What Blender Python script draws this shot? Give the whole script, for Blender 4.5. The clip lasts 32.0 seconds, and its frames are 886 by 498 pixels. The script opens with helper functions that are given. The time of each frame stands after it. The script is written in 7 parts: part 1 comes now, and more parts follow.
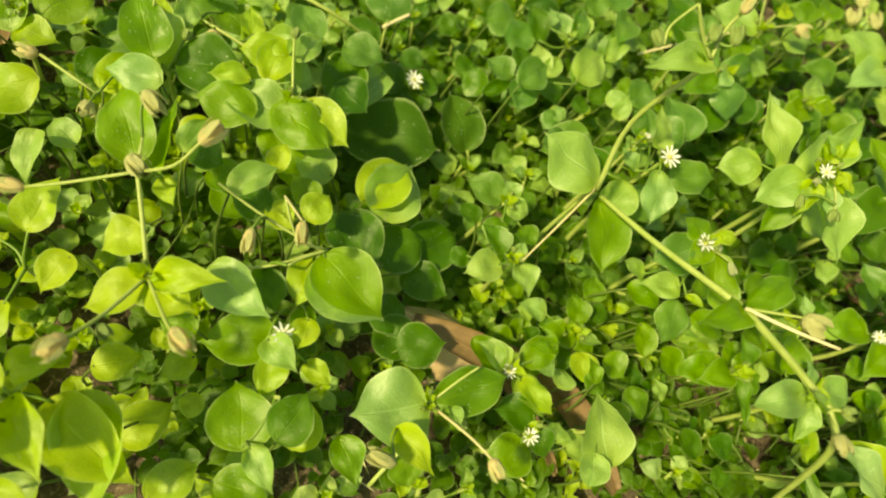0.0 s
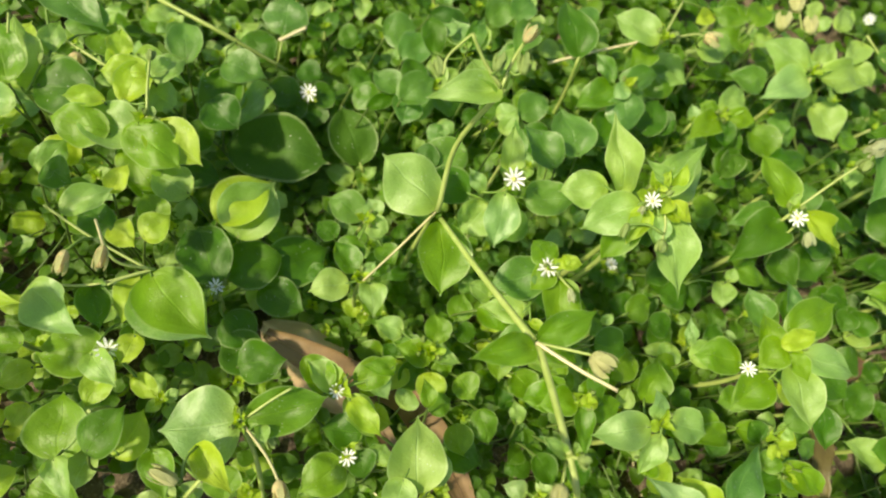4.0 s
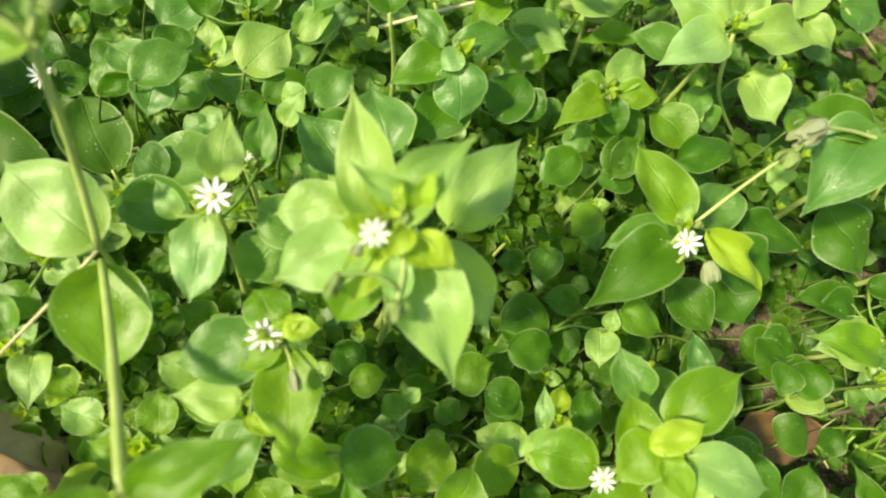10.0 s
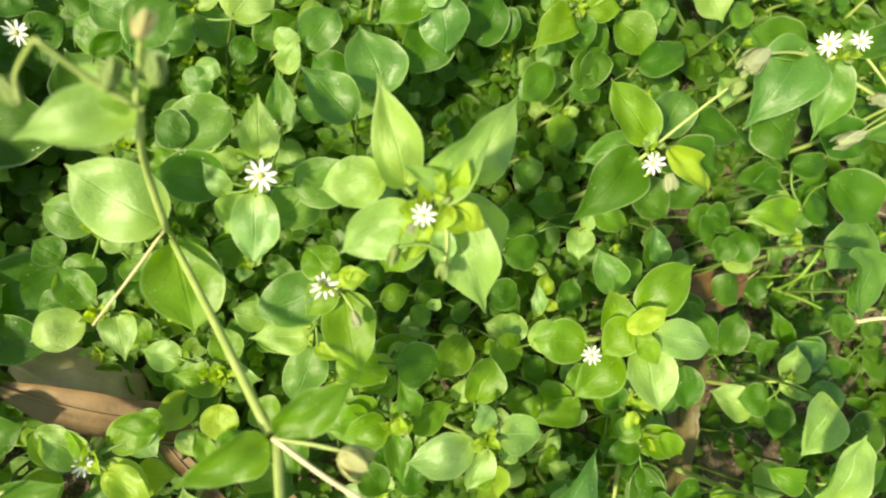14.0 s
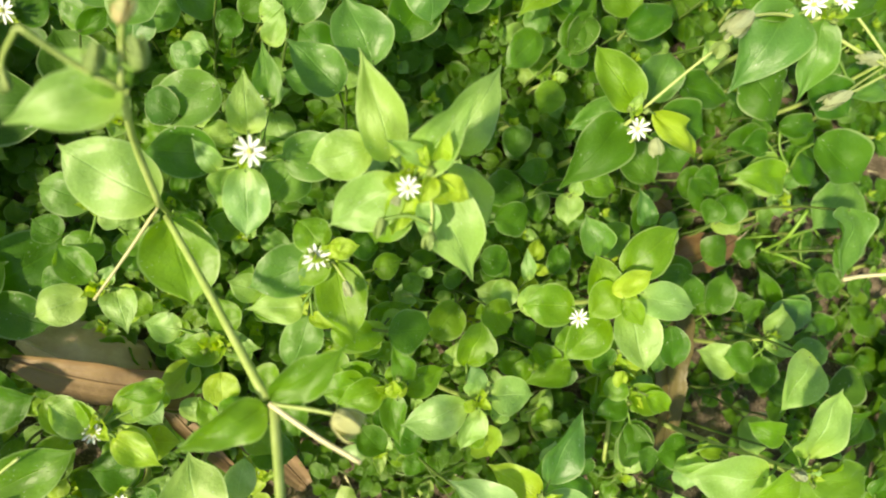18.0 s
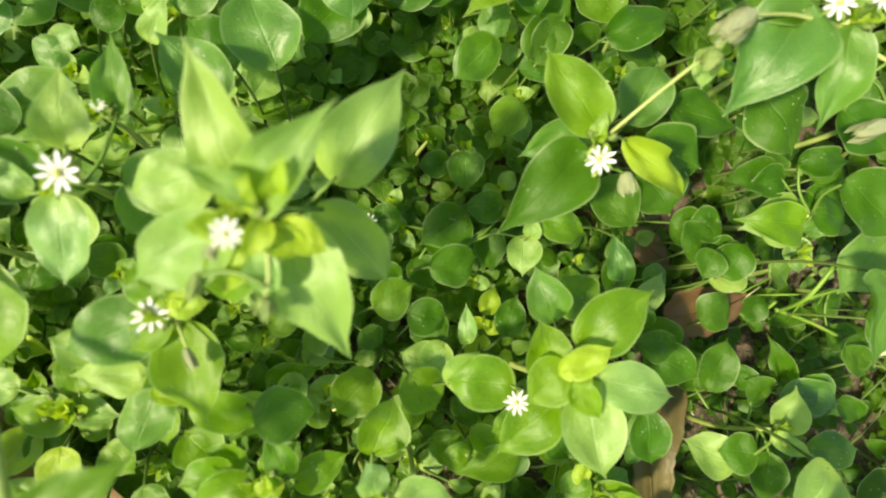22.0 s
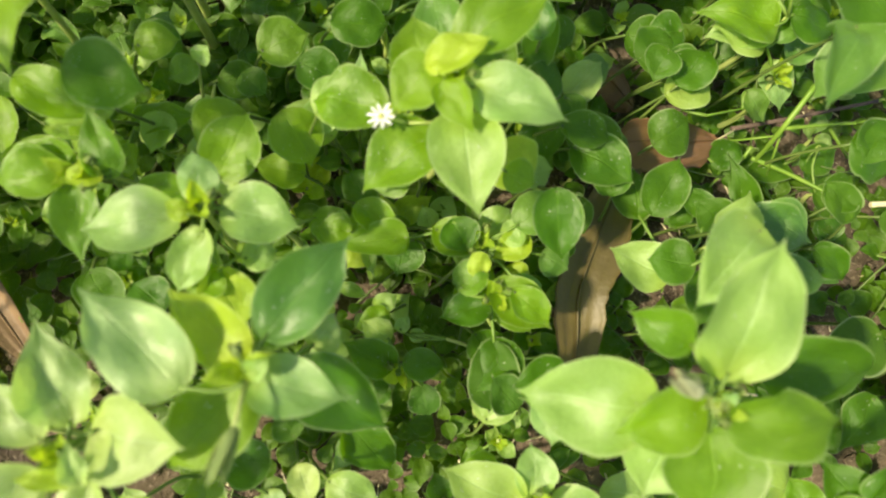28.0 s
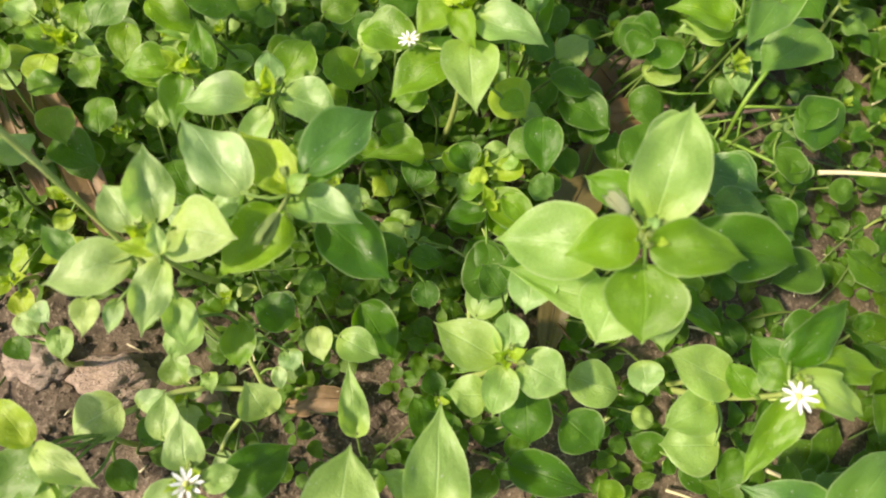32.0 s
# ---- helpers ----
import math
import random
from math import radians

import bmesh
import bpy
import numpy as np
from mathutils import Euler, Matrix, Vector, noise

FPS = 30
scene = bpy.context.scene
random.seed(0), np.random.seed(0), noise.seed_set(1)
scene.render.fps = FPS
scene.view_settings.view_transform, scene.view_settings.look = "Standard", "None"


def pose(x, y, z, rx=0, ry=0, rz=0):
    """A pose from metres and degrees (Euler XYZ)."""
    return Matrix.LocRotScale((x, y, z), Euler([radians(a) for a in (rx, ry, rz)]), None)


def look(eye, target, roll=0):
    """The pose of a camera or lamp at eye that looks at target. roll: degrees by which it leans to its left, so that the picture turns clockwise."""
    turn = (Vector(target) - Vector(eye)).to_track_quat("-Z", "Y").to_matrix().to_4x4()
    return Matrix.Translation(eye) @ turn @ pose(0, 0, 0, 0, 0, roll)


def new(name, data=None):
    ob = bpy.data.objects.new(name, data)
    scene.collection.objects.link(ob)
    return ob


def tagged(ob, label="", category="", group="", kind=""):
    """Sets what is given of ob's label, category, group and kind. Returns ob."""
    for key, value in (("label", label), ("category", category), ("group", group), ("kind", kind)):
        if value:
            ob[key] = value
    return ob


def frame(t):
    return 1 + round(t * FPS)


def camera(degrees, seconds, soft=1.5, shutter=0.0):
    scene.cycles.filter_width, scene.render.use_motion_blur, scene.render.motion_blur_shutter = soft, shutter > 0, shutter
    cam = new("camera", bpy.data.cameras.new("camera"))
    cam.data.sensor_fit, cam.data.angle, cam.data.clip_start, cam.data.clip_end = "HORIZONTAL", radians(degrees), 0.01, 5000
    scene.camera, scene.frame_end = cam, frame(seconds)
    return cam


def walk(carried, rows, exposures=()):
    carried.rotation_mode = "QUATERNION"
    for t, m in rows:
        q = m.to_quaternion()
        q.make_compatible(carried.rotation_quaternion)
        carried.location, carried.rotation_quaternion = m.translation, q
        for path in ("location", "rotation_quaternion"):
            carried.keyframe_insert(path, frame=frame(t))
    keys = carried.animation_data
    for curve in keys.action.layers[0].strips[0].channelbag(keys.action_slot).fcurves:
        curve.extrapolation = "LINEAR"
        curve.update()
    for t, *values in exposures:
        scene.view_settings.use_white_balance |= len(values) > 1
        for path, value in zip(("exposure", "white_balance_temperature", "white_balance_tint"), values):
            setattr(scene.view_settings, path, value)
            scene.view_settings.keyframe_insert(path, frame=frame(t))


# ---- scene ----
cam = camera(73.5, 32.0, soft=2.1)
cam.data.dof.use_dof, cam.data.dof.focus_distance, cam.data.dof.aperture_fstop = True, 0.19, 11.0
METRES, EYE, TILT, LEAN, TURN = 0.62, 0.225, -67.5, -17.0, 0.0
ROWS = [
    (0.0, 0.0, 0.0, 0.0, -0.0, -0.0, 0.0),
    (0.5, -0.0325, -0.0032, 0.0036, 0.17, -0.25, -1.23),
    (1.0, -0.041, -0.0112, 0.0111, 0.66, -0.59, -2.2),
    (1.5, -0.0392, -0.0191, 0.0179, 1.28, -0.94, -2.63),
    (2.0, -0.021, -0.0179, 0.0182, 2.08, -1.16, -2.88),
    (2.5, 0.0025, -0.0147, 0.0152, 2.75, -1.2, -3.0),
    (3.0, 0.0346, -0.0137, 0.0136, 3.62, -1.2, -2.88),
    (3.5, 0.0777, -0.0011, 0.0125, 4.39, -1.3, -1.83),
    (4.0, 0.1207, 0.0039, 0.02, 5.15, -1.25, -1.11),
    (4.5, 0.1519, 0.006, 0.0181, 5.83, -1.21, -0.8),
    (6.5, 0.2064, 0.027, -0.0, 8.24, -0.52, -1.34),
    (7.0, 0.2117, 0.0627, 0.0063, 8.55, -0.02, -1.48),
    (7.5, 0.211, 0.0821, 0.0186, 8.55, 0.26, -1.67),
    (8.0, 0.2122, 0.0795, 0.038, 8.58, 0.63, -1.9),
    (8.5, 0.2225, 0.0941, 0.0404, 8.55, 0.86, -1.83),
    (9.0, 0.2301, 0.1098, 0.0451, 8.22, 0.74, -1.4),
    (9.5, 0.2348, 0.1318, 0.0434, 7.49, -0.49, -0.42),
    (10.0, 0.2366, 0.1388, 0.0407, 6.81, -1.9, 0.09),
    (10.5, 0.2296, 0.1409, 0.0396, 5.84, -2.97, 0.22),
    (11.0, 0.2117, 0.1321, 0.0449, 3.97, -3.78, 0.2),
    (11.5, 0.2055, 0.1225, 0.0527, 1.64, -4.66, 0.47),
    (12.0, 0.2062, 0.114, 0.0625, 0.35, -7.01, 1.8),
    (12.5, 0.2045, 0.1019, 0.0788, 0.3, -10.73, 2.86),
    (13.0, 0.2108, 0.108, 0.0769, 0.38, -13.62, 3.54),
    (13.5, 0.2111, 0.1069, 0.0809, 0.4, -15.76, 4.11),
    (14.0, 0.2096, 0.0991, 0.0901, 0.4, -17.32, 4.73),
    (14.5, 0.2158, 0.0976, 0.095, 0.34, -18.44, 5.31),
    (15.0, 0.2156, 0.0945, 0.0959, 0.35, -19.15, 5.63),
    (15.5, 0.2128, 0.0983, 0.0916, 0.3, -19.65, 5.78),
    (17.5, 0.2143, 0.0966, 0.0912, 0.1, -20.64, 5.91),
    (18.0, 0.2162, 0.0935, 0.0938, 0.18, -20.78, 5.95),
    (18.5, 0.2278, 0.0916, 0.1003, 0.42, -20.89, 5.96),
    (19.0, 0.236, 0.1151, 0.0989, 0.86, -21.02, 5.91),
    (19.5, 0.2453, 0.131, 0.0994, 1.43, -21.23, 5.83),
    (20.0, 0.2503, 0.1297, 0.0996, 1.85, -21.34, 5.65),
    (20.5, 0.2602, 0.1435, 0.094, 2.31, -20.87, 5.63),
    (21.0, 0.2569, 0.1551, 0.0888, 2.77, -20.16, 5.33),
    (21.5, 0.2592, 0.1558, 0.0873, 3.21, -19.33, 5.04),
    (22.0, 0.2651, 0.1634, 0.0791, 3.67, -18.49, 4.67),
    (22.5, 0.2719, 0.1622, 0.0772, 4.26, -18.16, 4.47),
    (23.0, 0.2771, 0.1602, 0.0741, 4.79, -17.89, 4.25),
    (23.5, 0.2874, 0.1585, 0.0688, 5.37, -17.89, 4.13),
    (24.0, 0.3039, 0.1501, 0.0606, 6.12, -17.63, 4.0),
    (24.5, 0.3092, 0.1563, 0.0562, 6.79, -17.25, 3.72),
    (26.5, 0.3251, 0.1827, 0.0249, 7.9, -15.77, 2.15),
    (27.0, 0.3181, 0.1903, -0.0105, 8.44, -15.35, 1.82),
    (27.5, 0.3227, 0.1736, -0.0195, 9.0, -14.88, 1.45),
    (28.0, 0.3251, 0.1699, -0.0495, 9.65, -14.26, 1.08),
    (28.5, 0.3324, 0.1582, -0.0611, 10.14, -13.45, 0.55),
    (29.0, 0.3426, 0.1506, -0.0792, 10.67, -12.73, 0.2),
    (29.5, 0.3423, 0.1457, -0.092, 11.21, -12.12, -0.17),
    (30.0, 0.3537, 0.129, -0.1131, 11.66, -11.39, -0.6),
    (30.5, 0.3523, 0.1151, -0.1244, 12.07, -10.3, -0.96),
    (31.0, 0.3525, 0.1011, -0.1261, 12.52, -8.09, -1.66),
    (31.5, 0.3519, 0.1029, -0.1242, 13.11, -6.5, -2.25),
    (32.0, 0.3524, 0.1057, -0.1226, 13.51, -5.42, -2.71),
]
EXPOSURES = [(0.0, 0.44, 15000, -15.0), (1.0, 0.44, 15000, -8.0), (3.0, 0.44, 15000, -8.0), (3.6, 0.47, 8500, -3.0), (4.5, 0.55, 8500, -3.0), (7.0, 0.70, 8400, -3.0), (9.0, 0.77, 8300, -4.0), (13.0, 0.79, 8500, -3.0), (19.0, 0.75, 8500, -3.0), (24.0, 0.74, 8400, -3.0), (27.0, 0.74, 8500, -2.0), (28.0, 0.74, 8300, 4.0), (30.0, 0.76, 7900, 14.0), (32.0, 0.70, 7800, 12.0)]
walk(cam, [(t, pose(0, 0, EYE, TILT, LEAN, TURN) @ pose(METRES * x, METRES * y, METRES * z, 90 + pitch, roll, yaw)) for t, x, y, z, yaw, pitch, roll in ROWS], EXPOSURES)

# ---- sky and sun ----
SUN_FROM = Vector((-0.79, -0.25, 0.90)).normalized()
world = bpy.data.worlds.new("sky")
scene.world = world
world.use_nodes = True
wn = world.node_tree
sky = wn.nodes.new("ShaderNodeTexSky")
sky.sky_type, sky.sun_disc = "NISHITA", False
sky.sun_elevation = math.asin(SUN_FROM.z)
sky.sun_rotation = math.atan2(SUN_FROM.x, SUN_FROM.y)
wn.nodes["Background"].inputs["Strength"].default_value = 0.15
wn.links.new(sky.outputs["Color"], wn.nodes["Background"].inputs["Color"])
sun = new("sun", bpy.data.lights.new("sun", "SUN"))
sun.data.energy, sun.data.angle, sun.data.color = 5.0, radians(4.0), (1.0, 0.93, 0.81)
sun.matrix_basis = look(SUN_FROM * 5, (0, 0, 0))


# ---- materials ----
class Mat:
    """A node material under construction."""

    def __init__(self, name):
        self.m = bpy.data.materials.new(name)
        self.m.use_nodes = True
        self.t = self.m.node_tree
        self.bsdf = self.t.nodes["Principled BSDF"]
        self.out = self.t.nodes["Material Output"]

    def n(self, kind, **sockets):
        node = self.t.nodes.new("ShaderNode" + kind)
        for key, value in sockets.items():
            self.put(node, key.replace("_", " "), value)
        return node

    def put(self, node, key, value):
        s = node.inputs[int(key)] if key.isdigit() else node.inputs[key]
        if isinstance(value, bpy.types.NodeSocket):
            self.t.links.new(value, s)
        else:
            s.default_value = value

    def calc(self, op, a, b=0.0, c=0.0):
        node = self.t.nodes.new("ShaderNodeMath")
        node.operation = op
        for i, v in enumerate((a, b, c)):
            self.put(node, str(i), v)
        return node.outputs[0]

    def mix(self, f, a, b):
        node = self.t.nodes.new("ShaderNodeMix")
        node.data_type = "RGBA"
        for i, v in ((0, f), (6, a), (7, b)):
            self.put(node, str(i), v)
        return node.outputs[2]

    def band(self, v, lo, hi, a=0.0, b=1.0):
        node = self.t.nodes.new("ShaderNodeMapRange")
        node.interpolation_type = "SMOOTHSTEP"
        for i, x in enumerate((v, lo, hi, a, b)):
            self.put(node, str(i), x)
        return node.outputs[0]

    def noise(self, scale, detail=3.0, where=None, rough=0.6):
        node = self.n("TexNoise", Scale=scale, Detail=detail, Roughness=rough)
        if where is not None:
            self.put(node, "Vector", where)
        return node.outputs["Fac"]

    def bump(self, height, strength, dist):
        node = self.n("Bump", Strength=strength, Distance=dist, Height=height)
        self.put(self.bsdf, "Normal", node.outputs[0])
        return node.outputs[0]


def c4(r, g, b):
    return (r, g, b, 1.0)


def leaf_material(name, dark, light, through_light, rough=0.34, island=False, clear=0.55, spots=0.72, young_base=0.15, spec=0.65):
    k = Mat(name)
    rnd = k.n("NewGeometry").outputs["Random Per Island"] if island else k.n("ObjectInfo").outputs["Random"]
    other = k.calc("FRACT", k.calc("MULTIPLY", rnd, 23.7))
    uv = k.n("TexCoord").outputs["UV"]
    split = k.n("SeparateXYZ", Vector=uv)
    u, v = split.outputs[0], split.outputs[1]
    off = k.n("CombineXYZ", X=k.calc("MULTIPLY", rnd, 37.0), Y=k.calc("MULTIPLY", rnd, 91.0))
    where = k.n("VectorMath", **{"0": uv, "1": off.outputs[0]})
    where.operation = "ADD"
    w = where.outputs[0]
    side = k.calc("ABSOLUTE", k.calc("SUBTRACT", u, 0.5))
    wander = k.calc("MULTIPLY", k.calc("SUBTRACT", k.noise(1.6, 2.0, w), 0.5), 0.05)
    rib = k.band(k.calc("ABSOLUTE", k.calc("ADD", k.calc("SUBTRACT", u, 0.5), wander)), 0.006, 0.028, 1.0, 0.0)
    vein = k.calc("SINE", k.calc("MULTIPLY", k.calc("SUBTRACT", v, k.calc("MULTIPLY", side, 0.75)), 44.0))
    vein = k.calc("MULTIPLY", k.band(vein, 0.80, 1.0), k.band(side, 0.05, 0.42, 0.5, 0.0))
    edge = k.band(side, 0.455, 0.488)
    cloud = k.noise(2.6, 4.0, w)
    fine = k.noise(38.0, 3.0, w)
    tone = k.calc("ADD", k.calc("MULTIPLY", rnd, 0.5), k.calc("MULTIPLY", k.band(cloud, 0.32, 0.68), 0.5))
    col = k.mix(tone, c4(*dark), c4(*light))
    col = k.mix(k.calc("MULTIPLY", k.band(fine, 0.38, 0.72), 0.34), col, c4(*[min(1, x * 1.5 + 0.01) for x in light]))
    col = k.mix(k.band(other, 0.55, 1.0, 0.0, 0.24), col, c4(light[0] * 1.45, light[1] * 1.12, light[2] * 0.7))
    col = k.mix(k.band(other, 0.0, 0.35, 0.26, 0.0), col, c4(light[0] * 0.55, light[1] * 0.80, light[2] * 2.0))
    pale = c4(light[0] * 1.5, light[1] * 1.4, light[2] * 2.2)
    lines = k.calc("MAXIMUM", k.calc("MULTIPLY", rib, 0.36), k.calc("MULTIPLY", vein, 0.26))
    col = k.mix(lines, col, pale)
    col = k.mix(k.calc("MULTIPLY", edge, 0.70), col, c4(light[0] * 0.6 + 0.28, light[1] * 0.6 + 0.32, light[2] * 0.6 + 0.18))
    blotch = k.calc("MULTIPLY", k.band(k.noise(3.4, 5.0, w, 0.7), 0.53, 0.70), k.band(k.calc("FRACT", k.calc("MULTIPLY", rnd, 17.3)), 0.15, 0.7))
    col = k.mix(k.calc("MULTIPLY", blotch, spots), col, c4(light[0] * 1.4, light[1] * 1.25, light[2] * 1.7))
    brown = k.calc("MULTIPLY", k.band(k.noise(9.0, 3.0, w), 0.70, 0.76), k.band(k.calc("FRACT", k.calc("MULTIPLY", rnd, 7.7)), 0.55, 0.7))
    col = k.mix(k.calc("MULTIPLY", brown, 0.5), col, c4(0.13, 0.09, 0.03))
    col = k.mix(k.band(v, 0.0, 0.32, young_base, 0.0), col, c4(light[0] * 1.25, light[1] * 1.10, light[2] * 0.5))
    specks = k.n("TexVoronoi", Scale=k.calc("ADD", 9.0, k.calc("MULTIPLY", rnd, 9.0)), Vector=w).outputs["Distance"]
    specks = k.calc("MULTIPLY", k.band(specks, 0.11, 0.19, 1.0, 0.0), k.band(k.noise(3.0, 2.0, w), 0.52, 0.60))
    col = k.mix(k.calc("MULTIPLY", specks, 0.8), col, c4(0.62, 0.66, 0.50))
    col = k.mix(k.band(v, 0.95, 0.985, 0.0, 0.6), col, c4(0.50, 0.55, 0.34))
    k.put(k.bsdf, "Base Color", col)
    k.put(k.bsdf, "Roughness", k.calc("ADD", k.calc("ADD", rough, k.calc("MULTIPLY", other, 0.16)), k.calc("MULTIPLY", fine, 0.12)))
    k.put(k.bsdf, "Specular IOR Level", spec)
    k.put(k.bsdf, "Coat Weight", 0.30 * spec)
    k.put(k.bsdf, "Coat Roughness", 0.42)
    relief = k.calc("SUBTRACT", k.calc("ADD", k.calc("MULTIPLY", cloud, 0.6), k.calc("MULTIPLY", fine, 0.06)), k.calc("MULTIPLY", k.calc("MAXIMUM", rib, k.calc("MULTIPLY", vein, 0.4)), 0.09))
    bumped = k.bump(relief, 0.7, 0.0020)
    lucent = k.n("BsdfTranslucent", Color=k.mix(0.35, c4(*through_light), col), Normal=bumped)
    both = k.n("MixShader", Fac=clear)
    k.t.links.new(k.bsdf.outputs[0], both.inputs[1])
    k.t.links.new(lucent.outputs[0], both.inputs[2])
    k.t.links.new(both.outputs[0], k.out.inputs["Surface"])
    return k.m


LEAF = [
    leaf_material("leaf_green", (0.056, 0.160, 0.007), (0.142, 0.300, 0.015), (0.36, 0.62, 0.018)),
    # young pale green, whitened further to paint in the sheen on upper leaves
    leaf_material("leaf_young_and_sheen", (0.190, 0.360, 0.062), (0.330, 0.520, 0.132), (0.44, 0.67, 0.048), rough=0.40, young_base=0.45, spec=1.0),
    # deep green leaves, and a darker copy with shade put into its colour
    leaf_material("leaf_deep_and_shaded", (0.034, 0.125, 0.006), (0.076, 0.195, 0.011), (0.21, 0.46, 0.014), spec=0.45),
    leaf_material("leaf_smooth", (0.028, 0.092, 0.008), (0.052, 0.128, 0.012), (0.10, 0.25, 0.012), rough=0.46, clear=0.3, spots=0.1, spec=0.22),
    # yellowish growing tips; brightened to paint strong sun on left-hand leaves too
    leaf_material("leaf_tip_and_sunlit", (0.25, 0.41, 0.027), (0.39, 0.55, 0.050), (0.60, 0.76, 0.030), rough=0.36, young_base=0.4),
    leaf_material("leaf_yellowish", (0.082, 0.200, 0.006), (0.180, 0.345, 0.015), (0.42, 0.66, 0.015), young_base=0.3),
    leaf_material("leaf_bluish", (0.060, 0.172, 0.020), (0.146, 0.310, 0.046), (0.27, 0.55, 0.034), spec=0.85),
    # whitish copy of the pale leaf, with full sun put into its colour
    leaf_material("leaf_sunlit", (0.265, 0.430, 0.115), (0.430, 0.600, 0.205), (0.46, 0.68, 0.060), rough=0.42, young_base=0.3, spec=1.0),
]
LEAF_MASS = leaf_material("leaf_undergrowth", (0.034, 0.110, 0.005), (0.100, 0.220, 0.011), (0.24, 0.46, 0.014), island=True, spec=0.5)


def plain_material(name, a, b, scale, rough=0.6, bump=0.4, dist=0.0006, lucent=0.0, random_tone=True):
    k = Mat(name)
    where = k.n("TexCoord").outputs["Object"]
    f = k.noise(scale, 5.0, where)
    g = k.noise(scale * 6, 3.0, where)
    tone = k.calc("ADD", k.calc("MULTIPLY", k.band(f, 0.3, 0.7), 0.7), k.calc("MULTIPLY", g, 0.3))
    if random_tone:
        tone = k.calc("ADD", k.calc("MULTIPLY", tone, 0.7), k.calc("MULTIPLY", k.n("ObjectInfo").outputs["Random"], 0.3))
    col = k.mix(tone, c4(*a), c4(*b))
    k.put(k.bsdf, "Base Color", col)
    k.put(k.bsdf, "Roughness", rough)
    bumped = k.bump(k.calc("ADD", f, k.calc("MULTIPLY", g, 0.5)), bump, dist)
    if lucent:
        t = k.n("BsdfTranslucent", Color=col, Normal=bumped)
        both = k.n("MixShader", Fac=lucent)
        k.t.links.new(k.bsdf.outputs[0], both.inputs[1])
        k.t.links.new(t.outputs[0], both.inputs[2])
        k.t.links.new(both.outputs[0], k.out.inputs["Surface"])
    return k.m


STEM = plain_material("stem_green", (0.27, 0.37, 0.08), (0.46, 0.52, 0.20), 160, 0.45, lucent=0.25)
PETIOLE = plain_material("petiole_green", (0.10, 0.21, 0.028), (0.20, 0.31, 0.065), 160, 0.5, lucent=0.25)
STEM_FRESH = plain_material("stem_fresh", (0.10, 0.23, 0.025), (0.24, 0.38, 0.06), 160, 0.45, lucent=0.25)
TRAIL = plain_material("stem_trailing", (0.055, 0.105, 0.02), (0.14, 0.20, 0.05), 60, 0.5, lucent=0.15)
STEM_DRY = plain_material("stem_dry", (0.30, 0.27, 0.13), (0.46, 0.42, 0.24), 160, 0.6)
STRAW = plain_material("straw", (0.42, 0.36, 0.20), (0.62, 0.56, 0.38), 120, 0.55)
POD_GREEN = plain_material("pod_green", (0.17, 0.27, 0.06), (0.30, 0.38, 0.13), 220, 0.5, lucent=0.3)
POD_BROWN = plain_material("pod_brown", (0.62, 0.50, 0.22), (0.84, 0.74, 0.46), 240, 0.6, lucent=0.5)
POD_PALE = plain_material("pod_pale", (0.42, 0.44, 0.16), (0.64, 0.62, 0.36), 240, 0.6, lucent=0.45)
POD_HAIRY = plain_material("pod_hairy", (0.44, 0.52, 0.24), (0.66, 0.70, 0.44), 900, 0.7, 0.8, 0.0008, lucent=0.2)
PETAL = plain_material("petal_white", (0.82, 0.84, 0.86), (0.90, 0.90, 0.91), 300, 0.5, lucent=0.3)
OVARY = plain_material("flower_centre", (0.38, 0.44, 0.10), (0.55, 0.56, 0.18), 400, 0.5)
ANTHER = plain_material("anther", (0.45, 0.38, 0.16), (0.55, 0.30, 0.22), 400, 0.6)
DRY_BROWN = plain_material("dry_leaf_brown", (0.085, 0.048, 0.022), (0.26, 0.165, 0.085), 70, 0.6, 0.6, 0.001, lucent=0.12)
DRY_TAN = plain_material("dry_leaf_tan", (0.30, 0.20, 0.12), (0.64, 0.50, 0.34), 60, 0.6, 0.6, 0.001, lucent=0.12)
DRY_OLIVE = plain_material("dry_leaf_olive", (0.045, 0.037, 0.013), (0.125, 0.094, 0.032), 60, 0.5, 0.5, 0.001, lucent=0.12)
DRY_RED = plain_material("dry_leaf_red", (0.070, 0.035, 0.018), (0.240, 0.125, 0.062), 60, 0.55, 0.5, 0.001, lucent=0.1)
STONE = plain_material("stone", (0.22, 0.15, 0.12), (0.54, 0.42, 0.34), 5, 0.9, 1.0, 0.0030)
TWIG = plain_material("twig_bark", (0.055, 0.035, 0.028), (0.16, 0.11, 0.09), 200, 0.8, 0.7)


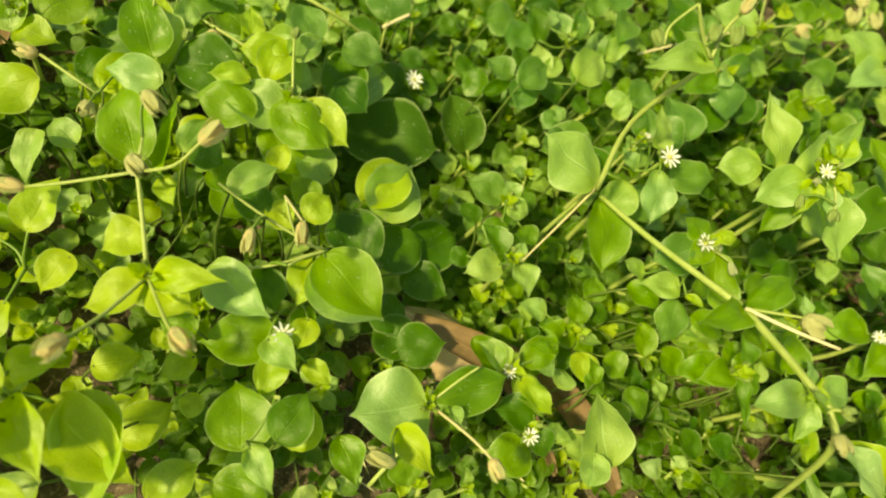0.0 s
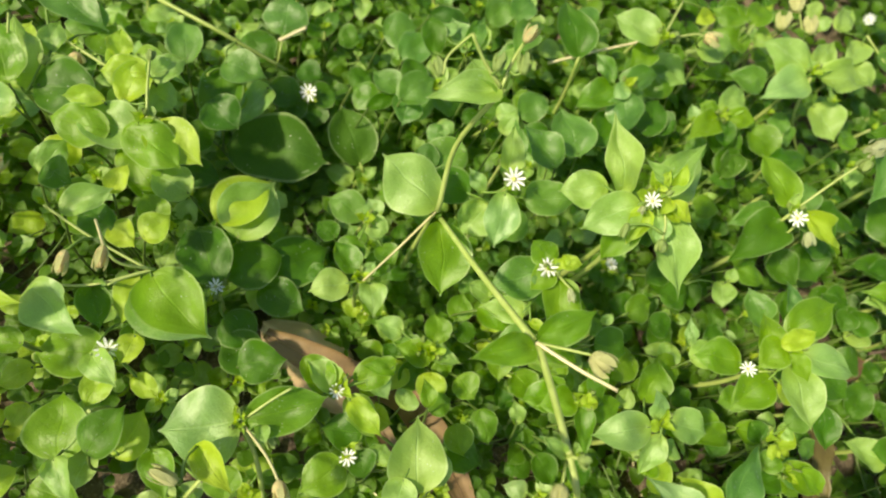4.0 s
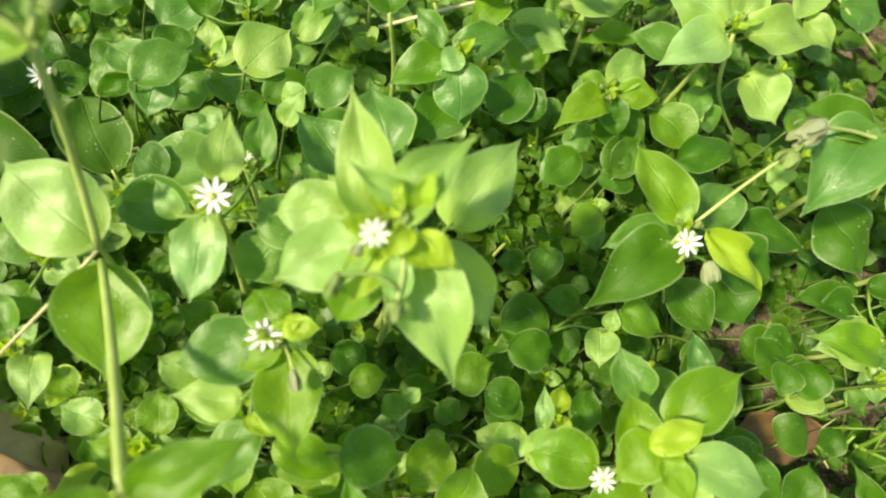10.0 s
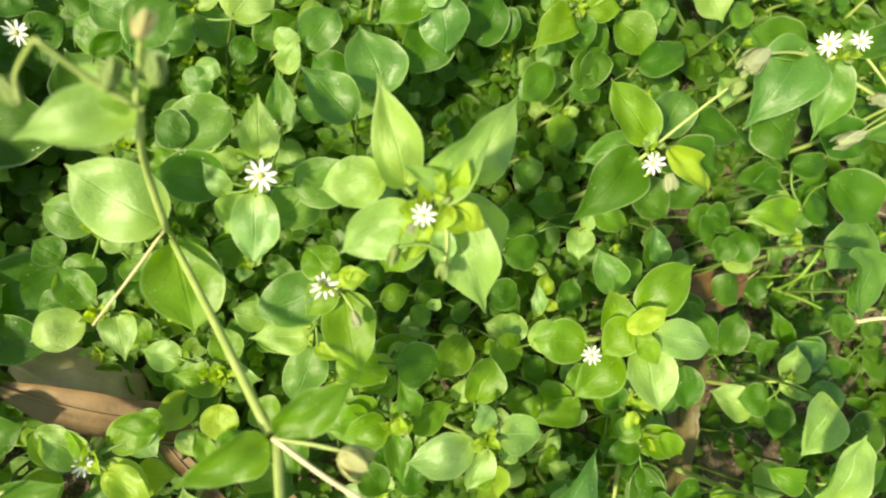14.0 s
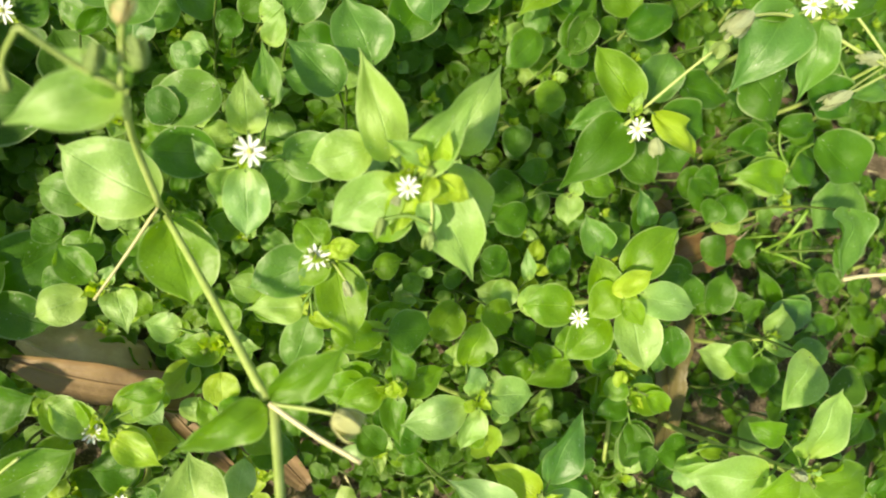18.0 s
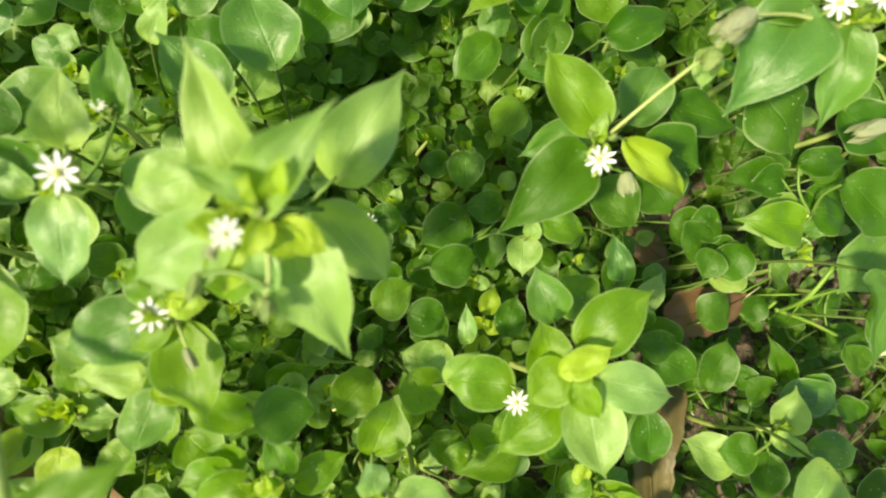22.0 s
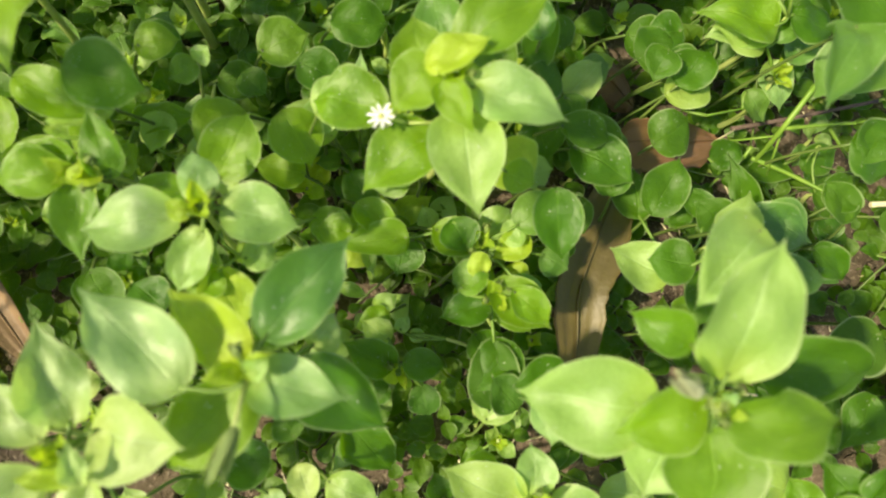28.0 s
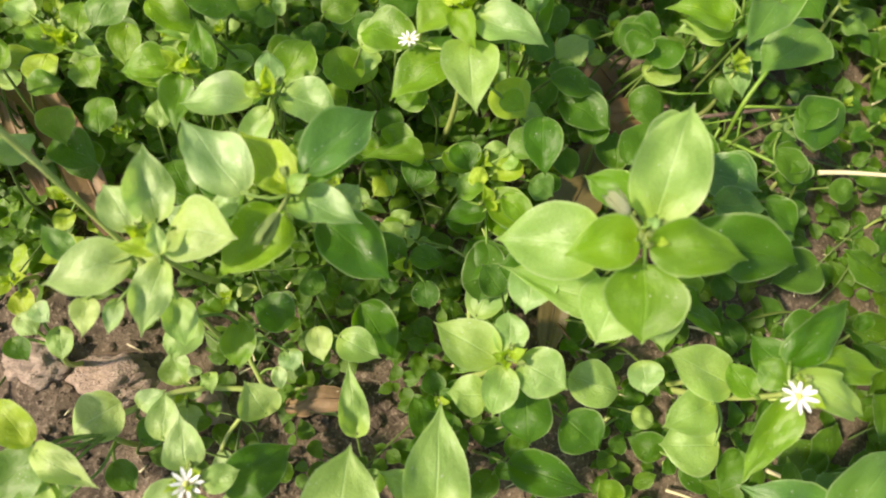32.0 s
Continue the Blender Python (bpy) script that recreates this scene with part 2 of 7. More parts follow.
def soil_material():
    k = Mat("soil")
    where = k.n("TexCoord").outputs["Object"]
    big = k.noise(9, 4.0, where)
    mid = k.noise(75, 6.0, where, 0.7)
    fine = k.noise(760, 4.0, where, 0.7)
    col = k.mix(k.band(mid, 0.3, 0.7), c4(0.034, 0.025, 0.018), c4(0.165, 0.122, 0.090))
    col = k.mix(k.calc("MULTIPLY", k.band(fine, 0.5, 0.75), 0.6), col, c4(0.56, 0.46, 0.37))
    col = k.mix(k.calc("MULTIPLY", k.band(big, 0.45, 0.7), 0.4), col, c4(0.062, 0.048, 0.030))
    k.put(k.bsdf, "Base Color", col)
    k.put(k.bsdf, "Roughness", 0.9)
    k.put(k.bsdf, "Specular IOR Level", 0.25)
    k.bump(k.calc("ADD", mid, k.calc("MULTIPLY", fine, 0.4)), 0.9, 0.003)
    return k.m


SOIL = soil_material()


# ---- shapes ----
def ground_height(x, y):
    """Height of the soil in metres."""
    h = -0.008 - 0.028 * math.exp(-((x - 0.03) ** 2 + (y - 0.21) ** 2) / (2 * 0.085 ** 2))
    near = math.exp(-((x - 0.15) ** 2 + (y - 0.1) ** 2) / 0.8)
    h += near * (0.0045 * noise.noise((x * 22, y * 22, 1.0)) + 0.0028 * noise.noise((x * 75, y * 75, 5.0)))
    return h


def mesh_of(name, verts, faces, uvs=None, smooth=True):
    me = bpy.data.meshes.new(name)
    me.from_pydata(verts, [], faces)
    if uvs is not None:
        layer = me.uv_layers.new(name="UVMap")
        loops = np.empty(len(me.loops), dtype=np.int32)
        me.loops.foreach_get("vertex_index", loops)
        layer.data.foreach_set("uv", np.asarray(uvs, dtype=np.float32)[loops].ravel())
    if smooth:
        me.polygons.foreach_set("use_smooth", [True] * len(me.polygons))
    me.update()
    return me


def leaf_grid(a, b, cup, droop, wave, heart, seed, nv=18, nu=8):
    """An ovate blade with a short sharp point, one unit long and one unit wide: base at the origin, tip at y = 1."""
    peak = (a / (a + b)) ** a * (b / (a + b)) ** b
    rs = random.Random(seed)
    ph = [rs.uniform(0, 6.3) for _ in range(6)]
    lean, hook, twist = rs.uniform(-0.07, 0.07), rs.uniform(-0.9, 0.9), rs.uniform(-0.25, 0.25)
    fold, tip, lop = rs.uniform(0.0, 0.13), rs.uniform(-1.0, 0.3), rs.uniform(-0.3, 0.3)
    nick = rs.uniform(0.2, 0.8)
    verts, uvs = [], []
    for j in range(nv + 1):
        v = j / nv
        v = v - 0.06 * math.sin(2 * math.pi * v)
        body = min(1.0, v / 0.925)
        half = 0.5 * max(body, 1e-6) ** a * max(1 - body, 0.0) ** b / peak
        point = max(0.0, min(1.0, (v - 0.74) / 0.26))
        half = max(half * (1 - 0.12 * math.sin(math.pi * point)), 0.56 * (1 - v) if v > 0.86 else 0.0, 0.004)
        for i in range(nu + 1):
            u = 2 * i / nu - 1
            rag = 1 + 0.03 * math.sin(5 * v + ph[0] + (2 if u > 0 else 0)) + 0.013 * math.sin(15 * v + ph[1] + 3 * u)
            rag -= 0.05 * math.exp(-((v - nick) / 0.04) ** 2) * (u * lop > 0)
            x = u * half * rag + lean * v * v + 0.6 * hook * max(0.0, v - 0.6) ** 2
            y = v - heart * abs(u) ** 1.5 * (1 - v) ** 5
            flank = 1 + (lop if u > 0 else -lop)
            z = flank * (cup * (u * half) ** 2 * 1.7 + fold * abs(u) * half * (1 - 0.5 * abs(u))) + droop * 1.2 * v * (1 - v)
            z += 1.35 * wave * (math.sin(5.2 * v + ph[2]) * u * abs(u) + 0.6 * math.sin(11 * v + ph[3] + u) * abs(u) ** 3) * half
            z += 0.15 * math.sin(8 * v + ph[4]) * math.sin(2.9 * u + ph[5]) * half * (1 - u * u)
            z += twist * u * half * v + tip * max(0.0, v - 0.62) ** 2
            verts.append((x, y, z))
            uvs.append((i / nu, v))
    faces = []
    for j in range(nv):
        for i in range(nu):
            q = j * (nu + 1) + i
            faces.append((q, q + 1, q + nu + 2, q + nu + 1))
    return verts, faces, uvs


LEAF_SHAPES = [
    (0.50, 0.66, 0.18, 0.12, 0.09, 0.05), (0.47, 0.56, 0.30, 0.18, 0.07, 0.06), (0.47, 0.90, 0.16, 0.20, 0.13, 0.03),
    (0.52, 0.76, 0.30, 0.08, 0.08, 0.04), (0.46, 0.50, 0.22, 0.22, 0.06, 0.06), (0.50, 0.95, 0.22, 0.16, 0.15, 0.02),
    (0.50, 0.62, -0.20, 0.18, 0.11, 0.05), (0.56, 0.80, 0.40, 0.24, 0.11, 0.02), (0.45, 0.98, 0.22, 0.14, 0.12, 0.03),
    (0.48, 1.10, 0.30, 0.20, 0.16, 0.02),
]
LEAF_MESHES = []
for kind_index, mat in enumerate(LEAF):
    row = []
    for turn in range(3):
        for shape_index, shape in enumerate(LEAF_SHAPES):
            me = mesh_of("leaf_blade", *leaf_grid(*(shape if kind_index != 3 else (0.52, 0.50, 0.25, 0.20, 0.08, 0.0)), seed=shape_index * 7 + 3 + 100 * turn))
            me.materials.append(mat)
            row.append(me)
    LEAF_MESHES.append(row)


def tube(bm, points, r0, r1, sides=6):
    """A tapered round stalk along the points, closed at its ends."""
    pts = [Vector(p) for p in points]
    rings = []
    for i, p in enumerate(pts):
        d = (pts[min(i + 1, len(pts) - 1)] - pts[max(i - 1, 0)]).normalized()
        x = d.cross(Vector((0.31, 0.17, 0.94)))
        x = x.normalized() if x.length > 1e-4 else Vector((1, 0, 0))
        y = d.cross(x)
        r = r0 + (r1 - r0) * i / max(1, len(pts) - 1)
        rings.append([bm.verts.new(p + x * (r * math.cos(6.2832 * s / sides)) + y * (r * math.sin(6.2832 * s / sides))) for s in range(sides)])
    for a, b in zip(rings, rings[1:]):
        for s in range(sides):
            bm.faces.new((a[s], a[(s + 1) % sides], b[(s + 1) % sides], b[s])).smooth = True
    bm.faces.new(rings[0][::-1])
    bm.faces.new(rings[-1])


def arc(p, q, bow=(0, 0, 0), n=7):
    p, q, bow = Vector(p), Vector(q), Vector(bow)
    return [p.lerp(q, i / n) + bow * math.sin(math.pi * i / n) for i in range(n + 1)]


def glide(points, n=4):
    """A smooth run through a few points."""
    p = [Vector(x) for x in points]
    if len(p) < 3:
        return p
    p = [2 * p[0] - p[1]] + p + [2 * p[-1] - p[-2]]
    run = []
    for a, b, c, d in zip(p, p[1:], p[2:], p[3:]):
        for i in range(n):
            t = i / n
            run.append(0.5 * (2 * b + (c - a) * t + (2 * a - 5 * b + 4 * c - d) * t * t + (3 * b - a - 3 * c + d) * t ** 3))
    return run + [p[-2]]


def done(bm, name, material):
    me = bpy.data.meshes.new(name)
    bm.to_mesh(me)
    bm.free()
    me.materials.append(material)
    return me


def part(name, me, parent, m=None, label=""):
    """One mesh object under a thing or a part, placed in the parent's own axes."""
    ob = new(name, me)
    ob.parent = parent
    if m is not None:
        ob.matrix_basis = m
    return tagged(ob, label)


MM = 0.001
RND = random.Random(11)
PLANTS = []


class Growth:
    """A plant while it grows: its base, and the runs of stem that its leaves hang from."""


def plant(label, rx, ry, cx, cy, cz, group="chickweed plants"):
    g = Growth()
    x, y = rx * MM, ry * MM
    g.root = Vector((x, y, ground_height(x, y) - 0.002))
    g.crown = Vector((cx, cy, cz)) * MM
    g.ob = new("chickweed_plant")
    g.ob.empty_display_size = 0.01
    g.ob.matrix_basis = Matrix.Translation(g.root)
    tagged(g.ob, label, "weed", group)
    lean = Vector((RND.uniform(-4, 4), RND.uniform(-4, 4), 0)) * MM
    g.main = arc(g.root, g.crown, lean, 9)
    g.nodes = list(g.main)
    g.twigs, g.tips = [], []
    PLANTS.append(g)
    return g


def leaf_pose(b, length, width, az, el, roll):
    az, el, roll = radians(az), radians(el), radians(roll)
    a = Vector((math.cos(el) * math.cos(az), math.cos(el) * math.sin(az), math.sin(el)))
    s0 = a.cross(Vector((0, 0, 1))).normalized()
    n = s0.cross(a) * math.cos(roll) + s0 * math.sin(roll)
    x = a.cross(n)
    m = Matrix((x * width, a * length, n * length)).transposed().to_4x4()
    m.translation = b
    return m


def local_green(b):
    """The green of an ordinary leaf: sun painted in at the open edge, shade on the right, yellowish in front, bluish at
    the back.
    """
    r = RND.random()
    # painted sunlight: brighter kinds towards the open left edge
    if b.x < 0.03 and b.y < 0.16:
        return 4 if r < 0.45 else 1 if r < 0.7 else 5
    # painted shade: mostly the dark kind on the right
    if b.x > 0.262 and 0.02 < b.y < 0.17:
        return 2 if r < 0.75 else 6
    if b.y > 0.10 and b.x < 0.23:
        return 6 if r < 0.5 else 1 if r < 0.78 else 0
    # painted sheen: the whitened kind for many blades at the front
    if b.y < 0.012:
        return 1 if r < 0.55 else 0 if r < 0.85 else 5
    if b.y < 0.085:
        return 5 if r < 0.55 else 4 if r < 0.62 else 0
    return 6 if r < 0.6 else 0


def leaf(g, bx, by, bz, length, width, az, el, roll, kind=0):
    b = Vector((bx, by, bz)) * MM
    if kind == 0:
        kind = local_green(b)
    # most pale blades at the front get the copy painted as sunlit
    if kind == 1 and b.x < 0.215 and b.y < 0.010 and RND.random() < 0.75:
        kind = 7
    # near left blades take the bright kind in place of stronger sun
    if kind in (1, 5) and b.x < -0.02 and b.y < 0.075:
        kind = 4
    slim = width / length
    if length > 17:
        pick = RND.choice((0, 3, 3, 6)) if slim > 0.68 else RND.choice((0, 2, 3, 8)) if slim > 0.54 else RND.choice((5, 8, 9))
    else:
        pick = RND.choice((0, 1, 3, 3, 6)) if slim > 0.76 else RND.choice((0, 2, 3, 5, 7, 8))
    m = Matrix.Translation(-g.root) @ leaf_pose(b, length * MM, width * MM, az, el, roll)
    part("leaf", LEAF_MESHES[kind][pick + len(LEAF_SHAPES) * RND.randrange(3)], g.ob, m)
    g.twigs.append((b, leaf_way(az, el)))
    g.tips += [b + leaf_way(az, el) * (length * MM * f) for f in (0.5, 0.95)]


def leaf_way(az, el):
    az, el = radians(az), radians(el)
    return Vector((math.cos(el) * math.cos(az), math.cos(el) * math.sin(az), math.sin(el)))


def stalk(g, r, dry, *points):
    pts = [Vector(p) * MM for p in points]
    run = glide(pts, 5)
    bm = bmesh.new()
    tube(bm, [p - g.root for p in run], r * MM, r * 0.8 * MM, 7)
    me = done(bm, "branch", (STEM, STEM_DRY, STRAW, STEM_FRESH)[dry])
    part("branch", me, g.ob, label=("", "dry brown stalk", "bleached straw-coloured stalk", "fresh green stalk")[dry])
    g.nodes += run


def lobe(bm, base, way, up, length, width, lift, n=5):
    """A narrow petal lobe or sepal, slightly cupped."""
    side = way.cross(up).normalized()
    rows = []
    for i in range(n + 1):
        v = i / n
        half = width * 0.5 * (v + 0.10) ** 0.55 * max(1 - v, 0.0) ** 0.45 * 1.75 + 0.00004
        p = base + way * (length * v) + up * (lift * length * (v ** 1.5 - 0.9 * v * v))
        rows.append([bm.verts.new(p - side * half + up * half * 0.25), bm.verts.new(p), bm.verts.new(p + side * half + up * half * 0.25)])
    for a, b in zip(rows, rows[1:]):
        for s in range(2):
            bm.faces.new((a[s], a[s + 1], b[s + 1], b[s])).smooth = True


def petal_mesh():
    bm = bmesh.new()
    up = Vector((0, 0, 1))
    for s in (-1, 1):
        ang = radians(15.5 * s)
        lobe(bm, Vector((0.06 * s, 0.14, 0.02)), Vector((math.sin(ang), math.cos(ang), 0.12)).normalized(), up, 0.86, 0.235, 0.22)
    return done(bm, "petal", PETAL)


def sepal_mesh():
    bm = bmesh.new()
    lobe(bm, Vector((0, 0.08, -0.05)), Vector((0, 1, 0.05)), Vector((0, 0, 1)), 0.80, 0.30, 0.12)
    return done(bm, "sepal", POD_GREEN)


def centre_mesh():
    bm = bmesh.new()
    bmesh.ops.create_uvsphere(bm, u_segments=10, v_segments=7, radius=0.17, matrix=Matrix.Translation((0, 0, 0.06)) @ Matrix.Diagonal((1, 1, 1.15, 1)))
    for s in range(3):
        a = s * 2.094
        tube(bm, [(0, 0, 0.2), (0.05 * math.cos(a), 0.05 * math.sin(a), 0.34)], 0.02, 0.015, 4)
    for f in bm.faces:
        f.smooth = True
    return done(bm, "flower_centre", OVARY)


def stamen_mesh():
    bm = bmesh.new()
    tube(bm, [(0, 0.14, 0.03), (0, 0.24, 0.2), (0, 0.30, 0.34)], 0.014, 0.010, 4)
    bmesh.ops.create_icosphere(bm, subdivisions=1, radius=0.045, matrix=Matrix.Translation((0, 0.30, 0.36)))
    return done(bm, "stamen", ANTHER)


PETAL_MESH, SEPAL_MESH, CENTRE_MESH, STAMEN_MESH = petal_mesh(), sepal_mesh(), centre_mesh(), stamen_mesh()


def flower(g, x, y, z, across, az, tilt):
    """Five deeply split white petals over five sepals, facing the way that az and tilt give."""
    b = Vector((x, y, z)) * MM
    r = across * 0.49 * MM
    face = Matrix.Rotation(radians(az), 4, "Z") @ Matrix.Rotation(radians(tilt), 4, "Y") @ Matrix.Rotation(RND.uniform(0, 6.28), 4, "Z")
    m = Matrix.Translation(b - g.root) @ face @ Matrix.Scale(r, 4)
    centre = part("flower", CENTRE_MESH, g.ob, m, "open white flower with five split petals")
    for i in range(5):
        turn = Matrix.Rotation(radians(72 * i + RND.uniform(-5, 5)), 4, "Z")
        part("petal", PETAL_MESH, centre, turn @ Matrix.Rotation(radians(RND.uniform(-4, 22)), 4, "X") @ Matrix.Diagonal((RND.uniform(0.82, 1.0), RND.uniform(0.82, 1.02), 1, 1)))
        part("sepal", SEPAL_MESH, centre, turn @ Matrix.Rotation(radians(36), 4, "Z"))
        if i != 2:
            part("stamen", STAMEN_MESH, centre, turn @ Matrix.Rotation(radians(20), 4, "Z"))
    g.twigs.append((b - face.to_3x3() @ Vector((0, 0, 0.1 * r)), -(face.to_3x3() @ Vector((0, 0, 1)))))


def pod_mesh(material, seed):
    """The ripening capsule inside its sepals: neck at the origin, mouth towards y = 1."""
    rs = random.Random(seed)
    bm = bmesh.new()
    prof = [(0.0, 0.12), (0.05, 0.25), (0.17, 0.40), (0.36, 0.45), (0.55, 0.40), (0.72, 0.28), (0.84, 0.15)]
    rings = []
    for y, r in prof:
        ring = []
        for s in range(15):
            a = 6.2832 * s / 15
            rr = r * (1 + 0.08 * math.cos(5 * a) + rs.uniform(-0.05, 0.05))
            ring.append(bm.verts.new((rr * math.cos(a), y + rs.uniform(-0.015, 0.015) + 0.07 * (y > 0.6) * math.cos(5 * a), rr * math.sin(a))))
        rings.append(ring)
    for a, b in zip(rings, rings[1:]):
        for s in range(15):
            bm.faces.new((a[s], b[s], b[(s + 1) % 15], a[(s + 1) % 15])).smooth = True
    bm.faces.new(rings[0])
    bm.faces.new(rings[-1][::-1])
    return done(bm, "seed_pod", material)


def pod_sepal_mesh(material):
    bm = bmesh.new()
    d = Vector((0, 0, 1))
    lobe(bm, d * 0.24 + Vector((0, 0.06, 0)), Vector((0, 1, -0.04)).normalized(), d, 0.96, 0.44, 1.75, 6)
    return done(bm, "sepal", material)


POD_STUFF = (POD_GREEN, POD_BROWN, POD_PALE, POD_GREEN, POD_HAIRY)
POD_MESHES = [pod_mesh(mt, i) for i, mt in enumerate(POD_STUFF)]
POD_SEPALS = [pod_sepal_mesh(mt) for mt in (POD_GREEN, POD_PALE, POD_PALE, POD_GREEN, POD_HAIRY)]
POD_LABELS = ("green unripe seed pod", "brown papery seed pod", "pale straw-coloured seed pod", "green bud", "pale green hairy flower bud")


def pod(g, x, y, z, length, width, az, el, kind):
    b = Vector((x, y, z)) * MM
    length, width = length * 0.86, width * 0.74
    m = Matrix.Translation(-g.root) @ leaf_pose(b, length * MM, width * MM, az, el, 0)
    m = m @ Matrix.Diagonal((1, 1, width / length, 1))
    body = part("seed_pod", POD_MESHES[kind], g.ob, m, POD_LABELS[kind])
    for i in range(5):
        part("sepal", POD_SEPALS[kind], body, Matrix.Rotation(radians(72 * i + RND.uniform(-9, 9)), 4, "Y") @ Matrix.Rotation(radians(RND.uniform(-4, 14)), 4, "X"))
    g.twigs.append((b, leaf_way(az, el)))


def grow_stems():
    """Gives every plant its main stem and the short stalks that carry its leaves and flowers."""
    for g in PLANTS:
        bm = bmesh.new()
        tall = (g.crown - g.root).length
        tube(bm, [p - g.root for p in g.main], 0.00085 + 0.006 * tall, 0.0006, 7)
        part("stem", done(bm, "stem", STEM), g.ob)
        for b, way in g.twigs:
            near = min(g.nodes, key=lambda p: (p - b).length)
            gap = (near - b).length
            if gap < 0.0016:
                continue
            bm = bmesh.new()
            if gap < 0.020:
                mid = (near + b) * 0.5 - way * gap * 0.12
                tube(bm, [p - g.root for p in glide([near, mid, b + way * 0.0006], 3)], 0.00055, 0.00042, 5)
            else:
                foot = Vector((b.x - way.x * 0.007, b.y - way.y * 0.007, 0))
                foot.z = ground_height(foot.x, foot.y) - 0.001
                tube(bm, [p - g.root for p in glide([foot, foot.lerp(b, 0.6) - way * 0.003, b + way * 0.0006], 5)], 0.0006, 0.00042, 5)
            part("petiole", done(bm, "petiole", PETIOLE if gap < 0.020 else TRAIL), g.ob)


# ---- ground ----
def build_ground():
    n = 190
    axis = []
    for i in range(n + 1):
        s = 2 * i / n - 1
        axis.append(math.copysign(0.42 * abs(s) + 60.0 * abs(s) ** 14, s))
    verts = [(0.17 + x, 0.09 + y, ground_height(0.17 + x, 0.09 + y)) for y in axis for x in axis]
    faces = [(j * (n + 1) + i, j * (n + 1) + i + 1, (j + 1) * (n + 1) + i + 1, (j + 1) * (n + 1) + i) for j in range(n) for i in range(n)]
    me = mesh_of("ground", verts, faces)
    me.materials.append(SOIL)
    tagged(new("ground", me), "dark crumbly garden soil under the weeds", "soil", kind="structure")


build_ground()

# ---- plants that stand out ----

p = plant("tall arching chickweed stem with leaf pairs and ripe pods", 102, 96, 105.5, 100.4, 64.0)
stalk(p, 1.15, 0, (130.1, 50.3, 93.0), (117.8, 75.3, 76.0), (107.2, 96.6, 64.0))
stalk(p, 1.0, 0, (106.0, 99.5, 64.0), (105.9, 111.6, 88.0), (111.7, 112.7, 119.0))
leaf(p, 104.7, 101.2, 64.0, 25.5, 20.4, 148, 14, -4, 1)
leaf(p, 107.7, 95.5, 63.0, 25.8, 19.8, -84, -20, -10, 5)
stalk(p, 0.5, 1, (105.7, 99.9, 63.0), (95.5, 88.7, 55.0), (83.8, 76.3, 47.0))
leaf(p, 111.1, 113.2, 119.0, 21.0, 10.8, -165, -9, -14, 1)
leaf(p, 112.4, 114.0, 118.0, 13.0, 8.0, 150, 10, -10, 1)
stalk(p, 0.6, 0, (111.2, 113.2, 119.0), (105.1, 116.2, 124.0), (99.7, 119.8, 130.0))
stalk(p, 0.6, 0, (111.2, 113.2, 119.0), (112.9, 119.2, 124.0), (114.8, 122.0, 130.0))
pod(p, 108.0, 114.4, 124.0, 6.1, 4.4, 73, 19, 0)
pod(p, 115.7, 114.8, 124.0, 6.9, 5.0, 94, 26, 0)
pod(p, 114.0, 120.5, 130.0, 6.2, 4.3, 60, 29, 1)
pod(p, 94.0, 112.6, 120.0, 6.2, 4.5, 117, 19, 0)
stalk(p, 0.4, 0, (99.7, 119.8, 130.0), (94.9, 116.4, 124.0), (94.4, 112.6, 121.0))
leaf(p, 131.3, 50.3, 94.0, 20.6, 9.8, 28, 8, 6)
leaf(p, 129.7, 48.5, 94.0, 20.7, 9.6, -164, 8, -6)
stalk(p, 0.5, 0, (130.7, 49.3, 94.0), (138.5, 47.6, 97.0), (144.8, 46.0, 100.0))
pod(p, 144.2, 46.0, 100.0, 8.6, 8.4, -36, 10, 2)
stalk(p, 0.6, 2, (130.7, 49.3, 94.0), (140.3, 41.8, 100.0), (148.8, 36.2, 105.0))
stalk(p, 1.15, 0, (131.6, 49.2, 93.0), (131.8, 32.3, 104.0), (131.8, 19.0, 112.0))
stalk(p, 0.95, 0, (131.8, 19.0, 112.0), (136.5, 9.8, 105.0), (153.9, -5.1, 60.0), (180.5, -29.7, -9.0))
leaf(p, 131.2, 19.0, 112.0, 9.6, 3.8, 155, 25, -5, 1)
stalk(p, 0.4, 0, (131.8, 19.0, 112.0), (133.1, 18.4, 114.0))
pod(p, 133.1, 18.4, 114.0, 3.4, 4.5, -15, 17, 0)
stalk(p, 0.4, 0, (131.0, 17.7, 112.0), (128.0, 12.0, 116.0))
pod(p, 127.9, 12.6, 116.0, 5.7, 5.1, -104, 20, 2)

p = plant("chickweed sprig with one open white flower", 129, 107, 129.9, 111.0, 70.0)
leaf(p, 130.0, 116.7, 70.0, 16.6, 10.2, 88, 15, 4, 1)
leaf(p, 128.5, 106.8, 70.0, 19.4, 12.6, -96, -25, -5, 1)
leaf(p, 138.9, 110.7, 62.0, 21.5, 14.6, 6, 0, 10, 6)
leaf(p, 121.3, 107.7, 66.0, 10.6, 6.3, 122, 11, -1, 1)
leaf(p, 136.2, 126.9, 58.0, 19.1, 8.5, 93, 6, 2)
leaf(p, 119.6, 114.4, 52.0, 21.0, 15.1, 167, -5, -8, 2)
leaf(p, 120.2, 139.6, 40.0, 24.0, 17.6, -157, -10, -10, 6)
leaf(p, 157.7, 134.9, 48.0, 22.4, 15.0, 133, 5, -9)
leaf(p, 126.4, 109.0, 55.0, 15.6, 15.2, -127, -40, -10)
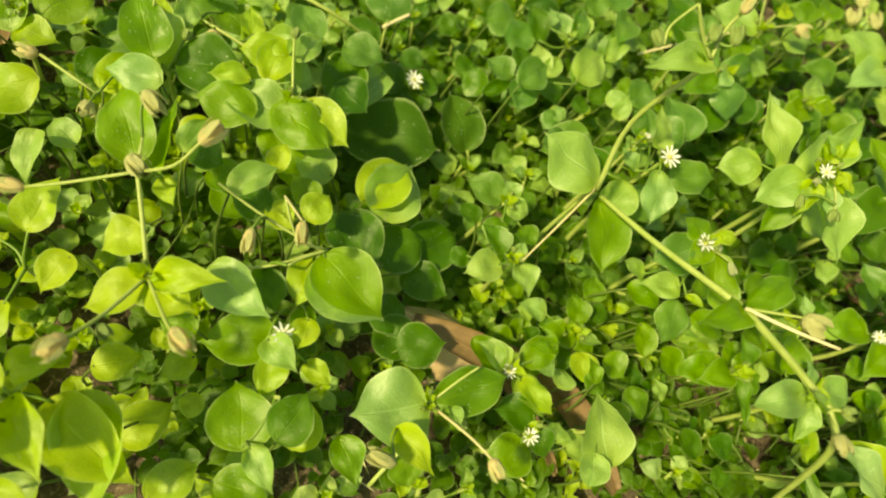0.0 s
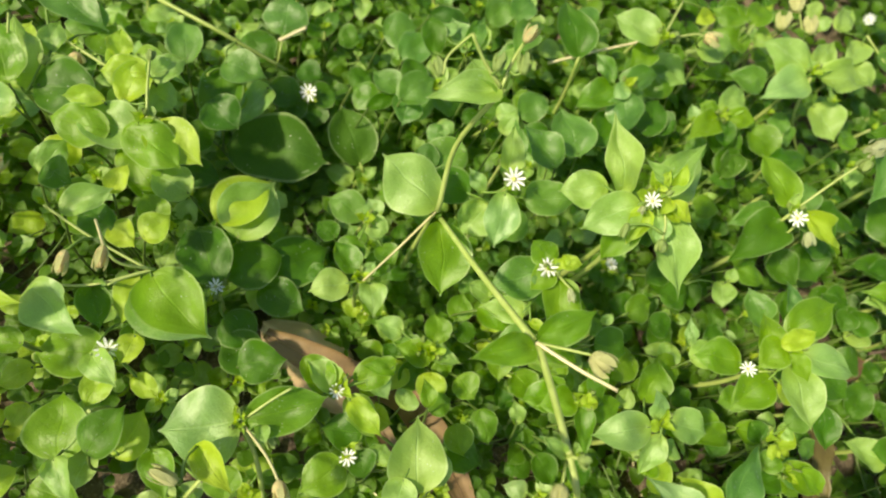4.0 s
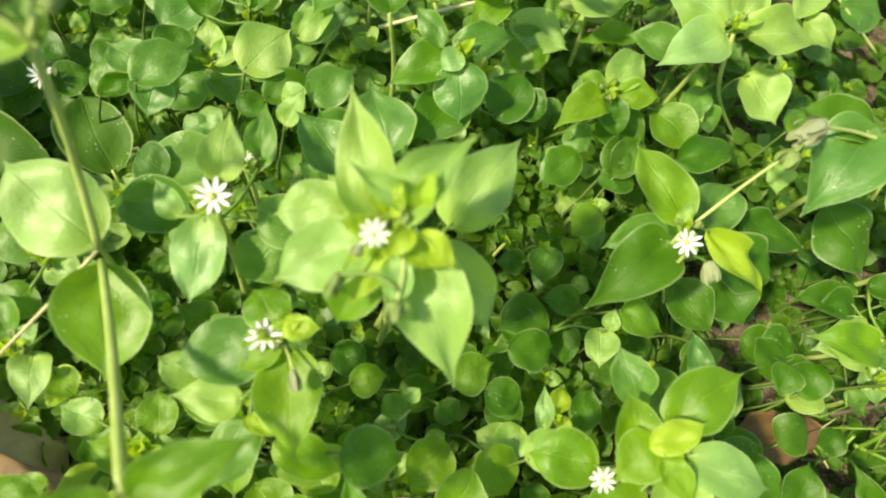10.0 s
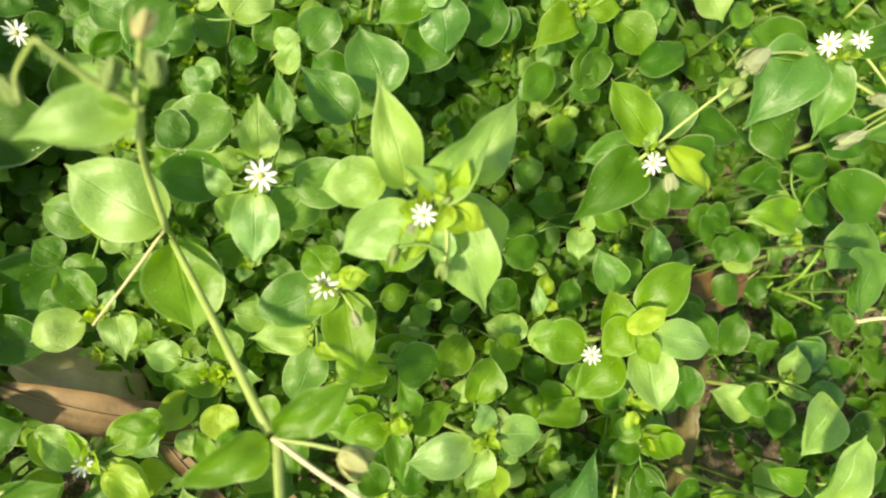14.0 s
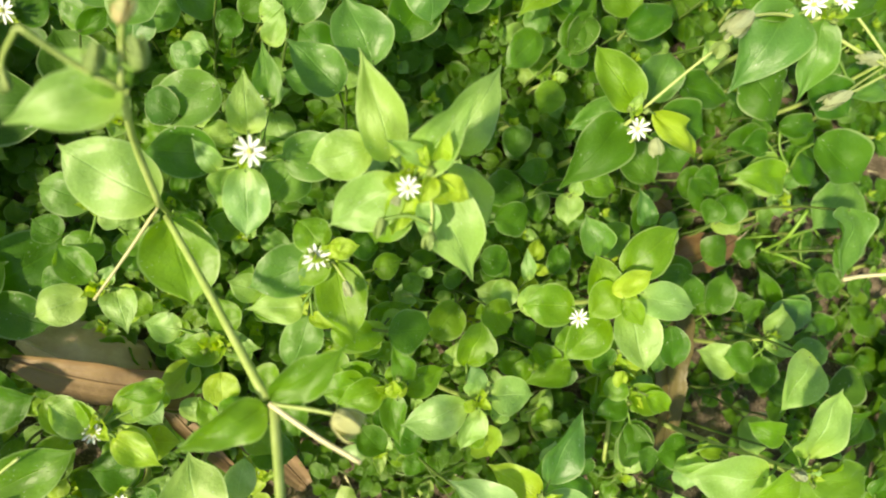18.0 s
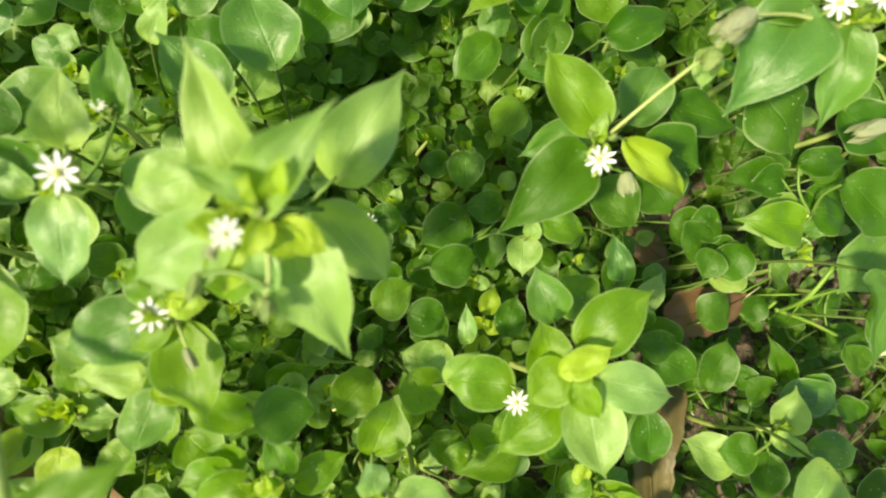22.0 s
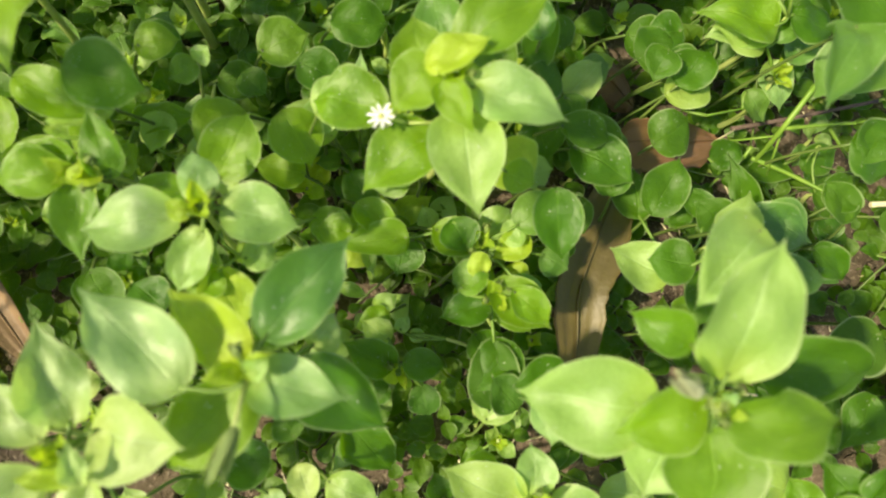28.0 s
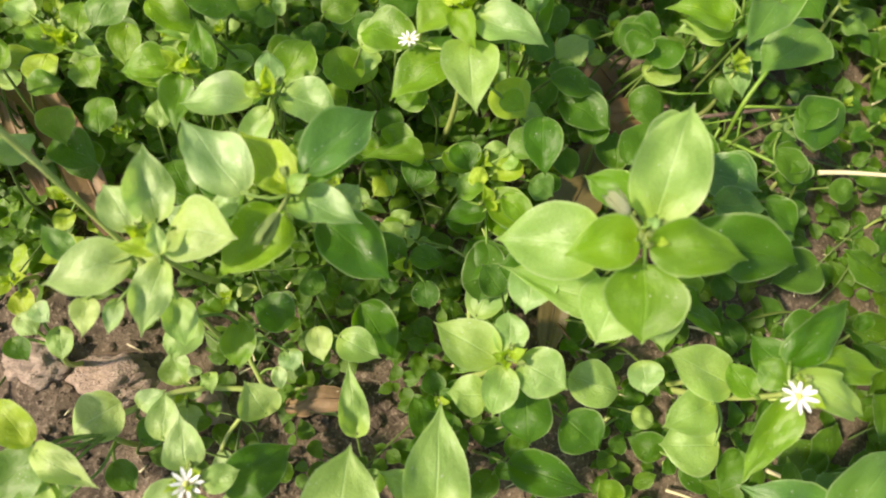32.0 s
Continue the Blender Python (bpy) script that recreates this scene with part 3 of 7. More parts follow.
leaf(p, 143.2, 113.3, 45.0, 15.9, 16.2, -129, -11, -7)
flower(p, 130.2, 110.9, 74.0, 10.4, -70, 12)

p = plant("chickweed sprig with a white flower and hanging bud", 142, 81, 147.4, 82.7, 66.0)
leaf(p, 145.8, 82.4, 64.0, 21.2, 15.0, -158, -5, -0, 6)
leaf(p, 146.9, 84.8, 66.0, 10.5, 11.2, 122, 0, -3, 5)
leaf(p, 140.4, 68.3, 56.0, 16.2, 9.7, 174, -7, 1, 1)
leaf(p, 150.3, 79.8, 64.0, 24.0, 15.1, -82, -10, 3, 5)
leaf(p, 141.9, 64.8, 52.0, 17.1, 12.6, -110, -14, 2, 6)
leaf(p, 149.1, 60.4, 50.0, 17.3, 10.3, -21, -13, -1, 5)
leaf(p, 148.8, 83.9, 70.0, 8.4, 6.3, 1, 0, 2, 4)
leaf(p, 129.1, 73.9, 52.0, 10.0, 8.7, 154, 12, 1, 1)
leaf(p, 142.6, 65.9, 56.0, 7.9, 4.6, -39, 15, -0, 4)
leaf(p, 147.5, 83.0, 66.0, 11.8, 9.1, -133, -10, 1, 5)
leaf(p, 126.7, 71.2, 45.0, 16.9, 9.8, -23, -3, 3)
leaf(p, 165.5, 58.8, 42.0, 16.3, 8.2, -162, -5, -1, 1)
flower(p, 145.0, 82.0, 67.5, 9.0, -79, 6)
stalk(p, 0.4, 0, (149.3, 80.8, 66.0), (152.2, 74.8, 70.0))
pod(p, 151.9, 74.8, 70.0, 6.0, 3.0, -73, -10, 4)

p = plant("large pale chickweed top with pointed leaves and a half-open flower", 173, 102, 167.7, 98.2, 98.0)
# kind 1 paints the milky sheen on these upper leaves
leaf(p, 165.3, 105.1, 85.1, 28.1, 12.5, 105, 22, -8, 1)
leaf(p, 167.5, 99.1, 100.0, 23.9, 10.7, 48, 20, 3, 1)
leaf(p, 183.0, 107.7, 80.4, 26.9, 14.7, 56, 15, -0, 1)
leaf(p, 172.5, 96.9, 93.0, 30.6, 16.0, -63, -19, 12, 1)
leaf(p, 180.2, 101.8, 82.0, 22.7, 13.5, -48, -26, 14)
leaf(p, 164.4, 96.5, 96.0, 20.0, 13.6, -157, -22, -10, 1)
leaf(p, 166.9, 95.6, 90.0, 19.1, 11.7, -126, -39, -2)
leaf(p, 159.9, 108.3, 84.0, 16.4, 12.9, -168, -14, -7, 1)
leaf(p, 170.7, 100.1, 102.0, 15.2, 4.4, 157, 32, -4, 1)
leaf(p, 171.9, 100.4, 103.0, 8.6, 3.9, 65, 44, 13, 4)
leaf(p, 171.7, 96.9, 102.0, 7.7, 4.8, -128, 0, -10, 4)
leaf(p, 173.3, 96.6, 100.0, 9.3, 6.1, -35, -12, 1, 4)
leaf(p, 166.9, 99.8, 102.0, 6.9, 5.0, 114, 36, -8, 4)
leaf(p, 168.8, 98.8, 102.0, 7.3, 4.3, 90, 33, -4, 4)
flower(p, 165.0, 94.8, 102.5, 6.6, -108, 11)
pod(p, 159.6, 89.0, 97.0, 6.2, 3.1, -108, -19, 0)
stalk(p, 0.4, 0, (170.8, 94.0, 100.0), (171.1, 88.7, 99.0), (170.4, 84.6, 98.0))
pod(p, 170.4, 84.6, 98.0, 4.9, 4.5, -97, -24, 0)

p = plant("chickweed sprig with white flower on a long stalk", 250, 114, 246.4, 117.2, 70.0)
leaf(p, 247.5, 121.1, 71.0, 23.4, 14.8, 127, 7, -19, 5)
leaf(p, 246.8, 117.5, 64.0, 31.4, 16.9, -140, -11, 2, 2)
leaf(p, 254.2, 118.9, 70.0, 31.4, 8.7, -30, -22, 18, 4)
leaf(p, 245.5, 119.8, 72.0, 5.7, 4.3, 65, 32, -9, 1)
flower(p, 245.0, 113.0, 74.0, 8.5, -147, 19)
stalk(p, 0.5, 0, (249.6, 119.9, 71.0), (259.1, 128.3, 82.0), (269.4, 136.2, 91.0))
pod(p, 268.9, 135.7, 90.0, 7.6, 5.9, 52, 32, 4)
pod(p, 255.0, 111.2, 68.0, 7.3, 5.2, -79, -16, 4)
stalk(p, 0.5, 0, (247.7, 112.2, 70.0), (247.1, 108.2, 60.0), (257.5, 107.3, 40.0))
leaf(p, 251.4, 125.1, 55.0, 19.1, 10.8, -166, -15, -6)
leaf(p, 277.7, 141.4, 72.0, 11.6, 7.3, -107, 10, 14, 1)
leaf(p, 267.8, 129.3, 50.0, 21.1, 16.2, 60, 0, -8)
leaf(p, 272.4, 122.6, 48.0, 21.9, 19.7, -16, -11, 14, 2)
leaf(p, 286.8, 137.0, 42.0, 24.7, 14.7, -16, -5, 15)
leaf(p, 277.1, 117.6, 40.0, 18.2, 17.7, -49, -13, 18, 2)
leaf(p, 259.3, 110.0, 30.0, 12.9, 13.9, 151, 9, -13)

p = plant("small round-leaved chickweed rosette", 241, 174, 240.4, 176.4, 46.0)
leaf(p, 242.1, 178.7, 46.0, 19.7, 12.9, 53, 6, 0, 1)
leaf(p, 242.6, 176.5, 46.0, 15.8, 9.8, -0, 4, 15, 5)
leaf(p, 238.1, 174.5, 46.0, 21.2, 13.3, -139, 0, -5, 5)
leaf(p, 239.1, 177.0, 46.0, 10.2, 9.4, 157, 0, -18, 5)
leaf(p, 240.7, 174.3, 46.0, 13.7, 10.7, -67, -26, 17, 2)
leaf(p, 261.5, 177.4, 40.0, 19.1, 16.4, -46, -6, 19)
leaf(p, 268.7, 159.6, 38.0, 25.0, 13.3, 18, 5, 8)
leaf(p, 271.6, 203.3, 40.0, 19.6, 13.9, 163, 6, -20)
leaf(p, 220.1, 170.3, 36.0, 12.1, 13.0, 137, 0, -16, 2)
leaf(p, 233.9, 159.4, 34.0, 19.0, 13.1, -134, 0, -2)
leaf(p, 244.7, 154.2, 34.0, 17.8, 13.7, 47, 6, 0, 2)
leaf(p, 286.9, 177.3, 36.0, 14.6, 10.5, 164, 8, -18)
leaf(p, 241.7, 141.7, 30.0, 14.5, 11.9, -123, 0, 3)
leaf(p, 254.5, 152.0, 32.0, 13.4, 10.8, 179, 0, -12, 2)

p = plant("chickweed top with layered oval leaves", 186, 174, 189.8, 178.2, 50.0)
leaf(p, 187.0, 179.5, 52.0, 22.3, 10.5, 24, 0, 15, 6)
leaf(p, 188.2, 173.9, 52.0, 18.1, 17.3, -75, -26, 11, 6)
leaf(p, 188.6, 176.3, 54.0, 8.0, 7.9, -137, -14, -9, 1)
leaf(p, 184.3, 178.3, 50.0, 20.6, 14.0, -143, -11, -11)
leaf(p, 183.0, 179.1, 52.0, 15.9, 8.1, 129, 15, -17, 6)
leaf(p, 191.9, 185.1, 50.0, 12.2, 9.8, 61, 9, 3)
leaf(p, 191.1, 169.7, 40.0, 20.8, 18.0, -129, -6, -5, 2)
leaf(p, 145.6, 162.4, 38.0, 17.1, 13.8, 53, 7, 9)
leaf(p, 159.1, 146.9, 38.0, 17.9, 16.7, 137, -6, -10, 2)
leaf(p, 204.9, 167.5, 36.0, 20.6, 16.8, 61, 6, 1, 2)
leaf(p, 170.3, 145.7, 42.0, 24.2, 20.2, 108, 0, -6)
leaf(p, 222.4, 193.5, 36.0, 18.8, 15.8, 153, 6, -19)

p = plant("chickweed top with upright young leaves", 106, 184, 107.6, 181.5, 22.0)
leaf(p, 108.0, 177.9, 22.0, 21.1, 14.8, -145, -17, -16, 6)
leaf(p, 109.3, 178.2, 22.0, 16.1, 12.7, -22, -22, 15, 6)
leaf(p, 108.7, 180.9, 23.0, 17.1, 11.6, 97, 17, 1, 1)
leaf(p, 110.5, 180.6, 24.0, 14.0, 8.9, 46, 17, 14, 1)
leaf(p, 107.3, 179.7, 22.0, 12.5, 10.7, 151, 9, -13, 6)
leaf(p, 123.2, 173.7, 30.0, 22.1, 18.1, 55, 5, 11, 6)
leaf(p, 148.0, 204.2, 30.0, 16.9, 11.6, -139, 0, -14, 6)
leaf(p, 122.6, 202.0, 28.0, 18.0, 12.3, 120, 6, -8)
leaf(p, 122.3, 173.5, 34.0, 20.2, 18.0, 50, 6, 12)
leaf(p, 129.3, 166.7, 30.0, 17.5, 12.4, 31, 0, 14, 2)
leaf(p, 120.7, 195.4, 36.0, 21.8, 9.3, 71, 0, 9)
leaf(p, 98.8, 189.3, 28.0, 17.4, 12.3, -101, 0, -9, 2)
leaf(p, 138.3, 188.0, 34.0, 18.1, 13.6, 62, 6, 9)
leaf(p, 113.1, 156.7, 28.0, 9.7, 9.8, -134, -12, -12)
leaf(p, 135.6, 164.2, 34.0, 10.0, 8.5, 8, 37, 18, 1)

p = plant("tall chickweed top with toothed-looking broad leaves", 280, 198, 275.8, 194.0, 65.0)
leaf(p, 273.3, 196.0, 65.0, 23.6, 18.2, 145, 2, -23, 1)
leaf(p, 277.7, 196.6, 65.0, 21.0, 12.3, 54, 8, -2, 1)
leaf(p, 279.5, 194.0, 65.0, 31.1, 14.4, 5, -6, 17, 1)
leaf(p, 272.2, 191.5, 65.0, 25.9, 16.7, -149, -11, -7, 1)
leaf(p, 276.1, 195.0, 65.0, 5.7, 6.1, 91, 32, -16, 1)
leaf(p, 295.4, 193.8, 46.0, 20.4, 17.3, -57, -6, 22, 1)
leaf(p, 278.0, 186.1, 44.0, 13.1, 10.4, -117, -18, 6)
leaf(p, 250.1, 214.5, 48.0, 17.4, 13.4, 141, 0, -21)
stalk(p, 0.8, 0, (276.4, 193.2, 64.0), (286.7, 187.7, 40.0), (316.5, 188.4, 10.0))

p = plant("chickweed shoot with folded dark leaf", 169, 182, 165.7, 186.1, 55.0)
leaf(p, 166.3, 186.9, 55.0, 27.1, 18.1, 108, 11, -7, 2)
leaf(p, 176.1, 209.2, 50.0, 13.0, 12.7, 165, 23, -21)
leaf(p, 149.7, 212.0, 40.0, 19.7, 13.5, -115, 0, -8)
leaf(p, 140.7, 215.4, 40.0, 15.0, 12.6, 52, 8, 13)
stalk(p, 0.5, 0, (143.0, 188.7, 20.0), (146.4, 193.6, 26.0), (153.3, 206.1, 32.0))

p = plant("chickweed shoot with nodding pink pods", 200, 200, 202.2, 198.2, 62.0)
leaf(p, 201.2, 198.0, 62.0, 23.4, 15.8, 151, -5, -20, 1)
leaf(p, 201.4, 200.3, 55.0, 17.8, 12.1, -128, -16, -7)
stalk(p, 0.6, 0, (202.2, 198.2, 62.0), (206.6, 199.2, 64.0))
pod(p, 204.6, 198.3, 64.0, 5.3, 6.6, 25, 11, 0)
stalk(p, 0.5, 0, (206.6, 199.2, 64.0), (217.1, 201.9, 66.0), (221.1, 201.3, 66.0))
pod(p, 221.6, 201.9, 66.0, 9.4, 8.6, -4, -12, 1)
leaf(p, 224.9, 205.6, 55.0, 23.6, 16.0, 12, -7, 17)
leaf(p, 235.7, 227.2, 55.0, 11.3, 8.7, -145, 0, -12, 4)
leaf(p, 242.6, 226.0, 55.0, 15.9, 14.6, 42, 4, 8, 5)
leaf(p, 255.9, 225.5, 56.0, 17.4, 13.2, 52, 7, 3, 5)
stalk(p, 0.7, 0, (202.2, 198.2, 62.0), (209.1, 210.6, 60.0), (218.6, 228.4, 58.0))
leaf(p, 221.0, 211.8, 40.0, 8.7, 9.1, 2, 13, 18)

p = plant("chickweed shoot with pale bleached pods and a flower", 282, 233, 279.6, 228.9, 60.0)
pod(p, 269.4, 222.3, 60.0, 10.3, 9.4, 78, 11, 2)
pod(p, 286.0, 223.4, 60.0, 11.0, 8.7, 90, 10, 2)
pod(p, 278.9, 234.0, 62.0, 12.2, 8.7, 83, 0, 2)
pod(p, 339.6, 232.0, 58.0, 8.2, 9.1, 72, 14, 2)
flower(p, 318.4, 236.6, 64.0, 7.5, -132, 29)
leaf(p, 308.7, 236.2, 55.0, 20.0, 11.4, 50, 0, -0, 1)
leaf(p, 324.0, 231.8, 54.0, 18.9, 12.2, -127, -6, 3, 1)
leaf(p, 319.9, 219.9, 50.0, 16.0, 10.3, -38, -7, 25, 1)
leaf(p, 335.0, 227.3, 52.0, 19.8, 16.9, 0, -6, 19)
stalk(p, 0.6, 0, (326.8, 237.5, 55.0), (341.4, 224.5, 50.0), (355.6, 216.2, 44.0))
stalk(p, 0.4, 0, (281.5, 225.2, 60.0), (280.1, 234.3, 62.0), (282.1, 240.6, 62.0))
leaf(p, 270.2, 226.9, 52.0, 12.9, 11.1, -136, -9, -5, 1)
leaf(p, 300.6, 244.1, 54.0, 9.0, 9.8, 148, 6, -25, 1)

p = plant("chickweed top with two white flowers side by side", 310, 138, 305.4, 143.1, 88.0)
leaf(p, 294.3, 146.0, 88.0, 31.7, 20.6, -128, -20, 12, 6)
leaf(p, 305.6, 141.7, 88.0, 26.4, 12.4, -92, -27, 25, 6)
leaf(p, 308.8, 143.2, 90.0, 24.6, 9.5, 21, -5, -0)
leaf(p, 295.8, 146.5, 86.0, 20.1, 13.5, 163, -6, -14)
leaf(p, 304.5, 144.1, 92.0, 5.8, 4.6, 81, 20, -20, 1)
flower(p, 296.9, 144.4, 93.0, 9.3, -157, 25)
flower(p, 303.0, 143.1, 98.0, 7.1, -158, 26)
pod(p, 299.3, 139.4, 88.0, 4.3, 6.0, -101, -27, 0)
stalk(p, 0.6, 0, (306.3, 142.1, 86.0), (289.1, 143.7, 88.0), (272.5, 140.8, 92.0))
pod(p, 274.7, 141.7, 92.0, 13.0, 7.7, -147, 0, 4)
pod(p, 267.3, 133.8, 90.0, 6.1, 7.0, -127, -41, 0)
stalk(p, 0.5, 0, (351.9, 130.5, 70.0), (342.5, 126.7, 69.0), (334.2, 123.7, 69.0))
pod(p, 335.6, 124.1, 69.0, 16.5, 6.9, -164, 0, 4)
stalk(p, 0.7, 0, (343.1, 148.1, 60.0), (353.2, 140.8, 62.0), (363.0, 136.4, 62.0))
pod(p, 353.0, 139.8, 62.0, 8.2, 6.4, -8, 0, 4)
leaf(p, 340.9, 133.8, 50.0, 21.7, 17.1, -38, -5, 18, 2)
leaf(p, 306.8, 138.6, 56.0, 24.7, 20.3, -48, -14, 20, 2)
leaf(p, 364.6, 128.2, 60.0, 22.6, 8.6, -171, 5, -2)

p = plant("chickweed with oval leaves beside bare stems", 336, 104, 335.2, 102.2, 40.0)
leaf(p, 331.6, 99.0, 40.0, 23.0, 15.1, 174, 0, -6, 5)
leaf(p, 336.7, 103.2, 40.0, 14.9, 13.8, -10, -8, 7)
leaf(p, 331.3, 109.9, 58.0, 28.2, 19.2, -35, -6, 16, 2)
leaf(p, 328.2, 82.9, 70.0, 28.6, 13.4, -123, 12, 14)
leaf(p, 330.0, 118.0, 42.0, 21.5, 10.0, 5, 0, 3)
leaf(p, 303.7, 92.1, 34.0, 10.0, 10.8, -120, -11, 15, 2)
leaf(p, 308.6, 84.2, 30.0, 14.0, 13.5, 52, 8, -14, 2)
leaf(p, 287.7, 120.7, 36.0, 18.0, 13.2, -136, -6, 8)
leaf(p, 329.7, 114.8, 36.0, 14.2, 11.5, -173, 0, -1, 2)

p = plant("bright chickweed rosette with cupped round leaves", 240, 60, 240.1, 63.7, 66.0)
leaf(p, 240.2, 69.3, 66.0, 22.8, 14.4, 33, 13, -10, 5)
leaf(p, 243.5, 60.9, 67.0, 20.6, 12.2, -14, 8, 2, 1)
leaf(p, 243.0, 57.2, 62.0, 22.1, 15.9, -86, 5, 16, 1)
leaf(p, 237.8, 53.8, 56.0, 20.2, 14.7, -147, -9, 11, 5)
leaf(p, 226.4, 59.1, 55.0, 16.9, 14.3, 171, -10, 0, 5)
leaf(p, 234.6, 61.9, 64.0, 14.8, 12.3, 109, 8, -15, 5)
leaf(p, 236.6, 64.4, 67.0, 13.3, 12.4, -143, -13, 11, 5)
leaf(p, 234.1, 63.4, 69.0, 13.7, 7.6, 24, 17, -8, 4)
leaf(p, 236.8, 60.5, 69.0, 11.9, 7.3, -51, -5, 12, 5)
leaf(p, 239.3, 74.5, 54.0, 15.9, 11.2, 108, 7, -15, 6)
leaf(p, 263.7, 84.4, 46.0, 14.0, 8.3, 101, 8, -18, 6)
leaf(p, 254.7, 48.9, 50.0, 7.9, 9.1, -22, 0, -1)
leaf(p, 271.1, 65.2, 40.0, 14.6, 10.1, -11, -8, -0, 2)
leaf(p, 263.7, 80.1, 40.0, 19.4, 9.2, 76, 0, -14)
leaf(p, 268.4, 46.7, 46.0, 17.5, 12.2, -84, -13, 16)
flower(p, 225.7, 55.7, 60.0, 7.2, 166, 14)
stalk(p, 0.4, 0, (239.6, 56.5, 58.0), (231.2, 55.6, 58.0))

p = plant("low chickweed rosette with spreading oval leaves", 190, 30, 190.8, 34.6, 56.0)
leaf(p, 190.7, 35.6, 56.0, 10.6, 8.2, 98, 22, 7, 1)
leaf(p, 186.5, 32.7, 56.0, 20.8, 13.0, -170, -11, -2, 1)
leaf(p, 194.8, 34.7, 56.0, 16.1, 12.7, -6, -7, 0, 1)
leaf(p, 191.3, 30.1, 55.0, 15.6, 8.7, -116, -27, -7, 1)
leaf(p, 190.8, 43.8, 46.0, 15.7, 13.3, 65, 15, 7)
leaf(p, 192.0, 22.6, 46.0, 15.1, 12.3, -63, -23, -7, 4)
leaf(p, 198.0, 25.5, 46.0, 7.7, 7.6, 21, -15, 1, 1)
leaf(p, 189.1, 32.3, 58.0, 5.3, 4.4, 156, 22, 3, 4)
leaf(p, 170.3, 40.5, 50.0, 15.8, 8.1, 107, 15, 10)
leaf(p, 157.1, 43.5, 46.0, 13.8, 11.7, -162, -8, -7)
leaf(p, 169.4, 40.5, 52.0, 8.9, 4.9, -173, 0, -3, 4)

p = plant("small chickweed shoot with pale oval leaves", 169, 45, 164.0, 40.9, 50.0)
leaf(p, 162.1, 40.5, 50.0, 14.4, 10.8, -169, 0, 6)
leaf(p, 165.0, 41.9, 50.0, 10.7, 8.1, 45, 0, -6)
leaf(p, 164.2, 38.6, 50.0, 17.3, 9.0, -84, -7, 3)
leaf(p, 164.7, 40.5, 50.0, 5.2, 5.7, -23, 22, -3, 1)
leaf(p, 160.3, 44.6, 44.0, 10.8, 6.9, 163, 0, 3)
leaf(p, 159.1, 53.9, 30.0, 9.6, 8.2, -42, 12, -0)
leaf(p, 164.0, 60.7, 26.0, 15.8, 8.7, 12, 0, -3)
leaf(p, 186.7, 58.2, 24.0, 7.6, 8.1, -39, 0, 2)

p = plant("chickweed trio of leaves over bare soil", 313, 34, 311.5, 37.5, 44.0)
leaf(p, 299.1, 27.8, 41.0, 16.0, 13.5, 153, -18, -1, 1)
leaf(p, 304.3, 30.8, 44.0, 11.3, 12.4, 170, -18, 4)
leaf(p, 310.6, 29.7, 42.0, 14.7, 11.0, -110, 1, 19)
leaf(p, 312.4, 37.1, 46.0, 14.4, 10.8, 64, 2, -19, 1)
leaf(p, 308.4, 36.6, 46.0, 12.9, 6.0, -34, 18, 4, 1)
leaf(p, 324.2, 29.4, 42.0, 15.0, 11.5, 3, 18, -8)
leaf(p, 315.8, 46.8, 30.0, 10.2, 8.3, 113, -11, -14, 2)
leaf(p, 300.7, 46.8, 22.0, 15.0, 15.0, 93, -6, -15, 2)
leaf(p, 260.1, 22.6, 40.0, 12.9, 8.3, -39, -9, 4)
leaf(p, 253.8, 26.8, 36.0, 6.2, 6.7, 131, 0, -6)
leaf(p, 262.8, 9.7, 30.0, 15.9, 12.7, -124, 0, 16, 2)
leaf(p, 302.5, 35.1, 72.0, 21.9, 15.8, -137, 5, 12, 1)

p = plant("small chickweed seedling with heart-shaped leaves", 88, 80, 83.2, 79.5, 38.0)
leaf(p, 78.6, 77.4, 38.0, 14.2, 12.1, -164, 4, -2, 1)
leaf(p, 87.0, 79.1, 38.0, 14.1, 10.3, -80, 0, -6, 1)
leaf(p, 81.1, 82.2, 38.0, 14.6, 10.5, 130, 0, 5)
leaf(p, 84.6, 81.0, 40.0, 6.3, 5.2, 51, 19, 6, 1)
leaf(p, 86.1, 87.0, 30.0, 9.5, 10.3, 29, -0, 4)
leaf(p, 70.7, 84.9, 26.0, 8.3, 9.0, -161, 0, -4, 2)
leaf(p, 87.3, 76.2, 24.0, 8.8, 8.4, -44, 0, -4)
leaf(p, 72.3, 96.5, 34.0, 9.1, 9.8, 142, 0, 3, 2)

p = plant("creeping chickweed with tiny round leaves", 116, 63, 111.4, 58.6, 24.0)
leaf(p, 102.1, 64.2, 26.0, 11.6, 9.8, 165, 0, 3, 1)
leaf(p, 110.0, 58.2, 24.0, 11.1, 9.7, 167, 0, 3)
leaf(p, 113.6, 58.7, 24.0, 13.7, 8.7, -19, 0, -3, 1)
leaf(p, 109.8, 53.3, 22.0, 13.1, 11.1, -117, 0, -2, 2)
leaf(p, 115.7, 64.0, 24.0, 8.4, 9.1, 100, 14, 3)
leaf(p, 121.1, 67.1, 22.0, 9.4, 7.9, 109, 0, 2)
leaf(p, 137.2, 60.7, 36.0, 14.1, 10.5, -82, -16, -0)
leaf(p, 102.0, 55.7, 18.0, 8.1, 7.7, 146, 0, 4, 2)

p = plant("chickweed shoot with flower among broad leaves over a dead leaf", 81, 39, 80.8, 39.7, 39.0)
leaf(p, 79.8, 39.0, 39.0, 16.1, 10.2, 143, 4, 8, 1)
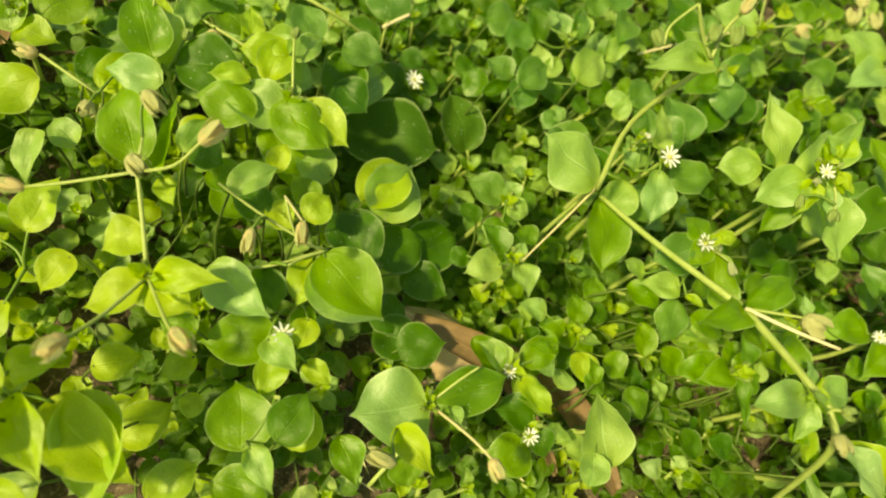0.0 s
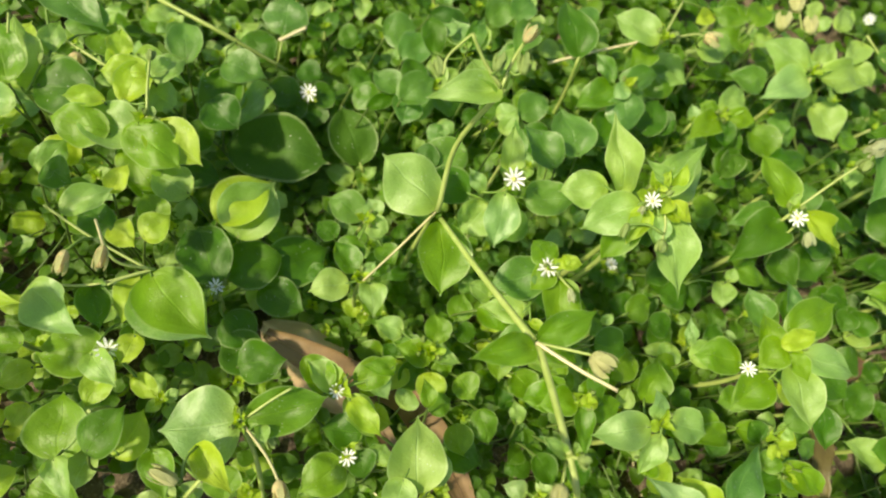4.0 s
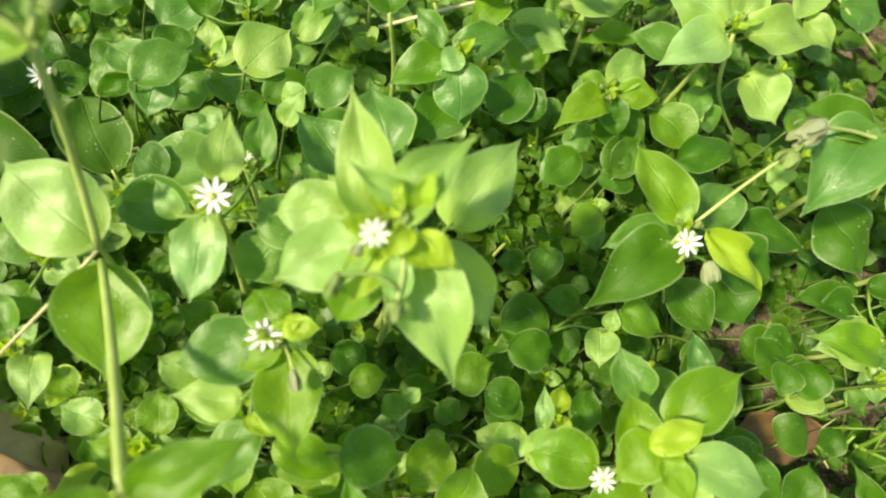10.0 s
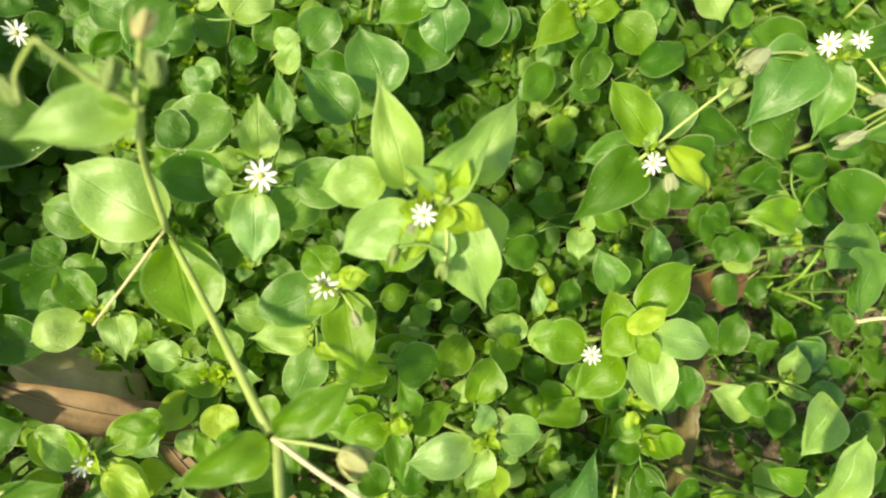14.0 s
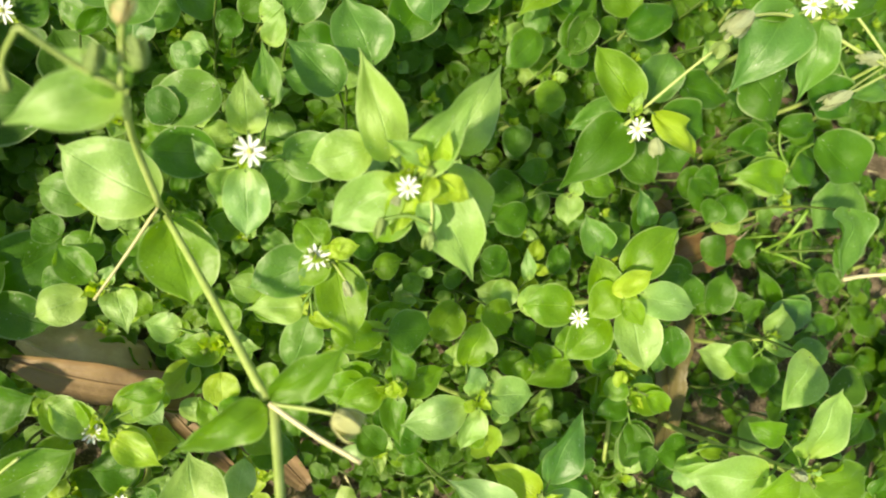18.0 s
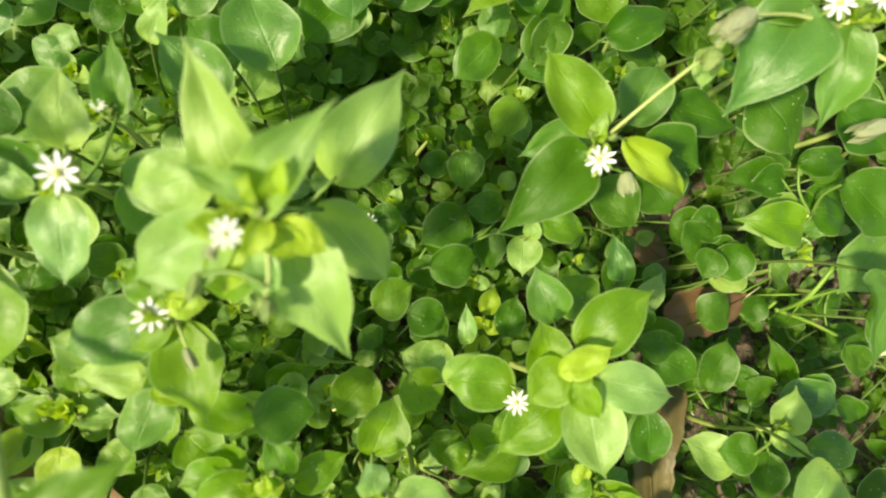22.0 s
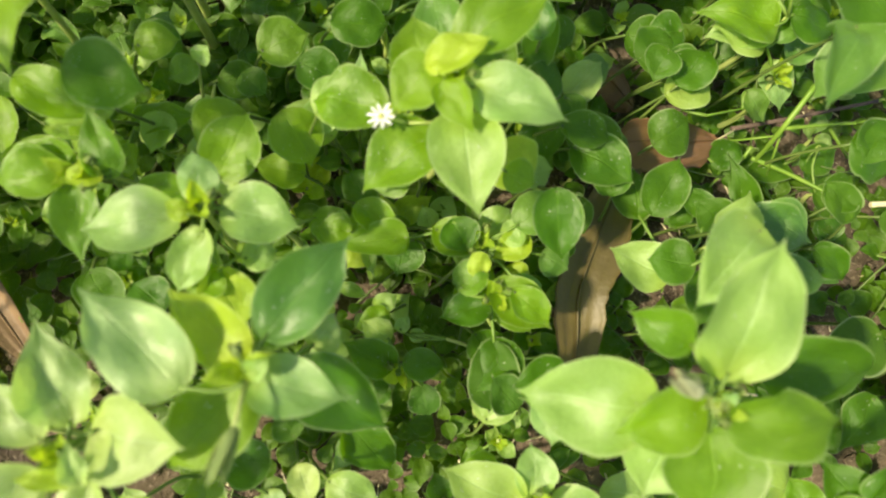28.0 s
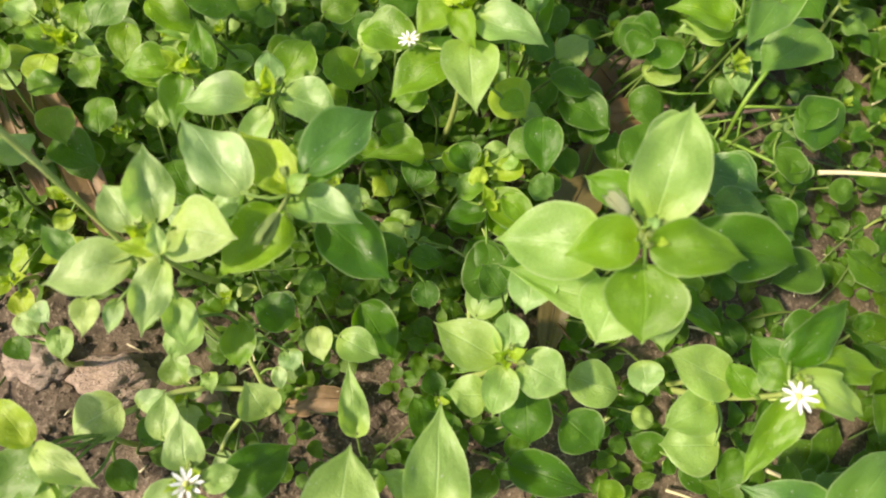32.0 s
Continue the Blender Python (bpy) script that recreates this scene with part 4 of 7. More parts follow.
leaf(p, 85.4, 42.2, 39.0, 15.8, 11.3, 27, 4, -1)
leaf(p, 84.3, 35.6, 39.0, 16.2, 9.2, -44, -4, -8)
leaf(p, 111.2, 35.4, 42.0, 10.2, 6.3, 105, 11, 5)
flower(p, 79.1, 38.0, 41.0, 6.8, 34, 10)
leaf(p, 72.3, 35.9, 38.0, 12.0, 11.2, -144, -10, -1)
leaf(p, 61.9, 34.7, 44.0, 11.8, 5.8, -7, 10, -7, 1)
leaf(p, 98.8, 48.2, 40.0, 12.1, 7.6, -177, 5, 3, 5)
leaf(p, 90.6, 46.7, 38.0, 11.7, 9.0, -57, -0, -7, 1)
leaf(p, 83.7, 36.9, 36.0, 17.0, 10.4, -48, -1, -8, 1)
leaf(p, 103.2, 35.9, 30.0, 7.6, 9.6, 58, -6, 1, 1)
leaf(p, 113.4, 35.1, 32.0, 10.0, 9.0, 36, -5, -2)
leaf(p, 115.9, 10.1, 34.0, 12.8, 10.3, 78, -9, 1, 1)
leaf(p, 101.3, 14.6, 34.0, 10.5, 10.7, 11, -6, -7, 1)
leaf(p, 120.5, 22.9, 24.0, 16.2, 13.5, -16, -0, -7, 2)
leaf(p, 95.1, 15.8, 40.0, 7.4, 9.7, 67, -9, 2, 1)
leaf(p, 67.3, 48.5, 40.0, 17.5, 10.7, -46, -4, -9, 5)

p = plant("broad glossy chickweed leaf pair", 109, 18, 107.6, 18.9, 46.0)
leaf(p, 107.4, 8.2, 50.0, 23.2, 19.5, 97, 5, -2, 1)
leaf(p, 102.5, 11.6, 52.0, 10.4, 11.3, -103, -11, 2, 1)
leaf(p, 132.6, 36.8, 30.0, 12.7, 10.9, -67, 0, 6)
leaf(p, 123.1, 30.9, 32.0, 12.0, 11.4, -74, -10, 4)
leaf(p, 113.6, 48.8, 30.0, 11.8, 11.7, -90, 0, 3)
leaf(p, 124.3, 48.6, 30.0, 10.5, 11.3, -48, 0, 6)
leaf(p, 94.7, 40.0, 30.0, 11.3, 12.2, 120, 21, -2)
leaf(p, 89.7, 31.7, 30.0, 11.0, 11.4, -18, 10, 2)

p = plant("chickweed with flower seen through bigger leaves", 81, 17, 85.5, 19.5, 40.0)
flower(p, 85.1, 17.3, 42.0, 7.4, -50, 1)
leaf(p, 83.3, 15.8, 40.0, 16.0, 14.6, -137, 0, -1)
leaf(p, 88.3, 19.7, 40.0, 9.5, 10.2, -66, 0, 0, 2)
leaf(p, 90.4, 25.5, 36.0, 15.1, 13.6, -180, 0, -2, 2)

p = plant("drooping chickweed node with dry brown pod", 60, -12, 50.2, 26.1, 45.0)
leaf(p, 49.4, 26.0, 45.0, 23.4, 25.3, -165, 0, -3, 1)
leaf(p, 52.6, 26.2, 46.0, 25.9, 15.2, 20, 0, 3)
stalk(p, 0.9, 0, (51.0, 24.9, 45.0), (45.5, 15.4, 40.0), (35.7, 2.6, 30.0))
stalk(p, 0.5, 1, (51.5, 24.9, 46.0), (60.3, 15.8, 54.0), (65.1, 9.0, 60.0))
pod(p, 64.7, 9.4, 60.0, 7.8, 5.9, -69, 15, 1)
leaf(p, 56.7, 25.2, 47.0, 7.9, 4.8, -69, 22, -4, 1)
stalk(p, 0.5, 0, (51.2, 26.6, 46.0), (59.2, 32.9, 50.0), (64.8, 36.7, 52.0))
pod(p, 59.6, 22.8, 46.0, 5.6, 5.4, -63, -10, 0)
leaf(p, 24.7, 15.9, 38.0, 16.0, 10.5, -67, -7, -7)
leaf(p, 44.9, 12.0, 34.0, 11.4, 12.3, -73, -21, -5)

p = plant("chickweed sprig with white flower beside dark leaf", 11, 39, 6.9, 44.6, 34.0)
leaf(p, 2.4, 44.9, 33.0, 22.5, 17.2, 178, -2, -5, 5)
leaf(p, 5.2, 40.8, 33.0, 14.3, 10.5, -112, -5, 1, 4)
leaf(p, 9.3, 47.8, 36.0, 10.1, 8.5, 62, 6, -0, 5)
leaf(p, 13.3, 38.9, 32.0, 10.8, 7.5, -39, 0, 6, 4)
flower(p, 5.2, 45.4, 40.0, 8.6, -22, 11)

p = plant("chickweed node with forked flower stalks", 10, 73, 15.3, 71.6, 48.0)
leaf(p, 15.0, 69.6, 48.0, 27.3, 20.7, -47, -3, 9, 5)
leaf(p, 12.0, 69.0, 46.0, 16.3, 13.5, -101, -9, 2, 4)
stalk(p, 0.5, 0, (15.7, 71.3, 49.0), (9.0, 67.7, 50.0), (4.1, 63.6, 52.0))
stalk(p, 0.5, 0, (15.7, 71.3, 49.0), (6.1, 70.3, 58.0), (0.9, 79.7, 66.0))
stalk(p, 0.4, 1, (0.9, 79.7, 66.0), (6.4, 70.5, 70.0))
pod(p, 6.4, 70.5, 70.0, 8.8, 5.0, -87, 0, 1)
leaf(p, -3.5, 65.1, 44.0, 15.3, 10.2, -68, -7, -8, 2)

# shade is in the colour here: these blades use the darker kind 2
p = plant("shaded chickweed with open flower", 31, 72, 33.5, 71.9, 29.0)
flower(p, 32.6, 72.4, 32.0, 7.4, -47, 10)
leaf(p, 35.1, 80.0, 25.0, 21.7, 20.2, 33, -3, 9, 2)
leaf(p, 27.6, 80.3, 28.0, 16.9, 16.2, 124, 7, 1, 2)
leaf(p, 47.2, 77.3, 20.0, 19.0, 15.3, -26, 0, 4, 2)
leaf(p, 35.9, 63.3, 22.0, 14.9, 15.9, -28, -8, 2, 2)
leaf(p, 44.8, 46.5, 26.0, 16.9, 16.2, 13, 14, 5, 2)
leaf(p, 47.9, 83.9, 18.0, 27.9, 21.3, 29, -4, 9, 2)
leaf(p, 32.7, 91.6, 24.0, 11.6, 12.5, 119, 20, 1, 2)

p = plant("chickweed with a heart-shaped leaf", 37, 91, 36.9, 92.5, 32.0)
leaf(p, 35.4, 93.0, 32.0, 26.6, 22.3, 68, 2, 9, 1)
leaf(p, 45.4, 99.7, 20.0, 8.9, 9.3, 24, 0, 10)
leaf(p, 45.8, 111.4, 22.0, 8.9, 8.2, 52, -13, 10)
leaf(p, 16.8, 107.2, 32.0, 16.2, 14.7, 157, 7, -6)
leaf(p, 11.2, 93.0, 36.0, 13.0, 11.3, 135, 9, -0)

p = plant("broad plantain seedling with dark smooth oval leaf", 25, 143, 18.6, 147.1, 0.0)
leaf(p, 20.3, 146.3, 2.0, 46.2, 29.5, -4, 5, 12, 3)
leaf(p, 0.9, 129.1, 4.0, 20.7, 15.1, 2, 0, 11, 3)

p = plant("spoon-leaved seedling with pale bluish leaf", 80, 142, 81.3, 145.9, -4.0)
leaf(p, 80.1, 146.1, 2.0, 28.7, 21.9, 118, 25, -5, 3)
stalk(p, 0.6, 0, (81.5, 143.8, 0.0), (79.4, 147.0, 3.0))
leaf(p, 108.8, 130.4, 40.0, 11.3, 11.9, 150, 0, -12, 3)

p = plant("chickweed top with pale pointed leaves", 1, 125, -0.1, 127.8, 42.0)
leaf(p, -1.5, 123.1, 42.0, 26.2, 18.5, 168, 0, -10, 1)
leaf(p, 1.3, 127.6, 42.0, 23.4, 17.3, -32, -5, 5)
leaf(p, -1.0, 130.0, 44.0, 5.6, 6.1, 76, 21, 13, 1)
leaf(p, -7.8, 121.4, 34.0, 20.8, 15.5, -51, -6, -1)
leaf(p, -27.2, 122.8, 30.0, 13.9, 13.5, -127, 0, -16)
leaf(p, 15.8, 149.0, 30.0, 16.1, 17.3, -38, -7, 6, 2)
leaf(p, 4.3, 164.6, 32.0, 22.8, 14.0, 101, -0, 5)
leaf(p, 17.8, 170.7, 28.0, 17.8, 16.4, -17, 0, 13)
leaf(p, -29.2, 168.0, 36.0, 18.3, 15.3, -35, 0, 6)
leaf(p, -38.5, 136.1, 44.0, 22.0, 21.3, -3, 0, 12, 2)
leaf(p, -45.2, 179.3, 44.0, 25.5, 17.7, -36, 0, 6)
leaf(p, -16.7, 156.6, 40.0, 13.4, 9.5, 100, 0, 8)
leaf(p, 20.2, 151.0, 20.0, 15.8, 13.4, 75, 0, 10)
stalk(p, 1.0, 0, (-13.0, 194.9, 30.0), (14.9, 185.0, 28.0), (40.4, 185.6, 10.0))
stalk(p, 0.7, 0, (-43.2, 162.7, 40.0), (-29.4, 154.9, 42.0), (-15.8, 147.9, 42.0))
pod(p, -30.3, 152.5, 43.0, 6.2, 7.2, -75, -9, 1)
stalk(p, 0.6, 0, (35.7, 188.3, 6.0), (37.3, 200.3, 16.0))
leaf(p, 37.3, 200.3, 16.0, 19.0, 20.6, 90, 18, 5)

p = plant("cluster of small round chickweed leaves", 81, 107, 83.0, 104.4, 36.0)
leaf(p, 81.3, 105.4, 36.0, 15.2, 13.0, 151, 4, -9)
leaf(p, 83.7, 103.3, 36.0, 9.2, 9.9, -23, 0, 9, 1)
leaf(p, 86.7, 106.2, 36.0, 8.1, 8.7, 113, 14, -4, 1)
leaf(p, 90.2, 95.5, 34.0, 9.2, 9.9, -55, 0, 5)
leaf(p, 81.4, 95.9, 36.0, 10.9, 11.7, -125, 0, -6)

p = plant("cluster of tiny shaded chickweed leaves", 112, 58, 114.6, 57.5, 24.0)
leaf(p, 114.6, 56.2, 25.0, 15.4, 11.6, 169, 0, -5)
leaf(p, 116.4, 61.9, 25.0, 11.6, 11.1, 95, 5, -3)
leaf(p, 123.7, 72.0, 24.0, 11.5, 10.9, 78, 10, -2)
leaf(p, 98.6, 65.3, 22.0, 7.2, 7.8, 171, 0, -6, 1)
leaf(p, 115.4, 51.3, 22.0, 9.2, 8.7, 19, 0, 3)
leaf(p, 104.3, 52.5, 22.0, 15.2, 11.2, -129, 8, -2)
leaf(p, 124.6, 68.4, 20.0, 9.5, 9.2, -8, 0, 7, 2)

p = plant("tall chickweed with forked stalks and ripe pods", -27, 49, -31.7, 53.6, 60.0)
leaf(p, -32.2, 51.9, 60.0, 16.5, 12.0, -154, -15, -1, 4)
leaf(p, -30.4, 51.0, 60.0, 12.7, 11.3, -31, 8, 13, 4)
leaf(p, -30.0, 53.3, 62.0, 19.6, 9.1, -4, 13, 9, 5)
leaf(p, -17.6, 61.3, 50.0, 23.8, 14.4, -39, 6, 15)
leaf(p, -39.4, 85.6, 64.0, 24.8, 15.3, 112, 4, -15, 5)
leaf(p, -36.6, 69.7, 54.0, 12.6, 13.7, -142, -15, 1, 1)
leaf(p, -41.9, 125.1, 46.0, 20.4, 12.4, 166, -10, -14, 1)
leaf(p, -34.7, 84.0, 60.0, 24.7, 7.0, 84, 11, -12, 5)
leaf(p, -32.9, 83.4, 60.0, 9.4, 6.7, -65, -3, 16, 4)
stalk(p, 0.7, 0, (-31.7, 53.6, 60.0), (-34.2, 66.0, 66.0), (-36.8, 78.0, 72.0))
stalk(p, 0.5, 0, (-36.8, 78.0, 72.0), (-27.0, 77.1, 80.0), (-20.3, 80.6, 88.0))
pod(p, -20.5, 79.7, 88.0, 9.5, 6.6, 48, 25, 1)
stalk(p, 0.4, 0, (-36.8, 78.0, 72.0), (-36.0, 85.1, 78.0))
pod(p, -37.3, 97.4, 80.0, 10.0, 6.4, -52, 12, 2)
pod(p, -39.2, 81.1, 74.0, 7.5, 6.4, -43, 0, 2)
stalk(p, 0.5, 0, (-36.8, 78.0, 72.0), (-54.6, 75.0, 66.0), (-65.1, 74.8, 61.0))
pod(p, -65.0, 74.5, 61.0, 10.6, 5.5, 169, -5, 1)
stalk(p, 0.6, 0, (-31.7, 53.6, 60.0), (-38.4, 40.2, 68.0), (-43.8, 31.3, 76.0))
pod(p, -43.0, 33.0, 75.0, 8.5, 7.0, -125, 21, 1)
stalk(p, 0.5, 0, (-31.7, 53.6, 60.0), (-23.6, 39.0, 75.0), (-19.9, 33.4, 84.0))
pod(p, -20.0, 34.0, 84.0, 9.2, 5.5, -48, 26, 1)
pod(p, -38.6, 37.9, 68.0, 4.9, 4.5, -50, 0, 0)
stalk(p, 0.5, 0, (13.9, 71.0, 48.0), (-1.3, 64.7, 47.0), (-12.0, 63.4, 46.0))
stalk(p, 0.5, 0, (14.9, 70.8, 48.0), (-3.6, 78.4, 52.0), (-18.6, 86.0, 56.0))
pod(p, -7.2, 70.9, 60.0, 9.0, 5.2, -95, -13, 1)
leaf(p, 28.5, 98.2, 33.0, 26.0, 19.9, 45, 0, 4)

p = plant("large sunlit chickweed leaves beside tall stalks", -66, 19, -60.3, 22.3, 54.0)
leaf(p, -54.5, 20.8, 70.0, 33.1, 14.6, 158, -8, -9, 4)
leaf(p, -53.9, 14.9, 74.0, 24.4, 15.4, -162, -12, -1, 1)
leaf(p, -53.1, 20.7, 66.0, 21.2, 10.1, -63, 0, 13, 4)
leaf(p, -49.4, 21.9, 50.0, 30.2, 16.6, -46, 4, 12, 5)
leaf(p, -60.5, 28.3, 52.0, 13.5, 10.1, 18, 13, 2, 4)
leaf(p, -57.3, -0.2, 60.0, 11.7, 8.9, -3, 11, 5, 4)

p = plant("low chickweed with round sunlit leaves", -67, 63, -69.9, 61.7, 32.0)
leaf(p, -67.4, 69.1, 45.0, 17.7, 12.4, 76, 11, -9, 4)
leaf(p, -88.3, 106.6, 40.0, 19.3, 11.5, -124, -14, 3, 1)
leaf(p, -74.9, 104.0, 40.0, 17.7, 10.2, -91, -10, 11, 1)
leaf(p, -79.1, 122.3, 40.0, 24.5, 17.7, -157, -15, -6, 4)
leaf(p, -56.4, 64.2, 40.0, 13.5, 11.1, -130, -14, 4, 4)
leaf(p, -78.8, 70.3, 34.0, 19.1, 17.4, -150, -13, -2, 4)
leaf(p, -71.0, 50.2, 36.0, 16.7, 10.1, -107, -10, 8, 4)
leaf(p, -105.5, 100.8, 30.0, 9.0, 9.2, 153, -5, -13, 1)
leaf(p, -99.6, 98.8, 28.0, 18.3, 18.2, -144, -14, -2, 5)
leaf(p, -65.2, 104.2, 34.0, 13.3, 9.9, 135, -1, -15, 1)
leaf(p, -91.8, 72.9, 34.0, 11.7, 8.4, -160, -12, -4, 4)

p = plant("chickweed with upright leaves and small flower", -94, 148, -90.9, 150.4, 37.0)
flower(p, -90.7, 155.2, 39.0, 6.9, -64, 20)
leaf(p, -92.6, 146.5, 38.0, 13.7, 14.8, 125, 8, -2)
leaf(p, -83.9, 149.2, 38.0, 20.6, 16.8, 55, 0, 15)
leaf(p, -90.5, 143.8, 36.0, 12.8, 12.5, -18, 0, 12)
leaf(p, -30.6, 167.0, 36.0, 14.9, 16.1, 116, 8, -6)
leaf(p, -51.8, 144.3, 40.0, 19.1, 15.4, 81, 12, 6)
leaf(p, -104.1, 127.3, 30.0, 12.3, 10.2, -118, 0, -15)
leaf(p, -4.0, 180.0, 30.0, 12.5, 13.5, -49, 0, 13)
leaf(p, 0.4, 184.4, 30.0, 13.7, 14.1, -93, -8, 1)
leaf(p, -115.4, 136.3, 30.0, 11.6, 11.3, 142, 0, -4)
leaf(p, -56.9, 130.5, 40.0, 9.3, 10.1, -101, 12, -8)
stalk(p, 0.5, 0, (-78.2, 129.0, 44.0), (-59.1, 116.6, 46.0))
pod(p, -79.1, 128.8, 44.0, 7.5, 6.5, 169, 0, 1)
leaf(p, -22.0, 134.4, 44.0, 4.5, 4.8, 162, 0, -14)
stalk(p, 0.5, 0, (-49.3, 142.9, 46.0), (-45.8, 152.2, 60.0))
pod(p, -49.4, 143.8, 48.0, 10.7, 5.2, -85, -11, 0)
pod(p, -59.3, 110.7, 50.0, 5.6, 6.7, -96, 0, 2)
leaf(p, 15.7, 143.5, 10.0, 13.8, 14.9, 179, 17, -15, 2)

p = plant("broad chickweed leaves in the sun", 2, 25, 5.6, 25.9, 44.0)
leaf(p, -47.7, 34.9, 28.0, 13.9, 11.6, 14, -3, 4, 5)
leaf(p, -20.5, 40.2, 25.0, 12.0, 9.5, -144, -2, -4, 1)
leaf(p, -3.0, 12.2, 34.0, 20.4, 19.9, 95, 1, -2, 5)
leaf(p, -37.2, 14.8, 24.0, 17.4, 13.9, 37, -1, 2, 5)
leaf(p, -26.1, -1.0, 30.0, 15.1, 12.4, 39, -1, 0, 4)
leaf(p, -9.3, 3.5, 30.0, 17.4, 13.2, -16, 1, -0, 5)
leaf(p, 11.6, 13.5, 24.0, 16.4, 15.5, 69, 2, -3)
leaf(p, 37.4, 53.8, 20.0, 16.6, 17.1, -16, 0, 7, 2)
leaf(p, 39.2, 18.1, 50.0, 18.5, 9.7, -46, -6, 7, 4)
stalk(p, 0.4, 0, (37.9, 8.2, 56.0), (32.4, 9.4, 60.0))
pod(p, 37.4, 7.4, 58.0, 10.4, 5.9, 157, 11, 2)
leaf(p, 57.0, 72.0, 20.0, 6.3, 6.8, -39, 0, 11, 2)

p = plant("vigorous chickweed top with broad ribbed leaves and a hairy bud", 282, 4, 287.5, 1.6, 79.0)
leaf(p, 289.2, 6.6, 80.0, 26.4, 18.3, 83, 27, -9)
leaf(p, 279.3, -0.9, 72.0, 25.5, 18.9, 171, -14, -9, 1)
leaf(p, 285.6, 0.9, 79.0, 17.1, 12.6, -165, -3, -6)
leaf(p, 287.3, -0.7, 82.0, 23.8, 12.7, -1, 2, 9)
leaf(p, 305.2, 7.3, 66.0, 34.0, 17.0, 2, -7, 9, 2)
leaf(p, 289.6, -3.5, 74.0, 18.4, 19.1, -85, -13, 11)
leaf(p, 288.9, -4.3, 60.0, 17.3, 16.8, -104, -13, 7, 1)
leaf(p, 286.5, 11.6, 74.0, 13.9, 9.2, 152, -8, -13)
leaf(p, 286.3, 2.7, 84.0, 2.7, 2.9, 57, 49, -4, 1)
stalk(p, 0.5, 0, (287.0, 2.1, 80.0), (282.0, 3.7, 85.0), (279.5, 4.1, 88.0))
pod(p, 280.1, 3.6, 87.0, 8.3, 4.4, 152, 21, 4)
pod(p, 287.5, 3.2, 80.0, 4.8, 4.4, -110, 25, 0)
leaf(p, 269.8, 0.8, 46.0, 13.9, 13.7, -89, -8, 6)
leaf(p, 329.7, 48.1, 34.0, 15.2, 14.2, -30, 8, 16)
leaf(p, 323.5, 3.5, 34.0, 7.7, 8.3, 145, 0, -12)
leaf(p, 306.3, -2.5, 50.0, 34.3, 10.3, -9, -36, 11, 2)
leaf(p, 273.8, 1.3, 40.0, 13.3, 14.3, -178, 0, -7, 2)

p = plant("chickweed top with sunlit leaves and a drooping bud", 209, 9, 204.3, 3.7, 67.0)
leaf(p, 194.1, -0.0, 70.0, 25.0, 14.2, 137, 0, 8, 1)
leaf(p, 203.4, 5.0, 66.0, 19.3, 11.4, 138, 0, -4, 4)
leaf(p, 207.2, 9.7, 67.0, 24.1, 13.2, 56, 0, 3, 6)
leaf(p, 205.4, 9.0, 63.0, 19.5, 10.0, 42, -9, -1, 6)
leaf(p, 205.0, 2.1, 65.0, 18.0, 11.6, -14, 10, -8, 1)
leaf(p, 202.4, -0.3, 60.0, 23.5, 15.9, -129, -15, -11, 5)
leaf(p, 210.8, 2.9, 50.0, 24.7, 16.1, -29, -9, 6, 2)
stalk(p, 0.5, 0, (205.1, 1.6, 70.0), (204.8, -5.5, 76.0))
pod(p, 205.0, -5.2, 76.0, 11.3, 4.5, -108, 10, 0)
leaf(p, 205.2, 3.1, 70.0, 6.3, 4.5, 36, 39, 13, 1)
leaf(p, 182.9, 5.6, 50.0, 8.3, 9.0, -26, 14, 4)
leaf(p, 214.2, 7.6, 48.0, 8.7, 9.4, 53, 13, 8)

p = plant("crowded pale chickweed top catching the sun", 176, -7, 173.2, -12.4, 62.0)
# pale kinds here hold the sun's brightness in their colour
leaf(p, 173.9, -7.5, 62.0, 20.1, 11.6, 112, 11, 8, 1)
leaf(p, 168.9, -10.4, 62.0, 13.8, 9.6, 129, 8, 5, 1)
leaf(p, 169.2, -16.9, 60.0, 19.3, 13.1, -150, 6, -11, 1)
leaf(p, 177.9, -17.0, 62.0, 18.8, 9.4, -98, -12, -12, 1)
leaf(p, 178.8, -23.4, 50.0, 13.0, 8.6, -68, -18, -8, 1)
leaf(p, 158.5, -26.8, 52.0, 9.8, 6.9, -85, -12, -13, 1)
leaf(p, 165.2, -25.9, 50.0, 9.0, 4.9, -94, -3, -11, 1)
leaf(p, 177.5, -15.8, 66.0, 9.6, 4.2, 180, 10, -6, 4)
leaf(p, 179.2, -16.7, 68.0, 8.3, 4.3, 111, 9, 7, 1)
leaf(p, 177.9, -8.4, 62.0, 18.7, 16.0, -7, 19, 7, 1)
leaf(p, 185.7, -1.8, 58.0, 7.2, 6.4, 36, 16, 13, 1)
leaf(p, 145.5, -15.0, 40.0, 12.1, 7.4, 144, 13, 4, 6)
leaf(p, 162.0, -20.7, 60.0, 6.6, 4.7, 160, 13, -0, 4)

p = plant("low chickweed rosette beside the soil crack", 260, -28, 265.6, -25.4, 42.0)
leaf(p, 262.7, -25.9, 42.0, 19.8, 13.9, 157, 0, -5, 1)
leaf(p, 265.6, -23.8, 43.0, 11.7, 9.9, 92, 5, -5, 1)
leaf(p, 269.6, -25.6, 42.0, 14.6, 14.4, -24, -0, 5, 1)
leaf(p, 265.4, -28.0, 42.0, 13.3, 10.2, -101, 0, 4, 1)
leaf(p, 261.7, -35.5, 36.0, 10.7, 11.5, -172, 0, -1, 1)
